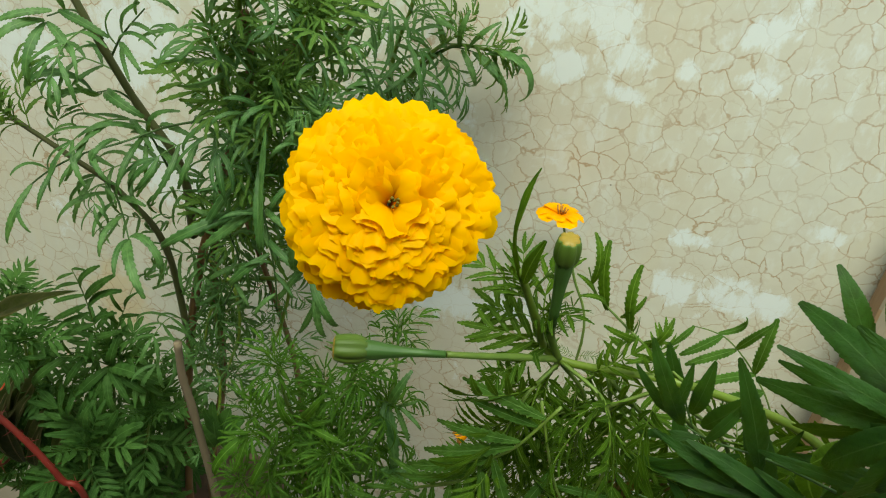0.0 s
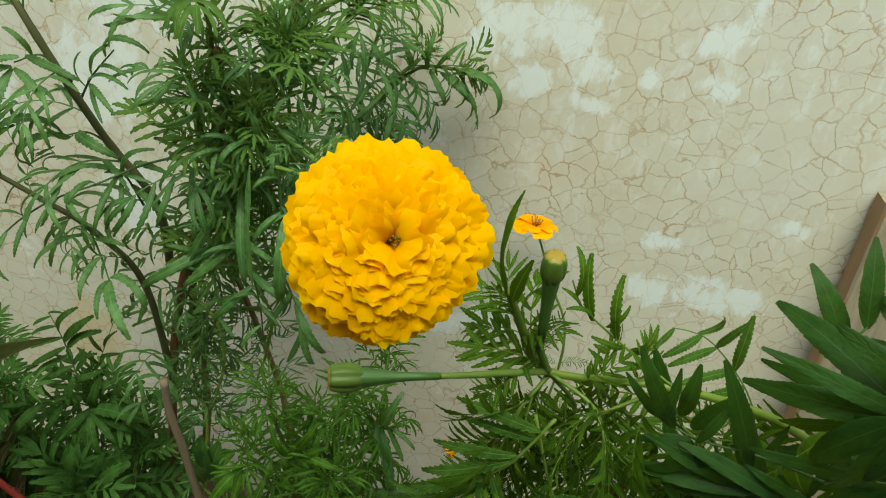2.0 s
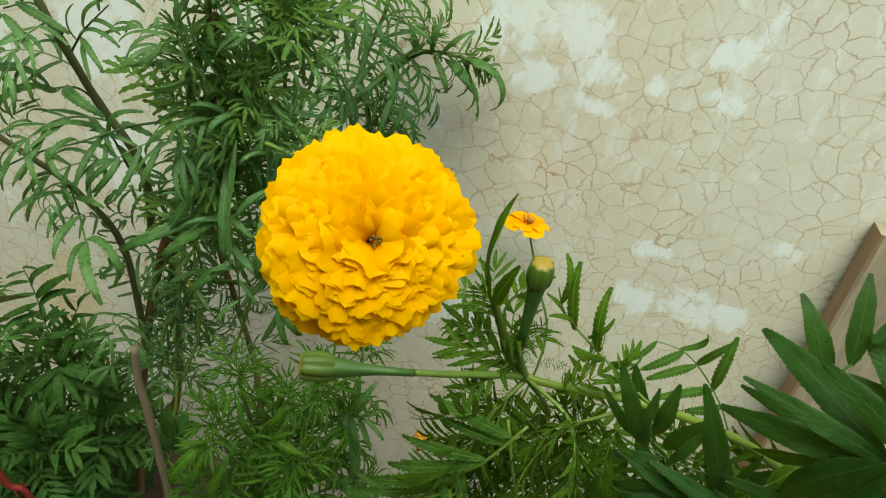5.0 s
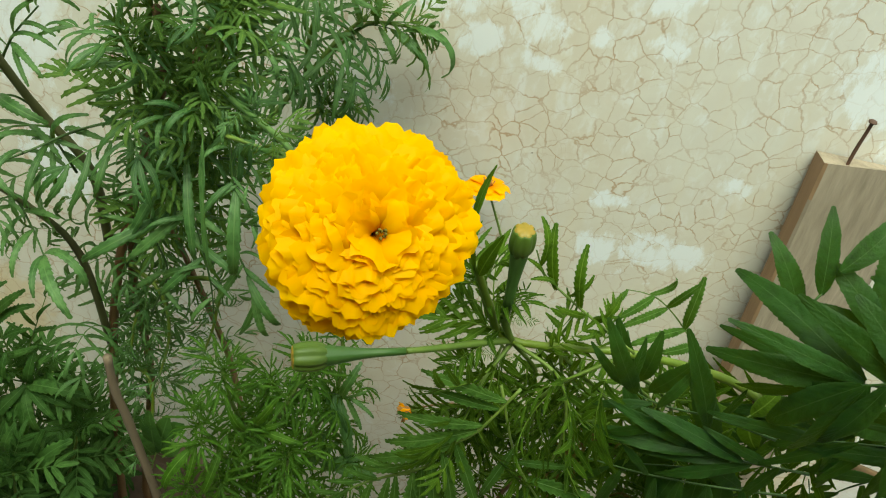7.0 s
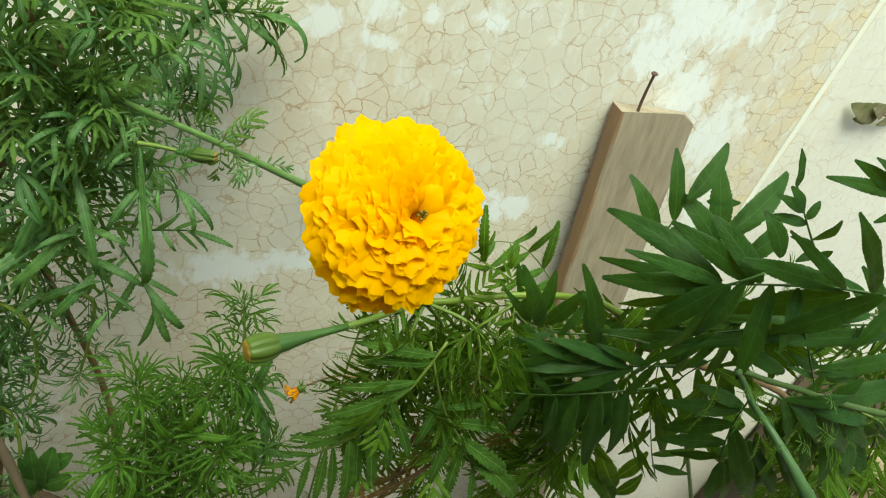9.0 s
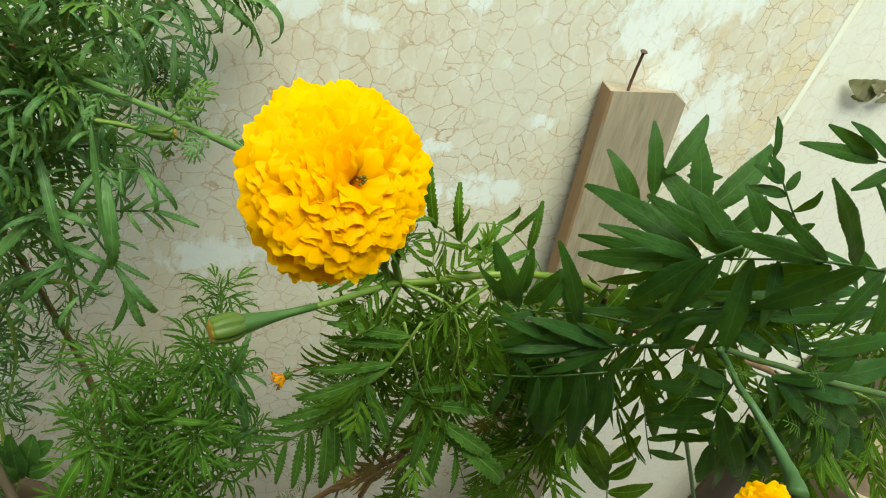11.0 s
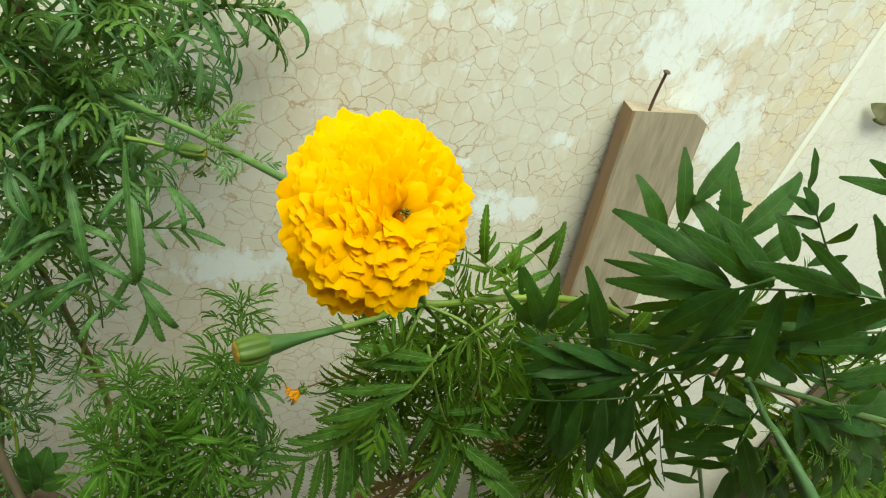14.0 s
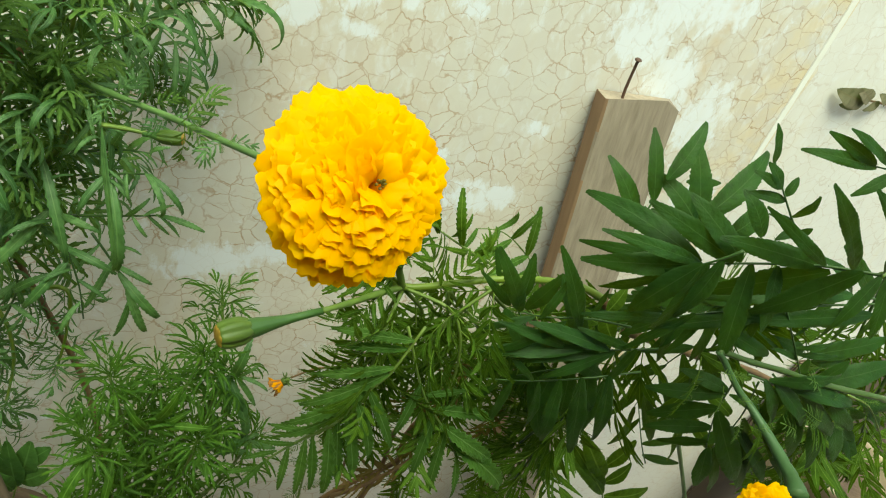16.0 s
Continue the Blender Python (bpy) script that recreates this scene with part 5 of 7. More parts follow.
frond(lean, [(0.085, 0.400, 0.694), (0.117, 0.390, 0.619), (0.164, 0.390, 0.547), (0.211, 0.390, 0.451)], [
    ((0.130, 0.390, 0.598), (0.208, 0.400, 0.564)), ((0.144, 0.390, 0.576), (0.226, 0.400, 0.496)), ((0.164, 0.390, 0.547), (0.259, 0.400, 0.437)), ((0.135, 0.390, 0.589), (0.131, 0.380, 0.511)), ((0.154, 0.390, 0.562), (0.158, 0.380, 0.477)),
    ((0.176, 0.390, 0.527), (0.186, 0.380, 0.462)), ((0.117, 0.390, 0.619), (0.165, 0.400, 0.610)), ((0.110, 0.390, 0.635), (0.096, 0.380, 0.578))], LEAF_SOFT, "downy", 0.95, (-0.1, -0.75, 0.65), 0.0013)
CB = [[(0.132, 0.440, 0.697), (0.228, 0.500, 0.563), (0.204, 0.520, 0.440), (0.221, 0.520, 0.210)],
      [(0.160, 0.430, 0.710), (0.284, 0.500, 0.561), (0.314, 0.520, 0.384), (0.377, 0.520, 0.163)],
      [(0.094, 0.450, 0.691), (0.128, 0.460, 0.643), (0.090, 0.450, 0.610), (0.068, 0.450, 0.562)],
      [(0.094, 0.450, 0.691), (0.134, 0.420, 0.687), (0.152, 0.410, 0.624), (0.144, 0.410, 0.539)],
      [(0.160, 0.430, 0.710), (0.247, 0.460, 0.641), (0.313, 0.480, 0.505), (0.406, 0.500, 0.324)]]
for pts in CB:
    stem(lean, pts, 0.0017, 0.0011)
    foliage(lean, pts, "mid", LEAF_MID, 0.105, 0.023, start=0.22, tip_tuft=6, droop=0.45)
for b, tp in (((0.209, 0.470, 0.580), (0.174, 0.460, 0.541)), ((0.213, 0.470, 0.526), (0.156, 0.455, 0.512)), ((0.198, 0.470, 0.468), (0.163, 0.460, 0.412)), ((0.183, 0.470, 0.394), (0.109, 0.450, 0.413)),
              ((0.261, 0.470, 0.503), (0.253, 0.460, 0.434)), ((0.165, 0.480, 0.526), (0.138, 0.470, 0.474)), ((0.143, 0.460, 0.380), (0.091, 0.440, 0.399)), ((0.247, 0.470, 0.579), (0.207, 0.460, 0.575))):
    leaf(lean, "mid", b, tp, LEAF_DEAD)
stem(lean, [(0.133, 0.460, 0.334), (0.145, 0.460, 0.403), (0.147, 0.460, 0.477), (0.187, 0.470, 0.528), (0.229, 0.480, 0.568)], 0.003, 0.002, STEM_BROWN, label="old brown woody stem")
stem(lean, [(0.091, 0.450, 0.370), (0.127, 0.450, 0.388), (0.171, 0.460, 0.405), (0.207, 0.470, 0.435)], 0.0026, 0.0018, STEM_BROWN, label="old brown woody stem")
stem(lean, [(0.102, 0.550, 0.164), (0.155, 0.550, 0.224), (0.223, 0.550, 0.279), (0.247, 0.540, 0.411), (0.272, 0.500, 0.521)], 0.004, 0.003, STEM_BROWN, label="old brown woody stem")
stem(lean, [(0.263, 0.580, 0.076), (0.224, 0.560, 0.316), (0.263, 0.540, 0.410)], 0.004, 0.003, STEM_BROWN, label="old brown woody stem")
spray(lean, [(0.321, 0.560, 0.592), (0.304, 0.565, 0.614), (0.277, 0.570, 0.640), (0.254, 0.575, 0.655), (0.238, 0.580, 0.656), (0.220, 0.580, 0.656)], [
    ((0.248, 0.577, 0.657), (0.215, 0.560, 0.634), 0.0074), ((0.264, 0.573, 0.648), (0.224, 0.560, 0.624), 0.0080), ((0.289, 0.567, 0.631), (0.235, 0.550, 0.611), 0.0088),
    ((0.222, 0.580, 0.656), (0.207, 0.570, 0.634), 0.0051), ((0.244, 0.578, 0.657), (0.255, 0.570, 0.689), 0.0062), ((0.264, 0.573, 0.649), (0.275, 0.560, 0.697), 0.0074),
    ((0.288, 0.567, 0.631), (0.280, 0.570, 0.698), 0.0099), ((0.304, 0.565, 0.614), (0.268, 0.550, 0.609), 0.0083)], LEAF_SOFT, 0.001, "blade", (0.1, -0.45, 0.9))
spray(lean, [(0.277, 0.420, 0.582), (0.230, 0.425, 0.644), (0.194, 0.430, 0.694), (0.170, 0.435, 0.739)], [
    ((0.188, 0.430, 0.694), (0.160, 0.440, 0.747), 0.0118), ((0.196, 0.430, 0.694), (0.192, 0.430, 0.750), 0.0119), ((0.207, 0.428, 0.686), (0.222, 0.420, 0.736), 0.0141),
    ((0.217, 0.415, 0.739), (0.269, 0.400, 0.655), 0.0181), ((0.187, 0.430, 0.684), (0.233, 0.420, 0.622), 0.0150), ((0.296, 0.400, 0.646), (0.215, 0.410, 0.676), 0.0186),
    ((0.230, 0.425, 0.644), (0.292, 0.410, 0.674), 0.0160), ((0.255, 0.420, 0.613), (0.212, 0.430, 0.583), 0.0155)], LEAF_BROAD, 0.0011, "lance", (-0.25, -0.8, 0.55))
spray(lean, [(0.330, 0.400, 0.603), (0.288, 0.405, 0.629), (0.248, 0.410, 0.621), (0.222, 0.415, 0.609)], [
    ((0.256, 0.410, 0.622), (0.248, 0.400, 0.570), 0.0164), ((0.269, 0.405, 0.630), (0.284, 0.400, 0.558), 0.0175), ((0.288, 0.405, 0.629), (0.312, 0.395, 0.571), 0.0177),
    ((0.307, 0.402, 0.619), (0.247, 0.410, 0.645), 0.0147), ((0.236, 0.412, 0.615), (0.274, 0.400, 0.526), 0.0163), ((0.312, 0.400, 0.613), (0.314, 0.395, 0.528), 0.0171)], LEAF_BROAD, 0.0011, "lance", (-0.25, -0.8, 0.55))

# ---- marigold with broad leaves ----
broad = plant_at("marigold_plant", (1.31, 0.61, 0.02), "marigold with broad dark green toothed leaves", "marigold plants")
D0 = [(1.31, 0.61, 0.02), (0.98, 0.46, 0.40), (0.74, 0.36, 0.58), (0.557, 0.305, 0.683), (0.481, 0.306, 0.703), (0.423, 0.308, 0.719), (0.392, 0.311, 0.728), (0.356, 0.316, 0.735), (0.329, 0.320, 0.742), (0.317, 0.320, 0.745)]
D1 = [(0.317, 0.320, 0.745), (0.330, 0.318, 0.733), (0.347, 0.305, 0.714), (0.358, 0.292, 0.705), (0.364, 0.262, 0.697), (0.360, 0.235, 0.696), (0.353, 0.222, 0.699), (0.348, 0.214, 0.699)]
D2 = [(1.31, 0.61, 0.02), (0.96, 0.47, 0.38), (0.72, 0.38, 0.66), (0.56, 0.32, 0.80), (0.44, 0.295, 0.848), (0.373, 0.290, 0.857)]
stem(broad, D0, 0.0034, 0.0022, STEM_OLIVE, sides=10)
d1 = spline(D1)
swell = [0.0026 + 0.0058 * max(0.0, k / (len(d1) - 1) - 0.25) ** 1.5 / 0.65 for k in range(len(d1))]
mesh_object("stem", *tube_data(d1, swell, 14, 0.06), STEM_DUSTY, broad, "swollen bluish green flower stalk")
stem(broad, D2, 0.004, 0.0022)
flower_head(broad, (0.299, 0.200, 0.705), (-0.91, -0.30, 0.54), 0.0235, 0.014, 100, "small bright yellow marigold flower head", STEM_DUSTY)
FAN = (-0.25, -0.8, 0.55)
spray(broad, [(0.390, 0.285, 0.859), (0.373, 0.290, 0.857), (0.345, 0.315, 0.843), (0.313, 0.340, 0.822), (0.281, 0.355, 0.807)], [
    ((0.283, 0.355, 0.807), (0.199, 0.385, 0.784), 0.0166), ((0.283, 0.355, 0.808), (0.191, 0.370, 0.825), 0.0111), ((0.278, 0.357, 0.807), (0.228, 0.430, 0.766), 0.0101),
    ((0.282, 0.355, 0.809), (0.228, 0.450, 0.803), 0.0175), ((0.302, 0.345, 0.819), (0.228, 0.380, 0.846), 0.0157), ((0.302, 0.340, 0.824), (0.256, 0.375, 0.858), 0.0165),
    ((0.349, 0.315, 0.842), (0.273, 0.345, 0.842), 0.0151), ((0.347, 0.312, 0.846), (0.278, 0.330, 0.882), 0.0093), ((0.314, 0.340, 0.821), (0.325, 0.320, 0.733), 0.0168),
    ((0.327, 0.330, 0.829), (0.331, 0.310, 0.777), 0.0150)], LEAF_BROAD, 0.0014, "lance", FAN)
spray(broad, [(0.394, 0.280, 0.862), (0.373, 0.290, 0.857), (0.354, 0.310, 0.845)], [
    ((0.362, 0.295, 0.855), (0.317, 0.320, 0.790), 0.0206), ((0.353, 0.310, 0.842), (0.307, 0.360, 0.774), 0.0188), ((0.359, 0.300, 0.853), (0.258, 0.285, 0.932), 0.0131),
    ((0.373, 0.290, 0.858), (0.280, 0.275, 0.937), 0.0132), ((0.371, 0.288, 0.857), (0.349, 0.280, 0.814), 0.0113), ((0.374, 0.285, 0.860), (0.382, 0.270, 0.812), 0.0122)], LEAF_BROAD, 0.0013, "lance", FAN)
spray(broad, [(0.363, 0.420, 0.750), (0.325, 0.425, 0.765), (0.279, 0.430, 0.787), (0.275, 0.430, 0.789)], [
    ((0.277, 0.430, 0.787), (0.241, 0.460, 0.833), 0.0143), ((0.325, 0.425, 0.765), (0.264, 0.450, 0.785), 0.0107)], LEAF_BROAD, 0.0012, "lance", FAN)
spray(broad, [(0.269, 0.420, 0.793), (0.276, 0.425, 0.813), (0.283, 0.430, 0.818)], [
    ((0.277, 0.425, 0.814), (0.267, 0.455, 0.866), 0.0135), ((0.278, 0.425, 0.836), (0.310, 0.450, 0.879), 0.0145), ((0.321, 0.410, 0.803), (0.307, 0.450, 0.866), 0.0179),
    ((0.318, 0.410, 0.804), (0.277, 0.440, 0.833), 0.0170), ((0.303, 0.430, 0.833), (0.340, 0.430, 0.834), 0.0076)], LEAF_BROAD, 0.0012, "lance", FAN)
spray(broad, [(0.371, 0.400, 0.768), (0.343, 0.405, 0.789), (0.320, 0.410, 0.809)], [
    ((0.320, 0.410, 0.810), (0.393, 0.450, 0.858), 0.0195), ((0.346, 0.400, 0.800), (0.388, 0.420, 0.824), 0.0192), ((0.360, 0.380, 0.817), (0.333, 0.400, 0.849), 0.0146),
    ((0.343, 0.405, 0.789), (0.283, 0.430, 0.802), 0.0158)], LEAF_BROAD, 0.0014, "lance", FAN)
spray(broad, [(0.387, 0.345, 0.818), (0.346, 0.350, 0.850), (0.319, 0.355, 0.876), (0.297, 0.360, 0.899)], [
    ((0.297, 0.360, 0.898), (0.283, 0.365, 0.927), 0.0084), ((0.313, 0.355, 0.881), (0.291, 0.360, 0.899), 0.0091), ((0.311, 0.355, 0.881), (0.283, 0.360, 0.891), 0.0072),
    ((0.324, 0.355, 0.871), (0.289, 0.360, 0.873), 0.0079), ((0.321, 0.355, 0.875), (0.328, 0.360, 0.889), 0.0074), ((0.335, 0.350, 0.860), (0.334, 0.340, 0.887), 0.0094),
    ((0.338, 0.350, 0.856), (0.310, 0.350, 0.862), 0.0047), ((0.353, 0.350, 0.844), (0.357, 0.345, 0.854), 0.0058), ((0.350, 0.350, 0.847), (0.334, 0.350, 0.838), 0.0068)], LEAF_BROAD, 0.001, "lance", FAN)
spray(broad, [(0.362, 0.300, 0.927), (0.330, 0.302, 0.934), (0.312, 0.305, 0.935)], [
    ((0.313, 0.305, 0.934), (0.254, 0.315, 0.936), 0.0084), ((0.311, 0.305, 0.936), (0.267, 0.315, 0.950), 0.0083), ((0.319, 0.303, 0.938), (0.276, 0.310, 0.956), 0.0076),
    ((0.329, 0.302, 0.933), (0.301, 0.300, 0.915), 0.0077), ((0.344, 0.302, 0.931), (0.305, 0.305, 0.953), 0.0079)], LEAF_BROAD, 0.001, "lance", FAN)

frond(broad, [(0.288, 0.385, 0.706), (0.243, 0.390, 0.712), (0.202, 0.400, 0.705), (0.172, 0.405, 0.713)], [
    ((0.181, 0.400, 0.711), (0.136, 0.400, 0.781)),
    ((0.172, 0.400, 0.717), (0.167, 0.400, 0.769)),
    ((0.199, 0.395, 0.707), (0.212, 0.400, 0.752)),
    ((0.240, 0.390, 0.700), (0.193, 0.405, 0.780)),
    ((0.197, 0.400, 0.704), (0.159, 0.410, 0.681)),
    ((0.222, 0.390, 0.709), (0.174, 0.400, 0.663)),
    ((0.172, 0.405, 0.713), (0.137, 0.410, 0.746)),
    ((0.243, 0.390, 0.712), (0.247, 0.390, 0.748))], LEAF_BROAD, "lance", 0.95, FAN, 0.0011)
frond(broad, [(0.316, 0.370, 0.693), (0.262, 0.380, 0.683), (0.205, 0.390, 0.685)], [
    ((0.269, 0.375, 0.687), (0.185, 0.390, 0.709)),
    ((0.264, 0.380, 0.679), (0.196, 0.400, 0.648)),
    ((0.245, 0.380, 0.684), (0.160, 0.410, 0.652)),
    ((0.231, 0.385, 0.682), (0.165, 0.400, 0.699)),
    ((0.276, 0.375, 0.685), (0.225, 0.390, 0.635)),
    ((0.286, 0.370, 0.694), (0.232, 0.385, 0.707)),
    ((0.292, 0.370, 0.694), (0.291, 0.380, 0.635))], LEAF_BROAD, "lance", 0.85, FAN, 0.0011)
frond(broad, [(0.320, 0.375, 0.656), (0.274, 0.385, 0.638), (0.225, 0.395, 0.625), (0.174, 0.400, 0.626)], [
    ((0.227, 0.390, 0.629), (0.243, 0.395, 0.554)),
    ((0.245, 0.385, 0.637), (0.268, 0.390, 0.535)),
    ((0.262, 0.380, 0.645), (0.308, 0.385, 0.516)),
    ((0.198, 0.390, 0.631), (0.201, 0.400, 0.560)),
    ((0.191, 0.395, 0.627), (0.177, 0.410, 0.580)),
    ((0.286, 0.375, 0.652), (0.321, 0.380, 0.543)),
    ((0.221, 0.390, 0.631), (0.185, 0.400, 0.663))], LEAF_BROAD, "lance", 0.78, FAN, 0.0011)
frond(broad, [(0.368, 0.340, 0.792), (0.426, 0.335, 0.729), (0.463, 0.330, 0.687)], [
    ((0.398, 0.340, 0.759), (0.402, 0.350, 0.739)),
    ((0.412, 0.335, 0.744), (0.431, 0.340, 0.755)),
    ((0.436, 0.335, 0.720), (0.482, 0.330, 0.721)),
    ((0.427, 0.335, 0.729), (0.470, 0.335, 0.735)),
    ((0.443, 0.335, 0.712), (0.404, 0.340, 0.724)),
    ((0.454, 0.330, 0.696), (0.472, 0.330, 0.710))], LEAF_BROAD, "lance", 0.8, FAN, 0.0011)
frond(broad, [(0.375, 0.345, 0.799), (0.355, 0.350, 0.769), (0.340, 0.350, 0.743)], [
    ((0.340, 0.350, 0.743), (0.417, 0.345, 0.709)),
    ((0.350, 0.350, 0.759), (0.349, 0.350, 0.715)),
    ((0.362, 0.350, 0.776), (0.380, 0.345, 0.727)),
    ((0.432, 0.340, 0.789), (0.402, 0.345, 0.764)),
    ((0.445, 0.335, 0.784), (0.450, 0.340, 0.733))], LEAF_BROAD, "lance", 0.95, FAN, 0.0011)
frond(broad, [(0.353, 0.310, 0.727), (0.434, 0.310, 0.699), (0.520, 0.310, 0.693)], [
    ((0.383, 0.310, 0.718), (0.469, 0.310, 0.720)),
    ((0.418, 0.310, 0.705), (0.513, 0.305, 0.680)),
    ((0.392, 0.310, 0.714), (0.475, 0.310, 0.646)),
    ((0.434, 0.310, 0.699), (0.527, 0.305, 0.630)),
    ((0.377, 0.310, 0.719), (0.432, 0.310, 0.651)),
    ((0.463, 0.310, 0.696), (0.551, 0.305, 0.636))], LEAF_BROAD, "lance", 0.85, FAN, 0.0011)
frond(broad, [(0.490, 0.335, 0.784), (0.401, 0.340, 0.776), (0.328, 0.355, 0.754), (0.273, 0.365, 0.735)], [
    ((0.452, 0.340, 0.789), (0.304, 0.360, 0.767)), ((0.394, 0.345, 0.766), (0.285, 0.365, 0.728)), ((0.489, 0.335, 0.770), (0.355, 0.345, 0.755)),
    ((0.328, 0.355, 0.754), (0.313, 0.360, 0.697)), ((0.312, 0.355, 0.753), (0.274, 0.370, 0.694)), ((0.299, 0.360, 0.743), (0.227, 0.385, 0.724)), ((0.370, 0.350, 0.764), (0.362, 0.350, 0.714))], LEAF_BROAD, "lance", 0.72, FAN, 0.0011)
frond(broad, [(0.391, 0.450, 0.696), (0.344, 0.450, 0.667), (0.310, 0.455, 0.620)], [
    ((0.344, 0.450, 0.667), (0.281, 0.460, 0.649)), ((0.332, 0.450, 0.654), (0.286, 0.460, 0.612)), ((0.357, 0.450, 0.676), (0.308, 0.460, 0.673)), ((0.338, 0.450, 0.661), (0.333, 0.455, 0.589)), ((0.358, 0.450, 0.675), (0.359, 0.450, 0.615)), ((0.374, 0.450, 0.686), (0.387, 0.450, 0.635)), ((0.371, 0.450, 0.684), (0.330, 0.455, 0.691)), ((0.321, 0.452, 0.638), (0.304, 0.460, 0.578)), ((0.384, 0.450, 0.693), (0.343, 0.450, 0.706))], LEAF_BROAD, "lance", 0.95, FAN, 0.0011)
frond(broad, [(0.466, 0.500, 0.604), (0.413, 0.500, 0.591), (0.367, 0.500, 0.554)], [
    ((0.422, 0.500, 0.593), (0.367, 0.510, 0.584)), ((0.405, 0.500, 0.586), (0.359, 0.510, 0.555)), ((0.440, 0.500, 0.598), (0.393, 0.500, 0.633)), ((0.414, 0.500, 0.589), (0.421, 0.500, 0.530)), ((0.398, 0.500, 0.579), (0.386, 0.500, 0.524))], LEAF_BROAD, "lance", 1.0, FAN, 0.0011)
frond(broad, [(0.434, 0.400, 0.728), (0.371, 0.400, 0.713), (0.311, 0.410, 0.700)], [
    ((0.410, 0.400, 0.723), (0.322, 0.405, 0.740)), ((0.388, 0.400, 0.717), (0.292, 0.410, 0.725)), ((0.378, 0.400, 0.713), (0.344, 0.400, 0.657)), ((0.395, 0.400, 0.717), (0.404, 0.400, 0.637)),
    ((0.412, 0.400, 0.721), (0.441, 0.395, 0.650)), ((0.354, 0.400, 0.711), (0.308, 0.410, 0.670)), ((0.341, 0.400, 0.712), (0.363, 0.400, 0.639)), ((0.423, 0.400, 0.724), (0.370, 0.405, 0.751)),
    ((0.336, 0.405, 0.705), (0.288, 0.415, 0.702)), ((0.400, 0.400, 0.718), (0.366, 0.400, 0.680))], LEAF_BROAD, "lance", 1.1, FAN, 0.0011)
frond(broad, [(0.873, 0.460, 0.168), (0.704, 0.455, 0.388), (0.633, 0.450, 0.523)], [
    ((0.767, 0.457, 0.306), (0.667, 0.460, 0.344)), ((0.728, 0.456, 0.356), (0.773, 0.450, 0.387)), ((0.696, 0.455, 0.402), (0.617, 0.460, 0.429)), ((0.677, 0.453, 0.439), (0.726, 0.448, 0.460)), ((0.662, 0.452, 0.467), (0.588, 0.455, 0.503)), ((0.809, 0.458, 0.251), (0.845, 0.455, 0.282)), ((0.641, 0.450, 0.506), (0.646, 0.445, 0.551))], LEAF_BROAD, "lance", 1.0, FAN, 0.0011)
frond(broad, [(0.585, 0.360, 0.757), (0.502, 0.360, 0.768), (0.449, 0.360, 0.772)], [
    ((0.460, 0.360, 0.771), (0.420, 0.365, 0.753)), ((0.473, 0.360, 0.770), (0.448, 0.360, 0.728)), ((0.487, 0.360, 0.770), (0.423, 0.370, 0.807)), ((0.453, 0.360, 0.772), (0.397, 0.365, 0.780)), ((0.503, 0.360, 0.768), (0.502, 0.355, 0.715)), ((0.518, 0.360, 0.766), (0.444, 0.370, 0.820)), ((0.533, 0.360, 0.765), (0.535, 0.355, 0.717))], LEAF_BROAD, "lance", 1.0, FAN, 0.0011)
frond(broad, [(0.446, 0.430, 0.635), (0.414, 0.430, 0.592), (0.419, 0.435, 0.511)], [
    ((0.438, 0.430, 0.625), (0.376, 0.435, 0.615)), ((0.430, 0.430, 0.614), (0.484, 0.425, 0.530)), ((0.418, 0.430, 0.597), (0.375, 0.435, 0.569)), ((0.413, 0.430, 0.587), (0.481, 0.430, 0.485)), ((0.411, 0.430, 0.564), (0.392, 0.440, 0.517)), ((0.414, 0.432, 0.546), (0.475, 0.430, 0.452)), ((0.419, 0.435, 0.519), (0.429, 0.440, 0.442)), ((0.442, 0.430, 0.631), (0.511, 0.425, 0.563))], LEAF_BROAD, "lance", 0.95, FAN, 0.0009)
frond(broad, [(0.516, 0.420, 0.695), (0.486, 0.420, 0.654), (0.490, 0.420, 0.590)], [
    ((0.501, 0.420, 0.675), (0.452, 0.425, 0.666)), ((0.493, 0.420, 0.665), (0.532, 0.415, 0.604)), ((0.485, 0.420, 0.644), (0.443, 0.425, 0.624)), ((0.488, 0.420, 0.623), (0.538, 0.415, 0.554)), ((0.489, 0.420, 0.605), (0.470, 0.425, 0.566)), ((0.490, 0.420, 0.590), (0.528, 0.420, 0.506))], LEAF_BROAD, "lance", 0.9, FAN, 0.0009)
spray(broad, [(0.284, 0.330, 0.842), (0.276, 0.335, 0.830), (0.267, 0.345, 0.813)], [
    ((0.268, 0.340, 0.820), (0.258, 0.370, 0.742), 0.0172), ((0.269, 0.338, 0.823), (0.267, 0.350, 0.742), 0.0163), ((0.267, 0.345, 0.814), (0.244, 0.400, 0.741), 0.0128),
    ((0.277, 0.335, 0.829), (0.272, 0.340, 0.765), 0.0148)], LEAF_BROAD, 0.0013, "lance", FAN)
spray(broad, [(0.263, 0.400, 0.662), (0.268, 0.405, 0.687), (0.279, 0.410, 0.700)], [
    ((0.268, 0.405, 0.687), (0.243, 0.400, 0.647), 0.0159), ((0.271, 0.405, 0.690), (0.244, 0.420, 0.697), 0.0122), ((0.278, 0.410, 0.698), (0.293, 0.400, 0.674), 0.0159),
    ((0.279, 0.410, 0.700), (0.295, 0.420, 0.722), 0.0122), ((0.268, 0.405, 0.679), (0.286, 0.400, 0.642), 0.0161)], LEAF_MID, 0.001, "lance", FAN)
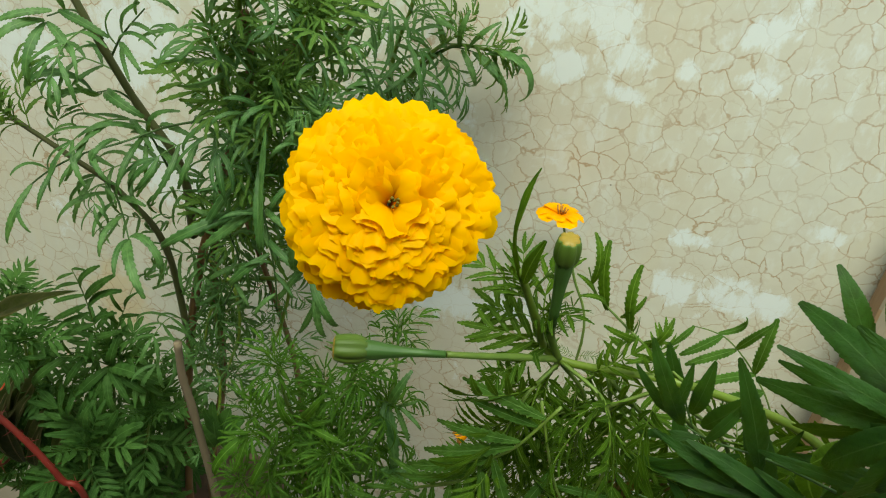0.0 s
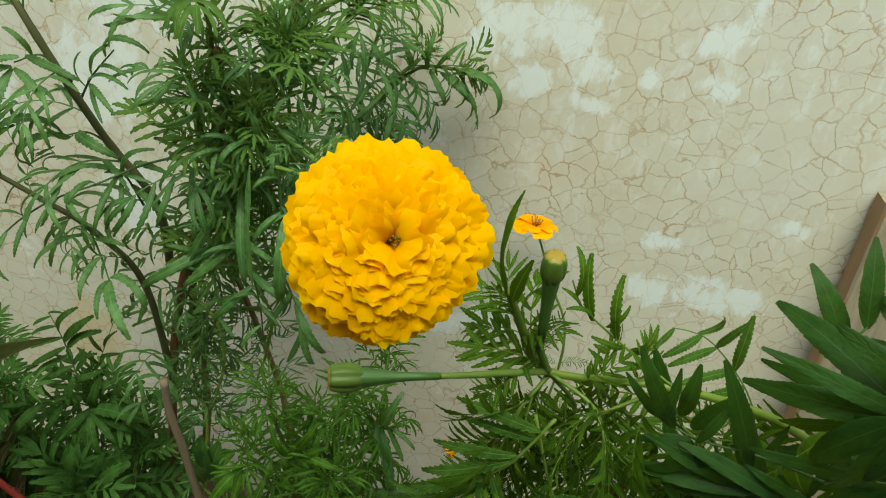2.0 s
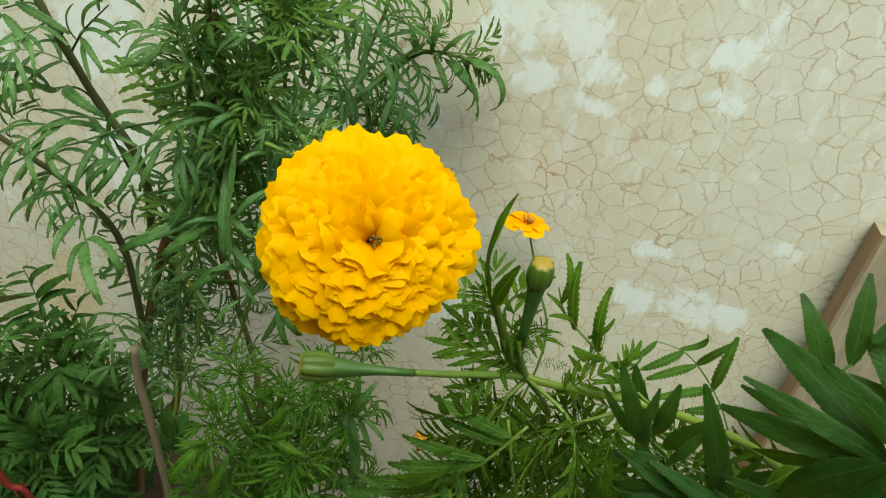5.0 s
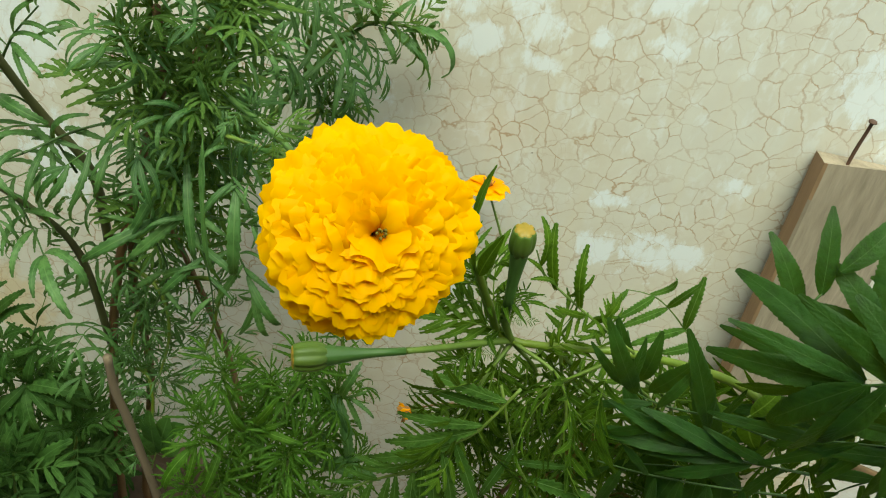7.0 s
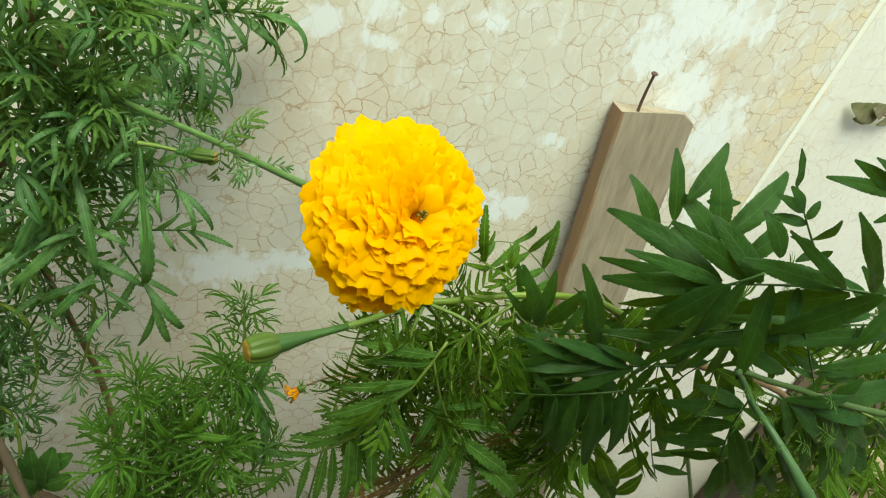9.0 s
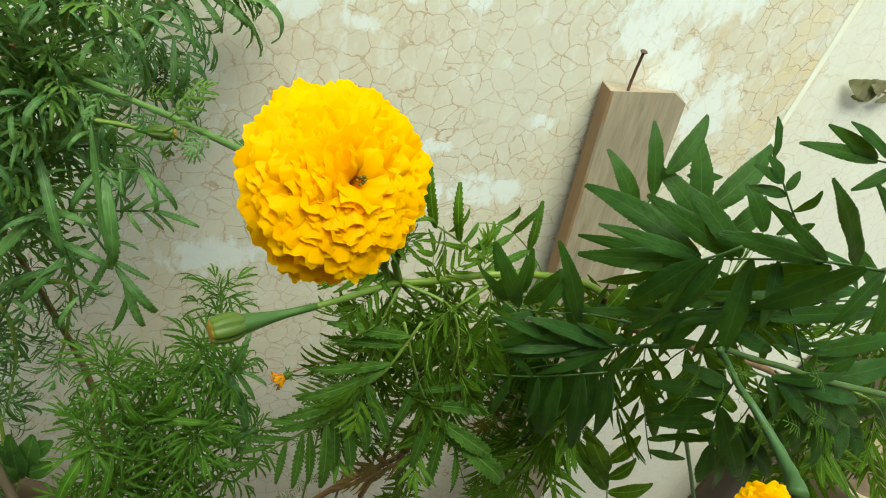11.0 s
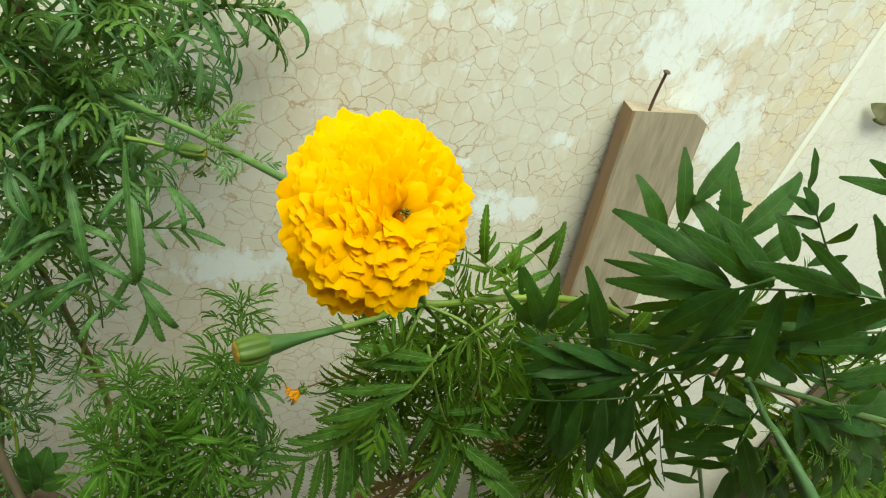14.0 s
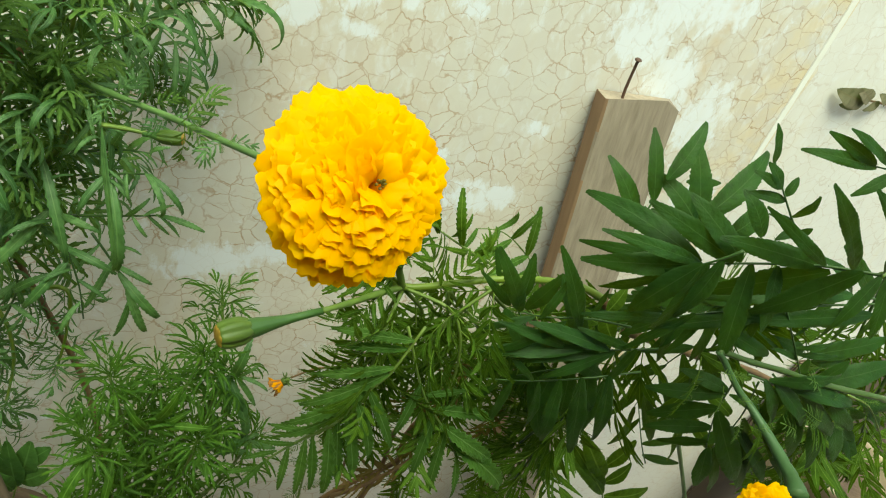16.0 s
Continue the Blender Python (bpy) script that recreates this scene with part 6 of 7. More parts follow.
spray(broad, [(0.596, 0.497, 0.290), (0.565, 0.500, 0.338), (0.502, 0.500, 0.444), (0.458, 0.500, 0.518)], [
    ((0.482, 0.500, 0.480), (0.485, 0.510, 0.430), 0.0075), ((0.497, 0.500, 0.454), (0.482, 0.510, 0.399), 0.0085), ((0.528, 0.500, 0.400), (0.515, 0.510, 0.329), 0.0098),
    ((0.514, 0.500, 0.425), (0.519, 0.490, 0.465), 0.0080), ((0.545, 0.500, 0.373), (0.578, 0.490, 0.433), 0.0117), ((0.469, 0.500, 0.502), (0.476, 0.490, 0.529), 0.0074),
    ((0.565, 0.500, 0.338), (0.626, 0.490, 0.358), 0.0104), ((0.582, 0.500, 0.308), (0.654, 0.490, 0.291), 0.0116)], LEAF_BROAD, 0.0011, "lance", FAN)
spray(broad, [(0.503, 0.440, 0.259), (0.455, 0.440, 0.364), (0.438, 0.440, 0.410)], [
    ((0.444, 0.440, 0.388), (0.480, 0.450, 0.426), 0.0198), ((0.455, 0.440, 0.361), (0.385, 0.450, 0.456), 0.0235), ((0.467, 0.440, 0.336), (0.383, 0.450, 0.431), 0.0225),
    ((0.462, 0.440, 0.350), (0.500, 0.450, 0.374), 0.0190), ((0.474, 0.440, 0.321), (0.361, 0.460, 0.431), 0.0212), ((0.480, 0.440, 0.313), (0.550, 0.440, 0.321), 0.0197)], LEAF_MID, 0.0011, "lance", FAN)
spray(broad, [(0.392, 0.340, 0.681), (0.407, 0.345, 0.633), (0.433, 0.350, 0.578), (0.464, 0.355, 0.527)], [
    ((0.398, 0.343, 0.657), (0.343, 0.380, 0.627), 0.0148), ((0.407, 0.345, 0.633), (0.369, 0.380, 0.583), 0.0164), ((0.428, 0.350, 0.593), (0.377, 0.380, 0.562), 0.0136),
    ((0.439, 0.350, 0.568), (0.409, 0.380, 0.534), 0.0102), ((0.449, 0.352, 0.552), (0.458, 0.340, 0.498), 0.0221), ((0.409, 0.345, 0.628), (0.493, 0.330, 0.519), 0.0224),
    ((0.399, 0.342, 0.662), (0.358, 0.370, 0.664), 0.0125)], LEAF_BROAD, 0.0011, "lance", FAN)
spray(broad, [(0.400, 0.320, 0.712), (0.461, 0.325, 0.671), (0.511, 0.330, 0.647), (0.547, 0.330, 0.640)], [
    ((0.545, 0.330, 0.638), (0.586, 0.310, 0.569), 0.0223), ((0.513, 0.330, 0.647), (0.550, 0.310, 0.562), 0.0216), ((0.462, 0.325, 0.669), (0.503, 0.310, 0.589), 0.0178),
    ((0.496, 0.330, 0.653), (0.468, 0.320, 0.616), 0.0149), ((0.429, 0.322, 0.693), (0.416, 0.310, 0.654), 0.0146)], LEAF_BROAD, 0.001, "lance", FAN)
stem(broad, [(0.629, 0.560, 0.381), (0.743, 0.570, 0.226), (0.897, 0.580, 0.005), (1.05, 0.59, -0.22), (1.24, 0.60, FLOOR_Z)], 0.0035, 0.0040, STEM_PALE, sides=10)
spray(broad, [(0.476, 0.370, 0.637), (0.508, 0.380, 0.573), (0.519, 0.385, 0.530), (0.523, 0.390, 0.490)], [
    ((0.515, 0.380, 0.561), (0.603, 0.380, 0.436), 0.0161), ((0.514, 0.380, 0.545), (0.626, 0.370, 0.431), 0.0174), ((0.509, 0.380, 0.536), (0.612, 0.380, 0.404), 0.0206),
    ((0.524, 0.390, 0.490), (0.582, 0.390, 0.384), 0.0243), ((0.509, 0.375, 0.579), (0.679, 0.375, 0.409), 0.0153), ((0.499, 0.375, 0.598), (0.623, 0.375, 0.468), 0.0130),
    ((0.519, 0.385, 0.534), (0.480, 0.385, 0.507), 0.0133)], LEAF_BROAD, 0.0011, "lance", FAN)
spray(broad, [(0.527, 0.360, 0.649), (0.587, 0.365, 0.610), (0.654, 0.370, 0.556)], [
    ((0.572, 0.365, 0.619), (0.695, 0.365, 0.448), 0.0230), ((0.601, 0.367, 0.599), (0.707, 0.367, 0.467), 0.0217), ((0.656, 0.370, 0.556), (0.763, 0.370, 0.452), 0.0221),
    ((0.557, 0.365, 0.623), (0.596, 0.365, 0.529), 0.0155), ((0.532, 0.360, 0.642), (0.523, 0.360, 0.590), 0.0124), ((0.615, 0.367, 0.587), (0.699, 0.367, 0.563), 0.0149)], LEAF_BROAD, 0.0011, "lance", FAN)
spray(broad, [(0.505, 0.350, 0.665), (0.604, 0.355, 0.625), (0.747, 0.360, 0.568)], [
    ((0.519, 0.350, 0.655), (0.622, 0.350, 0.683), 0.0223), ((0.618, 0.355, 0.620), (0.707, 0.355, 0.600), 0.0162), ((0.523, 0.350, 0.658), (0.545, 0.350, 0.689), 0.0146),
    ((0.641, 0.357, 0.609), (0.723, 0.357, 0.549), 0.0156)], LEAF_BROAD, 0.0012, "lance", FAN)
spray(broad, [(0.479, 0.400, 0.734), (0.536, 0.400, 0.676), (0.582, 0.400, 0.629)], [
    ((0.569, 0.400, 0.641), (0.679, 0.400, 0.664), 0.0211), ((0.558, 0.400, 0.647), (0.491, 0.400, 0.674), 0.0139), ((0.526, 0.400, 0.654), (0.415, 0.400, 0.686), 0.0162),
    ((0.584, 0.400, 0.629), (0.637, 0.400, 0.635), 0.0143), ((0.521, 0.400, 0.689), (0.554, 0.400, 0.712), 0.0131), ((0.577, 0.400, 0.633), (0.577, 0.400, 0.581), 0.0157)], LEAF_BROAD, 0.0011, "lance", FAN)
spray(broad, [(0.406, 0.400, 0.671), (0.427, 0.405, 0.613), (0.460, 0.410, 0.537)], [
    ((0.412, 0.400, 0.650), (0.530, 0.410, 0.590), 0.0135), ((0.417, 0.400, 0.633), (0.407, 0.410, 0.581), 0.0124), ((0.427, 0.405, 0.611), (0.541, 0.410, 0.524), 0.0141),
    ((0.440, 0.405, 0.580), (0.421, 0.410, 0.529), 0.0132), ((0.458, 0.410, 0.545), (0.566, 0.410, 0.447), 0.0151), ((0.460, 0.410, 0.539), (0.497, 0.410, 0.438), 0.0138)], LEAF_MID, 0.0011, "lance", FAN)
EB = [[(0.650, 0.400, 0.586), (0.636, 0.390, 0.526), (0.755, 0.400, 0.356)],
      [(0.397, 0.460, 0.655), (0.342, 0.460, 0.613), (0.281, 0.470, 0.578)],
      [(0.379, 0.450, 0.597), (0.343, 0.450, 0.523), (0.314, 0.460, 0.427)], [(0.373, 0.440, 0.676), (0.435, 0.440, 0.675), (0.505, 0.440, 0.691)],
      [(0.338, 0.440, 0.556), (0.327, 0.440, 0.465), (0.325, 0.450, 0.344)]]
EB += [
      [(0.691, 0.460, 0.724), (0.702, 0.450, 0.663), (0.735, 0.450, 0.583)], [(0.724, 0.400, 0.641), (0.745, 0.390, 0.549), (0.835, 0.390, 0.402)],
      [(0.889, 0.460, 0.442), (0.867, 0.460, 0.362), (0.827, 0.470, 0.276)]]
for pts in EB:
    stem(broad, pts, 0.0022, 0.0013, STEM_BLUE)
    foliage(broad, pts, "broad", LEAF_MID, 0.12, 0.026, start=0.0, droop=0.2, tip_tuft=5)
SHOOTS = [[(0.461, 0.330, 0.676), (0.495, 0.330, 0.637), (0.537, 0.330, 0.587)],
          [(0.531, 0.330, 0.659), (0.547, 0.325, 0.634), (0.548, 0.320, 0.612), (0.531, 0.320, 0.595), (0.510, 0.320, 0.593)],
          [(0.548, 0.330, 0.660), (0.596, 0.330, 0.639), (0.641, 0.330, 0.605), (0.690, 0.330, 0.561), (0.709, 0.330, 0.528)]]
for pts in SHOOTS:
    stem(broad, pts, 0.0012, 0.0005, STEM_YELLOW, sides=6)
    path = spline(pts)
    for k in range(3, len(path) - 1, 3):
        out = Vector((0.012 if k % 2 else -0.010, -0.006, 0.006 if k % 2 else -0.010))
        leaf(broad, "feather", path[k], Vector(path[k]) + out + (Vector(path[k + 1]) - Vector(path[k - 1])) * 1.0, LEAF_YOUNG)
for b, tp in (((0.451, 0.305, 0.701), (0.409, 0.300, 0.733)), ((0.469, 0.300, 0.682), (0.467, 0.300, 0.706)), ((0.480, 0.300, 0.664), (0.430, 0.295, 0.693)), ((0.476, 0.300, 0.652), (0.503, 0.295, 0.622)), ((0.463, 0.300, 0.642), (0.416, 0.295, 0.678)),
              ((0.303, 0.300, 0.743), (0.326, 0.290, 0.747)), ((0.304, 0.290, 0.739), (0.310, 0.285, 0.706)), ((0.312, 0.280, 0.731), (0.330, 0.275, 0.741)), ((0.315, 0.270, 0.728), (0.322, 0.265, 0.697)), ((0.321, 0.260, 0.720), (0.335, 0.255, 0.734))):
    leaf(broad, "feather", b, tp, LEAF_YOUNG)
leaf(broad, "feather", (0.317, 0.330, 0.727), (0.330, 0.330, 0.649), LEAF_MID)
leaf(broad, "feather", (0.385, 0.320, 0.698), (0.463, 0.320, 0.592), LEAF_MID)
leaf(broad, "feather", (0.442, 0.310, 0.682), (0.553, 0.310, 0.595), LEAF_MID)

# ---- low marigold ----
low = plant_at("marigold_plant", (-0.37, 0.56, 0.02), "low spreading marigold with fern-like leaves", "marigold plants")
G0 = [(-0.37, 0.56, 0.0), (-0.430, 0.580, 0.062), (-0.397, 0.570, 0.276), (-0.385, 0.560, 0.384)]
GS = [G0, [(-0.439, 0.580, -0.005), (-0.358, 0.550, 0.196), (-0.325, 0.540, 0.321)], [(-0.439, 0.580, -0.005), (-0.470, 0.550, 0.115), (-0.468, 0.540, 0.234)],
      [(-0.439, 0.580, -0.005), (-0.508, 0.520, 0.084), (-0.510, 0.500, 0.168)]]
for pts in GS:
    stem(low, pts, 0.003, 0.0014)
    foliage(low, pts, "fern", LEAF_FERN, 0.12, 0.030, tip_tuft=7, droop=0.25)
GB = [[(-0.434, 0.580, 0.029), (-0.528, 0.600, 0.075), (-0.571, 0.600, 0.139)], [(-0.439, 0.580, -0.005), (-0.598, 0.560, 0.008), (-0.648, 0.560, 0.073)],
      [(-0.451, 0.600, -0.010), (-0.377, 0.620, 0.146), (-0.359, 0.620, 0.257)], [(-0.439, 0.580, -0.005), (-0.392, 0.500, 0.200), (-0.370, 0.480, 0.311)]]
for pts in GB:
    stem(low, pts, 0.003, 0.0014)
    foliage(low, pts, "fern", LEAF_FERN, 0.13, 0.026, tip_tuft=7, droop=0.25)
for pts in ([(-0.44, 0.57, 0.0), (-0.455, 0.53, 0.25), (-0.462, 0.52, 0.36), (-0.450, 0.51, 0.43)], [(-0.44, 0.58, 0.0), (-0.50, 0.55, 0.28), (-0.505, 0.55, 0.40), (-0.49, 0.55, 0.46)]):
    stem(low, pts, 0.0028, 0.0013)
    foliage(low, pts, "fern", LEAF_FERN, 0.10, 0.028, start=0.45, tip_tuft=6, droop=0.25)
frond(low, [(-0.391, 0.560, 0.368), (-0.397, 0.555, 0.460), (-0.399, 0.550, 0.499), (-0.402, 0.545, 0.529)], [((-0.401, 0.545, 0.524), (-0.419, 0.540, 0.510)), ((-0.401, 0.550, 0.505), (-0.424, 0.540, 0.493)), ((-0.397, 0.550, 0.489), (-0.429, 0.540, 0.473)), ((-0.396, 0.550, 0.475), (-0.433, 0.540, 0.446)), ((-0.398, 0.555, 0.457), (-0.434, 0.540, 0.425)), ((-0.395, 0.555, 0.440), (-0.430, 0.540, 0.409)), ((-0.399, 0.550, 0.499), (-0.371, 0.550, 0.541)), ((-0.396, 0.550, 0.484), (-0.355, 0.550, 0.534)), ((-0.398, 0.555, 0.465), (-0.349, 0.550, 0.513)), ((-0.395, 0.555, 0.446), (-0.359, 0.550, 0.476)), ((-0.393, 0.555, 0.423), (-0.356, 0.550, 0.450)), ((-0.402, 0.545, 0.529), (-0.384, 0.545, 0.533))], LEAF_FERN, "blade", 1.2, r=0.0009)
frond(low, [(-0.399, 0.570, 0.354), (-0.378, 0.575, 0.427), (-0.355, 0.580, 0.495)], [((-0.374, 0.575, 0.440), (-0.346, 0.575, 0.455)), ((-0.367, 0.576, 0.458), (-0.351, 0.580, 0.485)), ((-0.381, 0.574, 0.418), (-0.346, 0.570, 0.423)), ((-0.370, 0.575, 0.451), (-0.387, 0.580, 0.476)), ((-0.378, 0.575, 0.427), (-0.401, 0.575, 0.449)), ((-0.355, 0.580, 0.495), (-0.339, 0.580, 0.517))], LEAF_FERN, "blade", 1.1, r=0.0009)
frond(low, [(-0.393, 0.560, 0.368), (-0.343, 0.550, 0.411), (-0.301, 0.540, 0.431)], [((-0.379, 0.560, 0.377), (-0.361, 0.550, 0.441)), ((-0.361, 0.555, 0.394), (-0.341, 0.550, 0.441)), ((-0.344, 0.550, 0.410), (-0.320, 0.545, 0.456)), ((-0.324, 0.545, 0.422), (-0.302, 0.540, 0.460)), ((-0.359, 0.555, 0.395), (-0.337, 0.540, 0.387)), ((-0.336, 0.550, 0.412), (-0.309, 0.540, 0.407)), ((-0.301, 0.540, 0.431), (-0.280, 0.540, 0.456))], LEAF_FERN, "blade", 1.2, r=0.0009)
frond(low, [(-0.383, 0.550, 0.382), (-0.395, 0.530, 0.410), (-0.419, 0.510, 0.421)], [((-0.394, 0.545, 0.389), (-0.386, 0.540, 0.441)), ((-0.403, 0.530, 0.407), (-0.410, 0.520, 0.444)), ((-0.395, 0.530, 0.410), (-0.411, 0.510, 0.372)), ((-0.409, 0.520, 0.416), (-0.439, 0.500, 0.373)), ((-0.419, 0.510, 0.421), (-0.451, 0.500, 0.413)), ((-0.412, 0.515, 0.419), (-0.440, 0.510, 0.435))], LEAF_FERN, "blade", 1.2, r=0.0009)
frond(low, [(-0.375, 0.545, 0.390), (-0.376, 0.540, 0.380), (-0.375, 0.535, 0.376)], [((-0.376, 0.545, 0.385), (-0.408, 0.520, 0.340)), ((-0.377, 0.545, 0.384), (-0.393, 0.520, 0.324)), ((-0.378, 0.545, 0.381), (-0.374, 0.520, 0.325)), ((-0.378, 0.545, 0.381), (-0.356, 0.520, 0.337)), ((-0.377, 0.545, 0.384), (-0.336, 0.520, 0.366)), ((-0.376, 0.545, 0.385), (-0.321, 0.530, 0.378)), ((-0.376, 0.545, 0.386), (-0.299, 0.530, 0.404))], LEAF_FERN, "blade", 1.3, r=0.0009)
frond(low, [(-0.343, 0.520, 0.219), (-0.365, 0.500, 0.310), (-0.388, 0.490, 0.349)], [((-0.381, 0.490, 0.347), (-0.418, 0.480, 0.361)), ((-0.376, 0.495, 0.332), (-0.416, 0.480, 0.333)), ((-0.369, 0.498, 0.320), (-0.419, 0.480, 0.284)), ((-0.385, 0.490, 0.348), (-0.382, 0.490, 0.389)), ((-0.373, 0.495, 0.330), (-0.358, 0.490, 0.395)), ((-0.358, 0.500, 0.304), (-0.395, 0.480, 0.274)), ((-0.361, 0.500, 0.308), (-0.338, 0.500, 0.375)), ((-0.358, 0.510, 0.270), (-0.308, 0.500, 0.365)), ((-0.388, 0.490, 0.349), (-0.395, 0.480, 0.388))], LEAF_FERN, "blade", 1.3, r=0.0009)
frond(low, [(-0.434, 0.550, 0.253), (-0.459, 0.540, 0.335), (-0.482, 0.530, 0.400), (-0.513, 0.530, 0.418)], [((-0.465, 0.540, 0.344), (-0.462, 0.535, 0.411)), ((-0.471, 0.535, 0.368), (-0.483, 0.530, 0.428)), ((-0.456, 0.540, 0.331), (-0.431, 0.540, 0.405)), ((-0.470, 0.540, 0.352), (-0.465, 0.520, 0.313)), ((-0.476, 0.535, 0.376), (-0.499, 0.520, 0.328)), ((-0.482, 0.530, 0.400), (-0.523, 0.520, 0.367)), ((-0.454, 0.540, 0.324), (-0.481, 0.520, 0.273)), ((-0.448, 0.540, 0.315), (-0.436, 0.520, 0.267)), ((-0.482, 0.530, 0.400), (-0.505, 0.530, 0.435))], LEAF_FERN, "blade", 1.3, r=0.0009)
frond(low, [(-0.426, 0.550, 0.206), (-0.466, 0.530, 0.266), (-0.504, 0.510, 0.311)], [((-0.456, 0.535, 0.254), (-0.445, 0.530, 0.336)), ((-0.474, 0.530, 0.268), (-0.468, 0.520, 0.350)), ((-0.485, 0.520, 0.290), (-0.491, 0.510, 0.363)), ((-0.466, 0.530, 0.266), (-0.479, 0.510, 0.215)), ((-0.478, 0.520, 0.288), (-0.507, 0.500, 0.236)), ((-0.494, 0.515, 0.302), (-0.526, 0.500, 0.282)), ((-0.504, 0.510, 0.311), (-0.513, 0.500, 0.346)), ((-0.446, 0.540, 0.239), (-0.431, 0.520, 0.208))], LEAF_FERN, "blade", 1.3, r=0.0009)
spray(low, [(-0.229, 0.500, 0.315), (-0.219, 0.500, 0.365), (-0.210, 0.500, 0.403)], [
    ((-0.219, 0.500, 0.367), (-0.222, 0.500, 0.442), 0.0201), ((-0.214, 0.500, 0.385), (-0.202, 0.500, 0.439), 0.0224), ((-0.209, 0.500, 0.405), (-0.186, 0.500, 0.427), 0.0168),
    ((-0.222, 0.500, 0.361), (-0.241, 0.500, 0.398), 0.0203), ((-0.212, 0.500, 0.394), (-0.232, 0.500, 0.425), 0.0170), ((-0.216, 0.500, 0.375), (-0.187, 0.490, 0.406), 0.0200)], LEAF_FERN, 0.0011, "lance", (-0.25, -0.8, 0.55))

# ---- dry stick ----
stick = new("dry_stick")
stick.matrix_basis = Matrix.Translation((-0.185, 0.50, 0.0))
tagged(stick, "grey dry stick pushed into the pot as a stake", "stick")
stem(stick, [(-0.185, 0.50, 0.0), (-0.215, 0.485, 0.299), (-0.237, 0.485, 0.439), (-0.246, 0.485, 0.485), (-0.249, 0.485, 0.537)], 0.0045, 0.0036, STICK, "shaft")


# ---- orange cosmos ----
cosmos = plant_at("cosmos_plant", (0.17, 0.72, FLOOR_Z), "thin-stemmed cosmos with one orange flower by the wall")
K0 = [(0.17, 0.72, FLOOR_Z), (0.16, 0.72, 0.2), (0.159, 0.720, 0.470), (0.122, 0.730, 0.561), (0.090, 0.740, 0.623)]
stem(cosmos, K0, 0.0022, 0.0012, label="thin reddish green stem")
KC, KW = Vector((0.085, 0.741, 0.632)), Vector((-0.05, 0.12, 1.0))
KM = frame_to(KW)
khead = lathe("flower_head", cosmos, KC, KW, [(-0.010, 0.0015), (-0.006, 0.0035), (-0.001, 0.0045), (0.0, 0.003)], CALYX, 8, 0.1, "flat orange cosmos flower")
for k in range(9):
    inner = k % 2
    a = 2 * math.pi * k / 9 + 0.2
    x = Vector((math.cos(a), math.sin(a), 0.12 + 0.22 * inner)).normalized()
    y = Vector((-math.sin(a), math.cos(a), 0))
    ob = new("petal", petal_mesh(k % 5, PETAL_ORANGE, 0.50, 0.5))
    ln = 0.027 - 0.004 * inner
    ob.matrix_basis = Matrix.Translation(KC) @ KM.to_4x4() @ Matrix((x, y, x.cross(y))).transposed().to_4x4() @ Matrix.Diagonal((ln, ln * 0.95, ln * 0.7, 1))
    ob.parent = khead
for k in range(12):
    a, r = k * 2.4, 0.005 * math.sqrt((k + 0.5) / 12)
    p = KC + KM @ Vector((r * math.cos(a), r * math.sin(a), 0.002))
    q = KC + KM @ Vector((r * 1.6 * math.cos(a), r * 1.6 * math.sin(a), 0.009))
    v, f = tube_data([p, p.lerp(q, 0.6), q], [0.0007, 0.0006, 0.0010], 6)
    mesh_object("stamen", v, f, WITHERED, khead)
foliage(cosmos, K0[:3], "feather", LEAF_MID, 0.08, 0.05, start=0.4, droop=0.2)

# ---- withered flower ----
spent = plant_at("withered_flower_stalk", (0.16, 0.60, FLOOR_Z), "spent orange flower drooping on a thin bent stalk")
W0 = [(0.16, 0.60, FLOOR_Z), (0.17, 0.60, 0.2), (0.149, 0.600, 0.392), (0.123, 0.600, 0.408), (0.092, 0.595, 0.418), (0.060, 0.590, 0.408)]
stem(spent, W0, 0.0020, 0.0010, STEM_BROWN)
WC, WW = Vector((0.057, 0.590, 0.405)), Vector((-0.75, -0.1, -0.5))
wcup = lathe("calyx", spent, WC, WW, [(-0.003, 0.0010), (0.0, 0.0040), (0.004, 0.0052), (0.007, 0.0046)], CALYX, 8, 0.15)
WM = frame_to(WW)
for k in range(12):
    a = k * 2.4
    lean_out = RNG.uniform(0.10, 0.34)
    x = Vector((lean_out * math.cos(a), lean_out * math.sin(a), 1.0)).normalized()
    y = Vector((-math.sin(a), math.cos(a), 0))
    ob = new("petal", petal_mesh(k % 6, WITHERED if k % 3 else PETAL_ORANGE, 0.22))
    ln = RNG.uniform(0.013, 0.020)
    ob.matrix_basis = Matrix.Translation(WC + WM @ Vector((0.003 * math.cos(a), 0.003 * math.sin(a), 0.004))) @ WM.to_4x4() @ Matrix((x, y, x.cross(y))).transposed().to_4x4() @ Matrix.Diagonal((ln, ln * 1.25, ln * 0.8, 1))
    ob.parent = wcup
for k in range(9):
    a, o = k * 2.4, RNG.uniform(0.002, 0.010)
    p = WC + WM @ Vector((0.002 * math.cos(a), 0.002 * math.sin(a), 0.006))
    q = WC + WM @ Vector((o * math.cos(a), o * math.sin(a), RNG.uniform(0.018, 0.028)))
    mesh_object("dry_thread", *tube_data([p, p.lerp(q, 0.5) + Vector((0, 0, 0.001)), q], [0.0006, 0.0005, 0.0003], 5), STEM_BROWN, wcup)
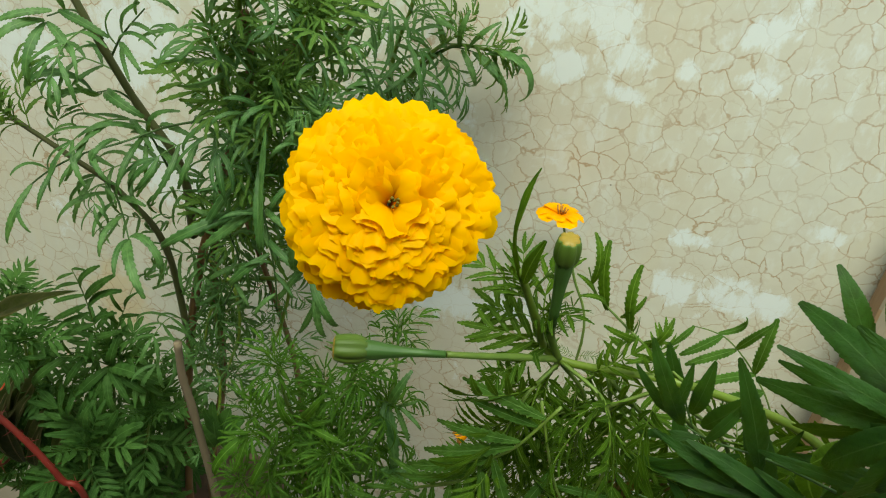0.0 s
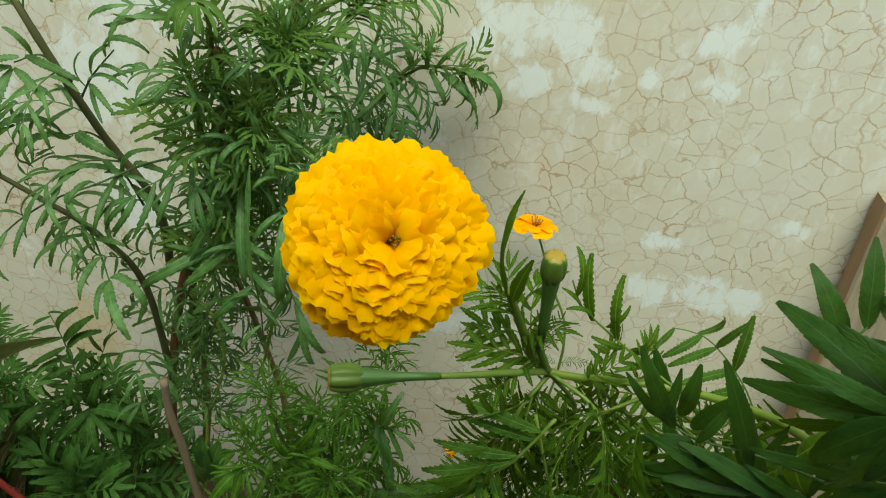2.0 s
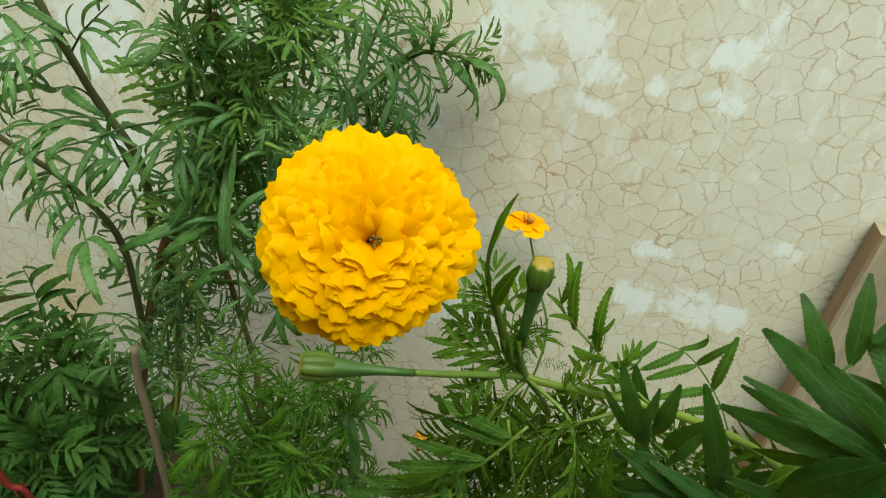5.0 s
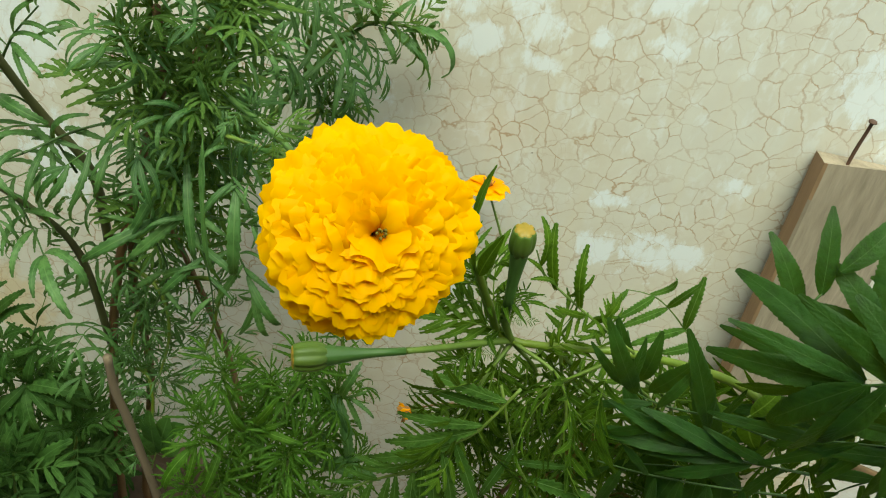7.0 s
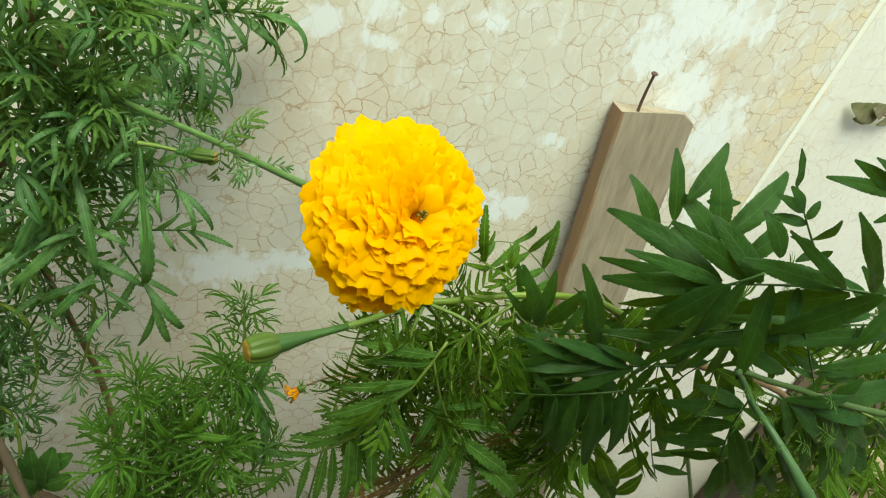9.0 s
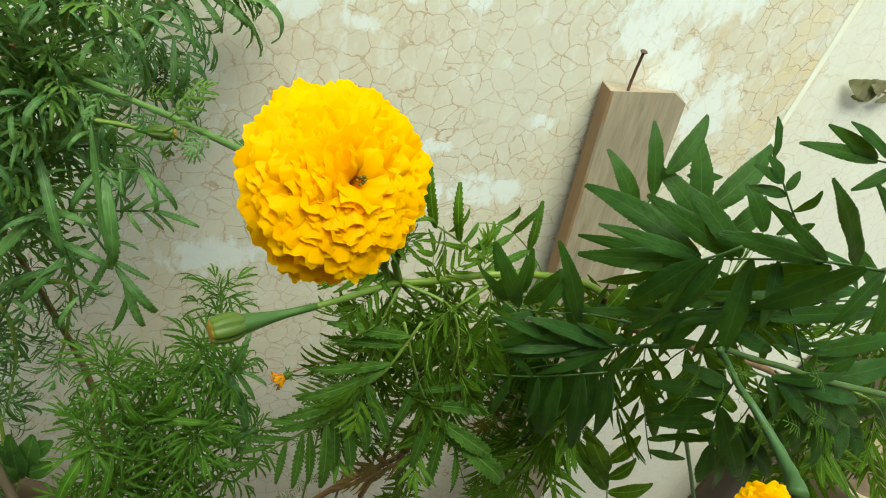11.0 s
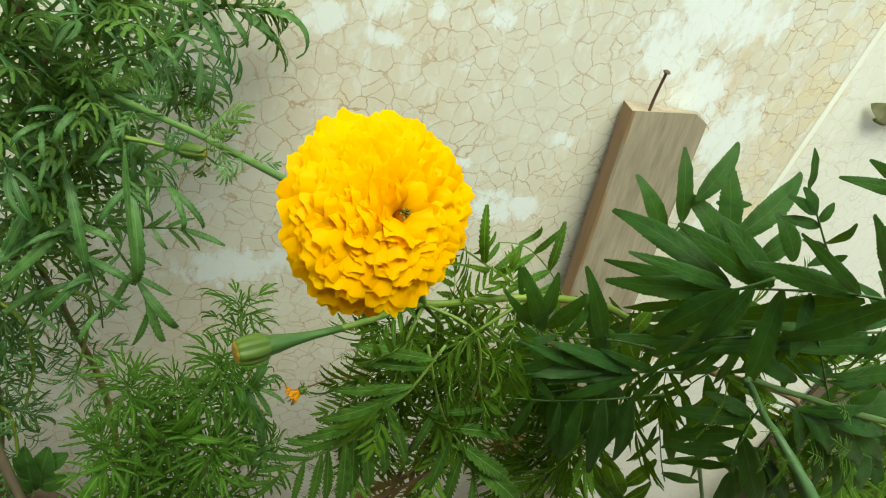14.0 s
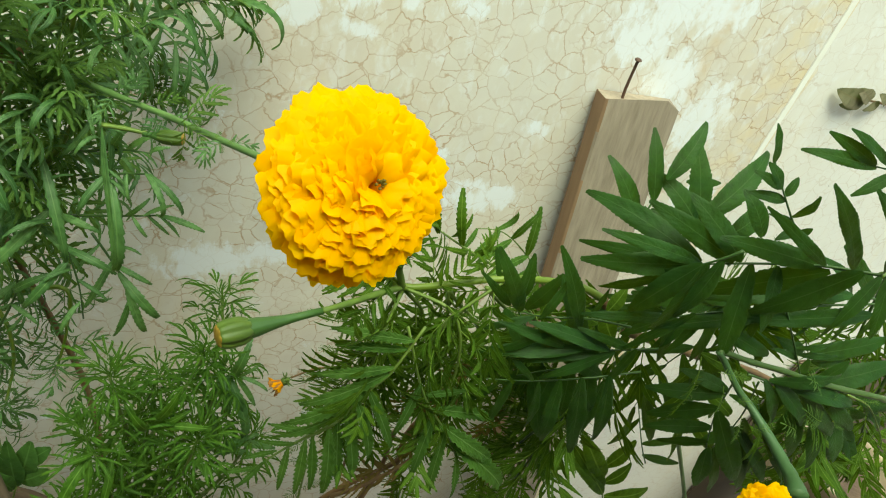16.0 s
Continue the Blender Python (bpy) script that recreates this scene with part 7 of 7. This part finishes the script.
for k in range(8):
    a = k * 0.785
    p = WC + WM @ Vector((0.004 * math.cos(a), 0.004 * math.sin(a), 0.002))
    q = WC + WM @ Vector((0.011 * math.cos(a), 0.011 * math.sin(a), 0.001 - 0.003 * (k % 3)))
    mesh_object("sepal", *tube_data([p, p.lerp(q, 0.5), q], [0.0009, 0.0008, 0.0002], 5), CALYX, wcup)

# ---- strap-leaved plant and red-stemmed plant at the wall's foot ----
strap = plant_at("strap_leaved_plant", (-0.56, 0.42, FLOOR_Z), "plant with long folded brownish green leaves")
stem(strap, [(-0.56, 0.42, FLOOR_Z), (-0.55, 0.42, 0.2), (-0.469, 0.420, 0.451), (-0.432, 0.420, 0.520)], 0.008, 0.005, STEM_BROWN)
leaf(strap, "keel", (-0.437, 0.420, 0.510), (-0.295, 0.420, 0.643), LEAF_WAX, up=(0.3, -0.2, 1.0), spread=0.36)
leaf(strap, "strap", (-0.449, 0.420, 0.501), (-0.434, 0.420, 0.658), LEAF_WAX)
red = plant_at("red_stemmed_plant", (-0.50, 0.50, FLOOR_Z), "spiny red-stemmed plant with small coral flowers")
X1 = [(-0.33, 0.45, FLOOR_Z), (-0.345, 0.440, 0.22), (-0.369, 0.430, 0.324), (-0.393, 0.430, 0.368), (-0.424, 0.430, 0.407), (-0.450, 0.430, 0.430)]
X2 = [(-0.50, 0.50, FLOOR_Z), (-0.549, 0.490, 0.109), (-0.505, 0.490, 0.210), (-0.469, 0.490, 0.286)]
stem(red, X1, 0.0042, 0.0034, STEM_RED)
stem(red, X2, 0.005, 0.0035, STEM_RED)
for pts in (X1, X2):
    path = spline(pts, 10)
    for i in range(8, len(path) - 1, 2):
        a = i * 2.4
        n = Vector((math.cos(a), math.sin(a) * 0.6, 0.4 * math.sin(a * 1.7))).normalized()
        v, f = tube_data([path[i] + n * 0.004, path[i] + n * 0.010, path[i] + n * 0.016], [0.0007, 0.0004, 0.0001], 5)
        mesh_object("thorn", v, f, STEM_RED, red)
for c in ((-0.476, 0.490, 0.370), (-0.476, 0.490, 0.346), (-0.497, 0.490, 0.349)):
    fh = lathe("flower_head", red, c, (0.3, -0.7, 0.6), [(-0.008, 0.0012), (-0.003, 0.002), (0.0, 0.0025)], CALYX)
    for k in range(4):
        a = k * math.pi / 2
        m = frame_to((0.3, -0.7, 0.6))
        x = Vector((math.cos(a), math.sin(a), 0.25)).normalized()
        y = Vector((-math.sin(a), math.cos(a), 0))
        ob = new("petal", petal_mesh(k, CORAL, 0.6, 0.3))
        ob.matrix_basis = Matrix.Translation(c) @ m.to_4x4() @ Matrix((x, y, x.cross(y))).transposed().to_4x4() @ Matrix.Diagonal((0.0065, 0.0065, 0.005, 1))
        ob.parent = fh
# dark brown leaves of both loops are added to stand in for deep corner shade
for b, tp in (((-0.495, 0.500, 0.238), (-0.486, 0.500, 0.402)), ((-0.506, 0.500, 0.257), (-0.440, 0.520, 0.389)), ((-0.480, 0.500, 0.233), (-0.443, 0.470, 0.405)), ((-0.522, 0.490, 0.190), (-0.511, 0.470, 0.326))):
    leaf(red, "strap", b, tp, LEAF_WAX, spread=0.9)
for x, y, x2, y2, d in ((30, 880, 70, 780, .48), (60, 890, 110, 800, .48), (0, 880, 20, 790, .48), (-20, 860, -30, 780, .48), (110, 900, 150, 830, .49), (10, 800, 45, 765, .49), (40, 900, 5, 800, .47), (-10, 820, 30, 740, .49), (20, 840, 55, 790, .48), (-30, 830, 10, 770, .48), (50, 860, 90, 830, .48), (0, 860, 40, 820, .47), (-40, 900, -10, 830, .47), (70, 900, 100, 850, .47)):
    leaf(red, "strap", (-0.475 + x * 0.00049, d, 0.70 - y * 0.00049), (-0.475 + x2 * 0.00049, d + 0.01, 0.75 - y2 * 0.00049), LEAF_WAX, spread=0.85)

# ---- pots ----
def pot(x, y, top, r, h, material, label, soil=True):
    ob = new("flower_pot")
    ob.matrix_basis = Matrix.Translation((x, y, top - h))
    tagged(ob, label, "flower pot", "flower pots")
    rim = 0.028
    prof = [(0.0, r * 0.66), (h * 0.5, r * 0.82), (h - rim - 0.002, r * 0.94), (h - rim, r * 1.0), (h - 0.004, r * 1.03), (h, r * 1.02), (h + 0.001, r * 0.96), (h - 0.006, r * 0.90), (h - 0.05, r * 0.86), (h - 0.055, 0.01)]
    b = lathe("body", None, (0, 0, 0), (0, 0, 1), prof, material)
    b.parent = ob
    if soil:
        bm = bmesh.new()
        bmesh.ops.create_circle(bm, cap_ends=True, radius=r * 0.88, segments=32)
        bmesh.ops.subdivide_edges(bm, edges=bm.edges[:], cuts=1)
        for v in bm.verts:
            v.co.z = h - 0.032 + 0.004 * noise.noise(v.co * 40)
        sp = part("soil", bm, SOIL, None)
        sp.parent = ob
    return ob


pot(-0.32, 0.58, 0.01, 0.16, 0.51, POT_RED, "old dark clay flower pot with soil")
pot(-0.07, 0.50, -0.03, 0.12, 0.47, CLAY, "plain clay flower pot with soil")
pot(1.385, 0.625, 0.005, 0.125, 0.505, CLAY_PALE, "weathered pale cement flower pot with soil")

# ---- withered leaf that hangs by the wall ----
hang = plant_at("withered_leaf", (1.01, 0.807, 0.774), "curled grey-green withered leaf stuck to the wall")
stem(hang, [(1.03, 0.808, 0.772), (0.98, 0.804, 0.774), (0.935, 0.801, 0.778)], 0.002, 0.0015, STEM_BROWN)
for b, tp in (((0.945, 0.801, 0.778), (0.872, 0.803, 0.786)), ((0.935, 0.800, 0.777), (0.895, 0.802, 0.762)), ((0.950, 0.800, 0.775), (0.905, 0.797, 0.794)), ((0.975, 0.800, 0.775), (0.945, 0.797, 0.760)), ((0.99, 0.802, 0.774), (0.955, 0.796, 0.792))):
    leaf(hang, "strap", b, tp, LEAF_DRY, up=(0, -1, 0.2), spread=2.2)
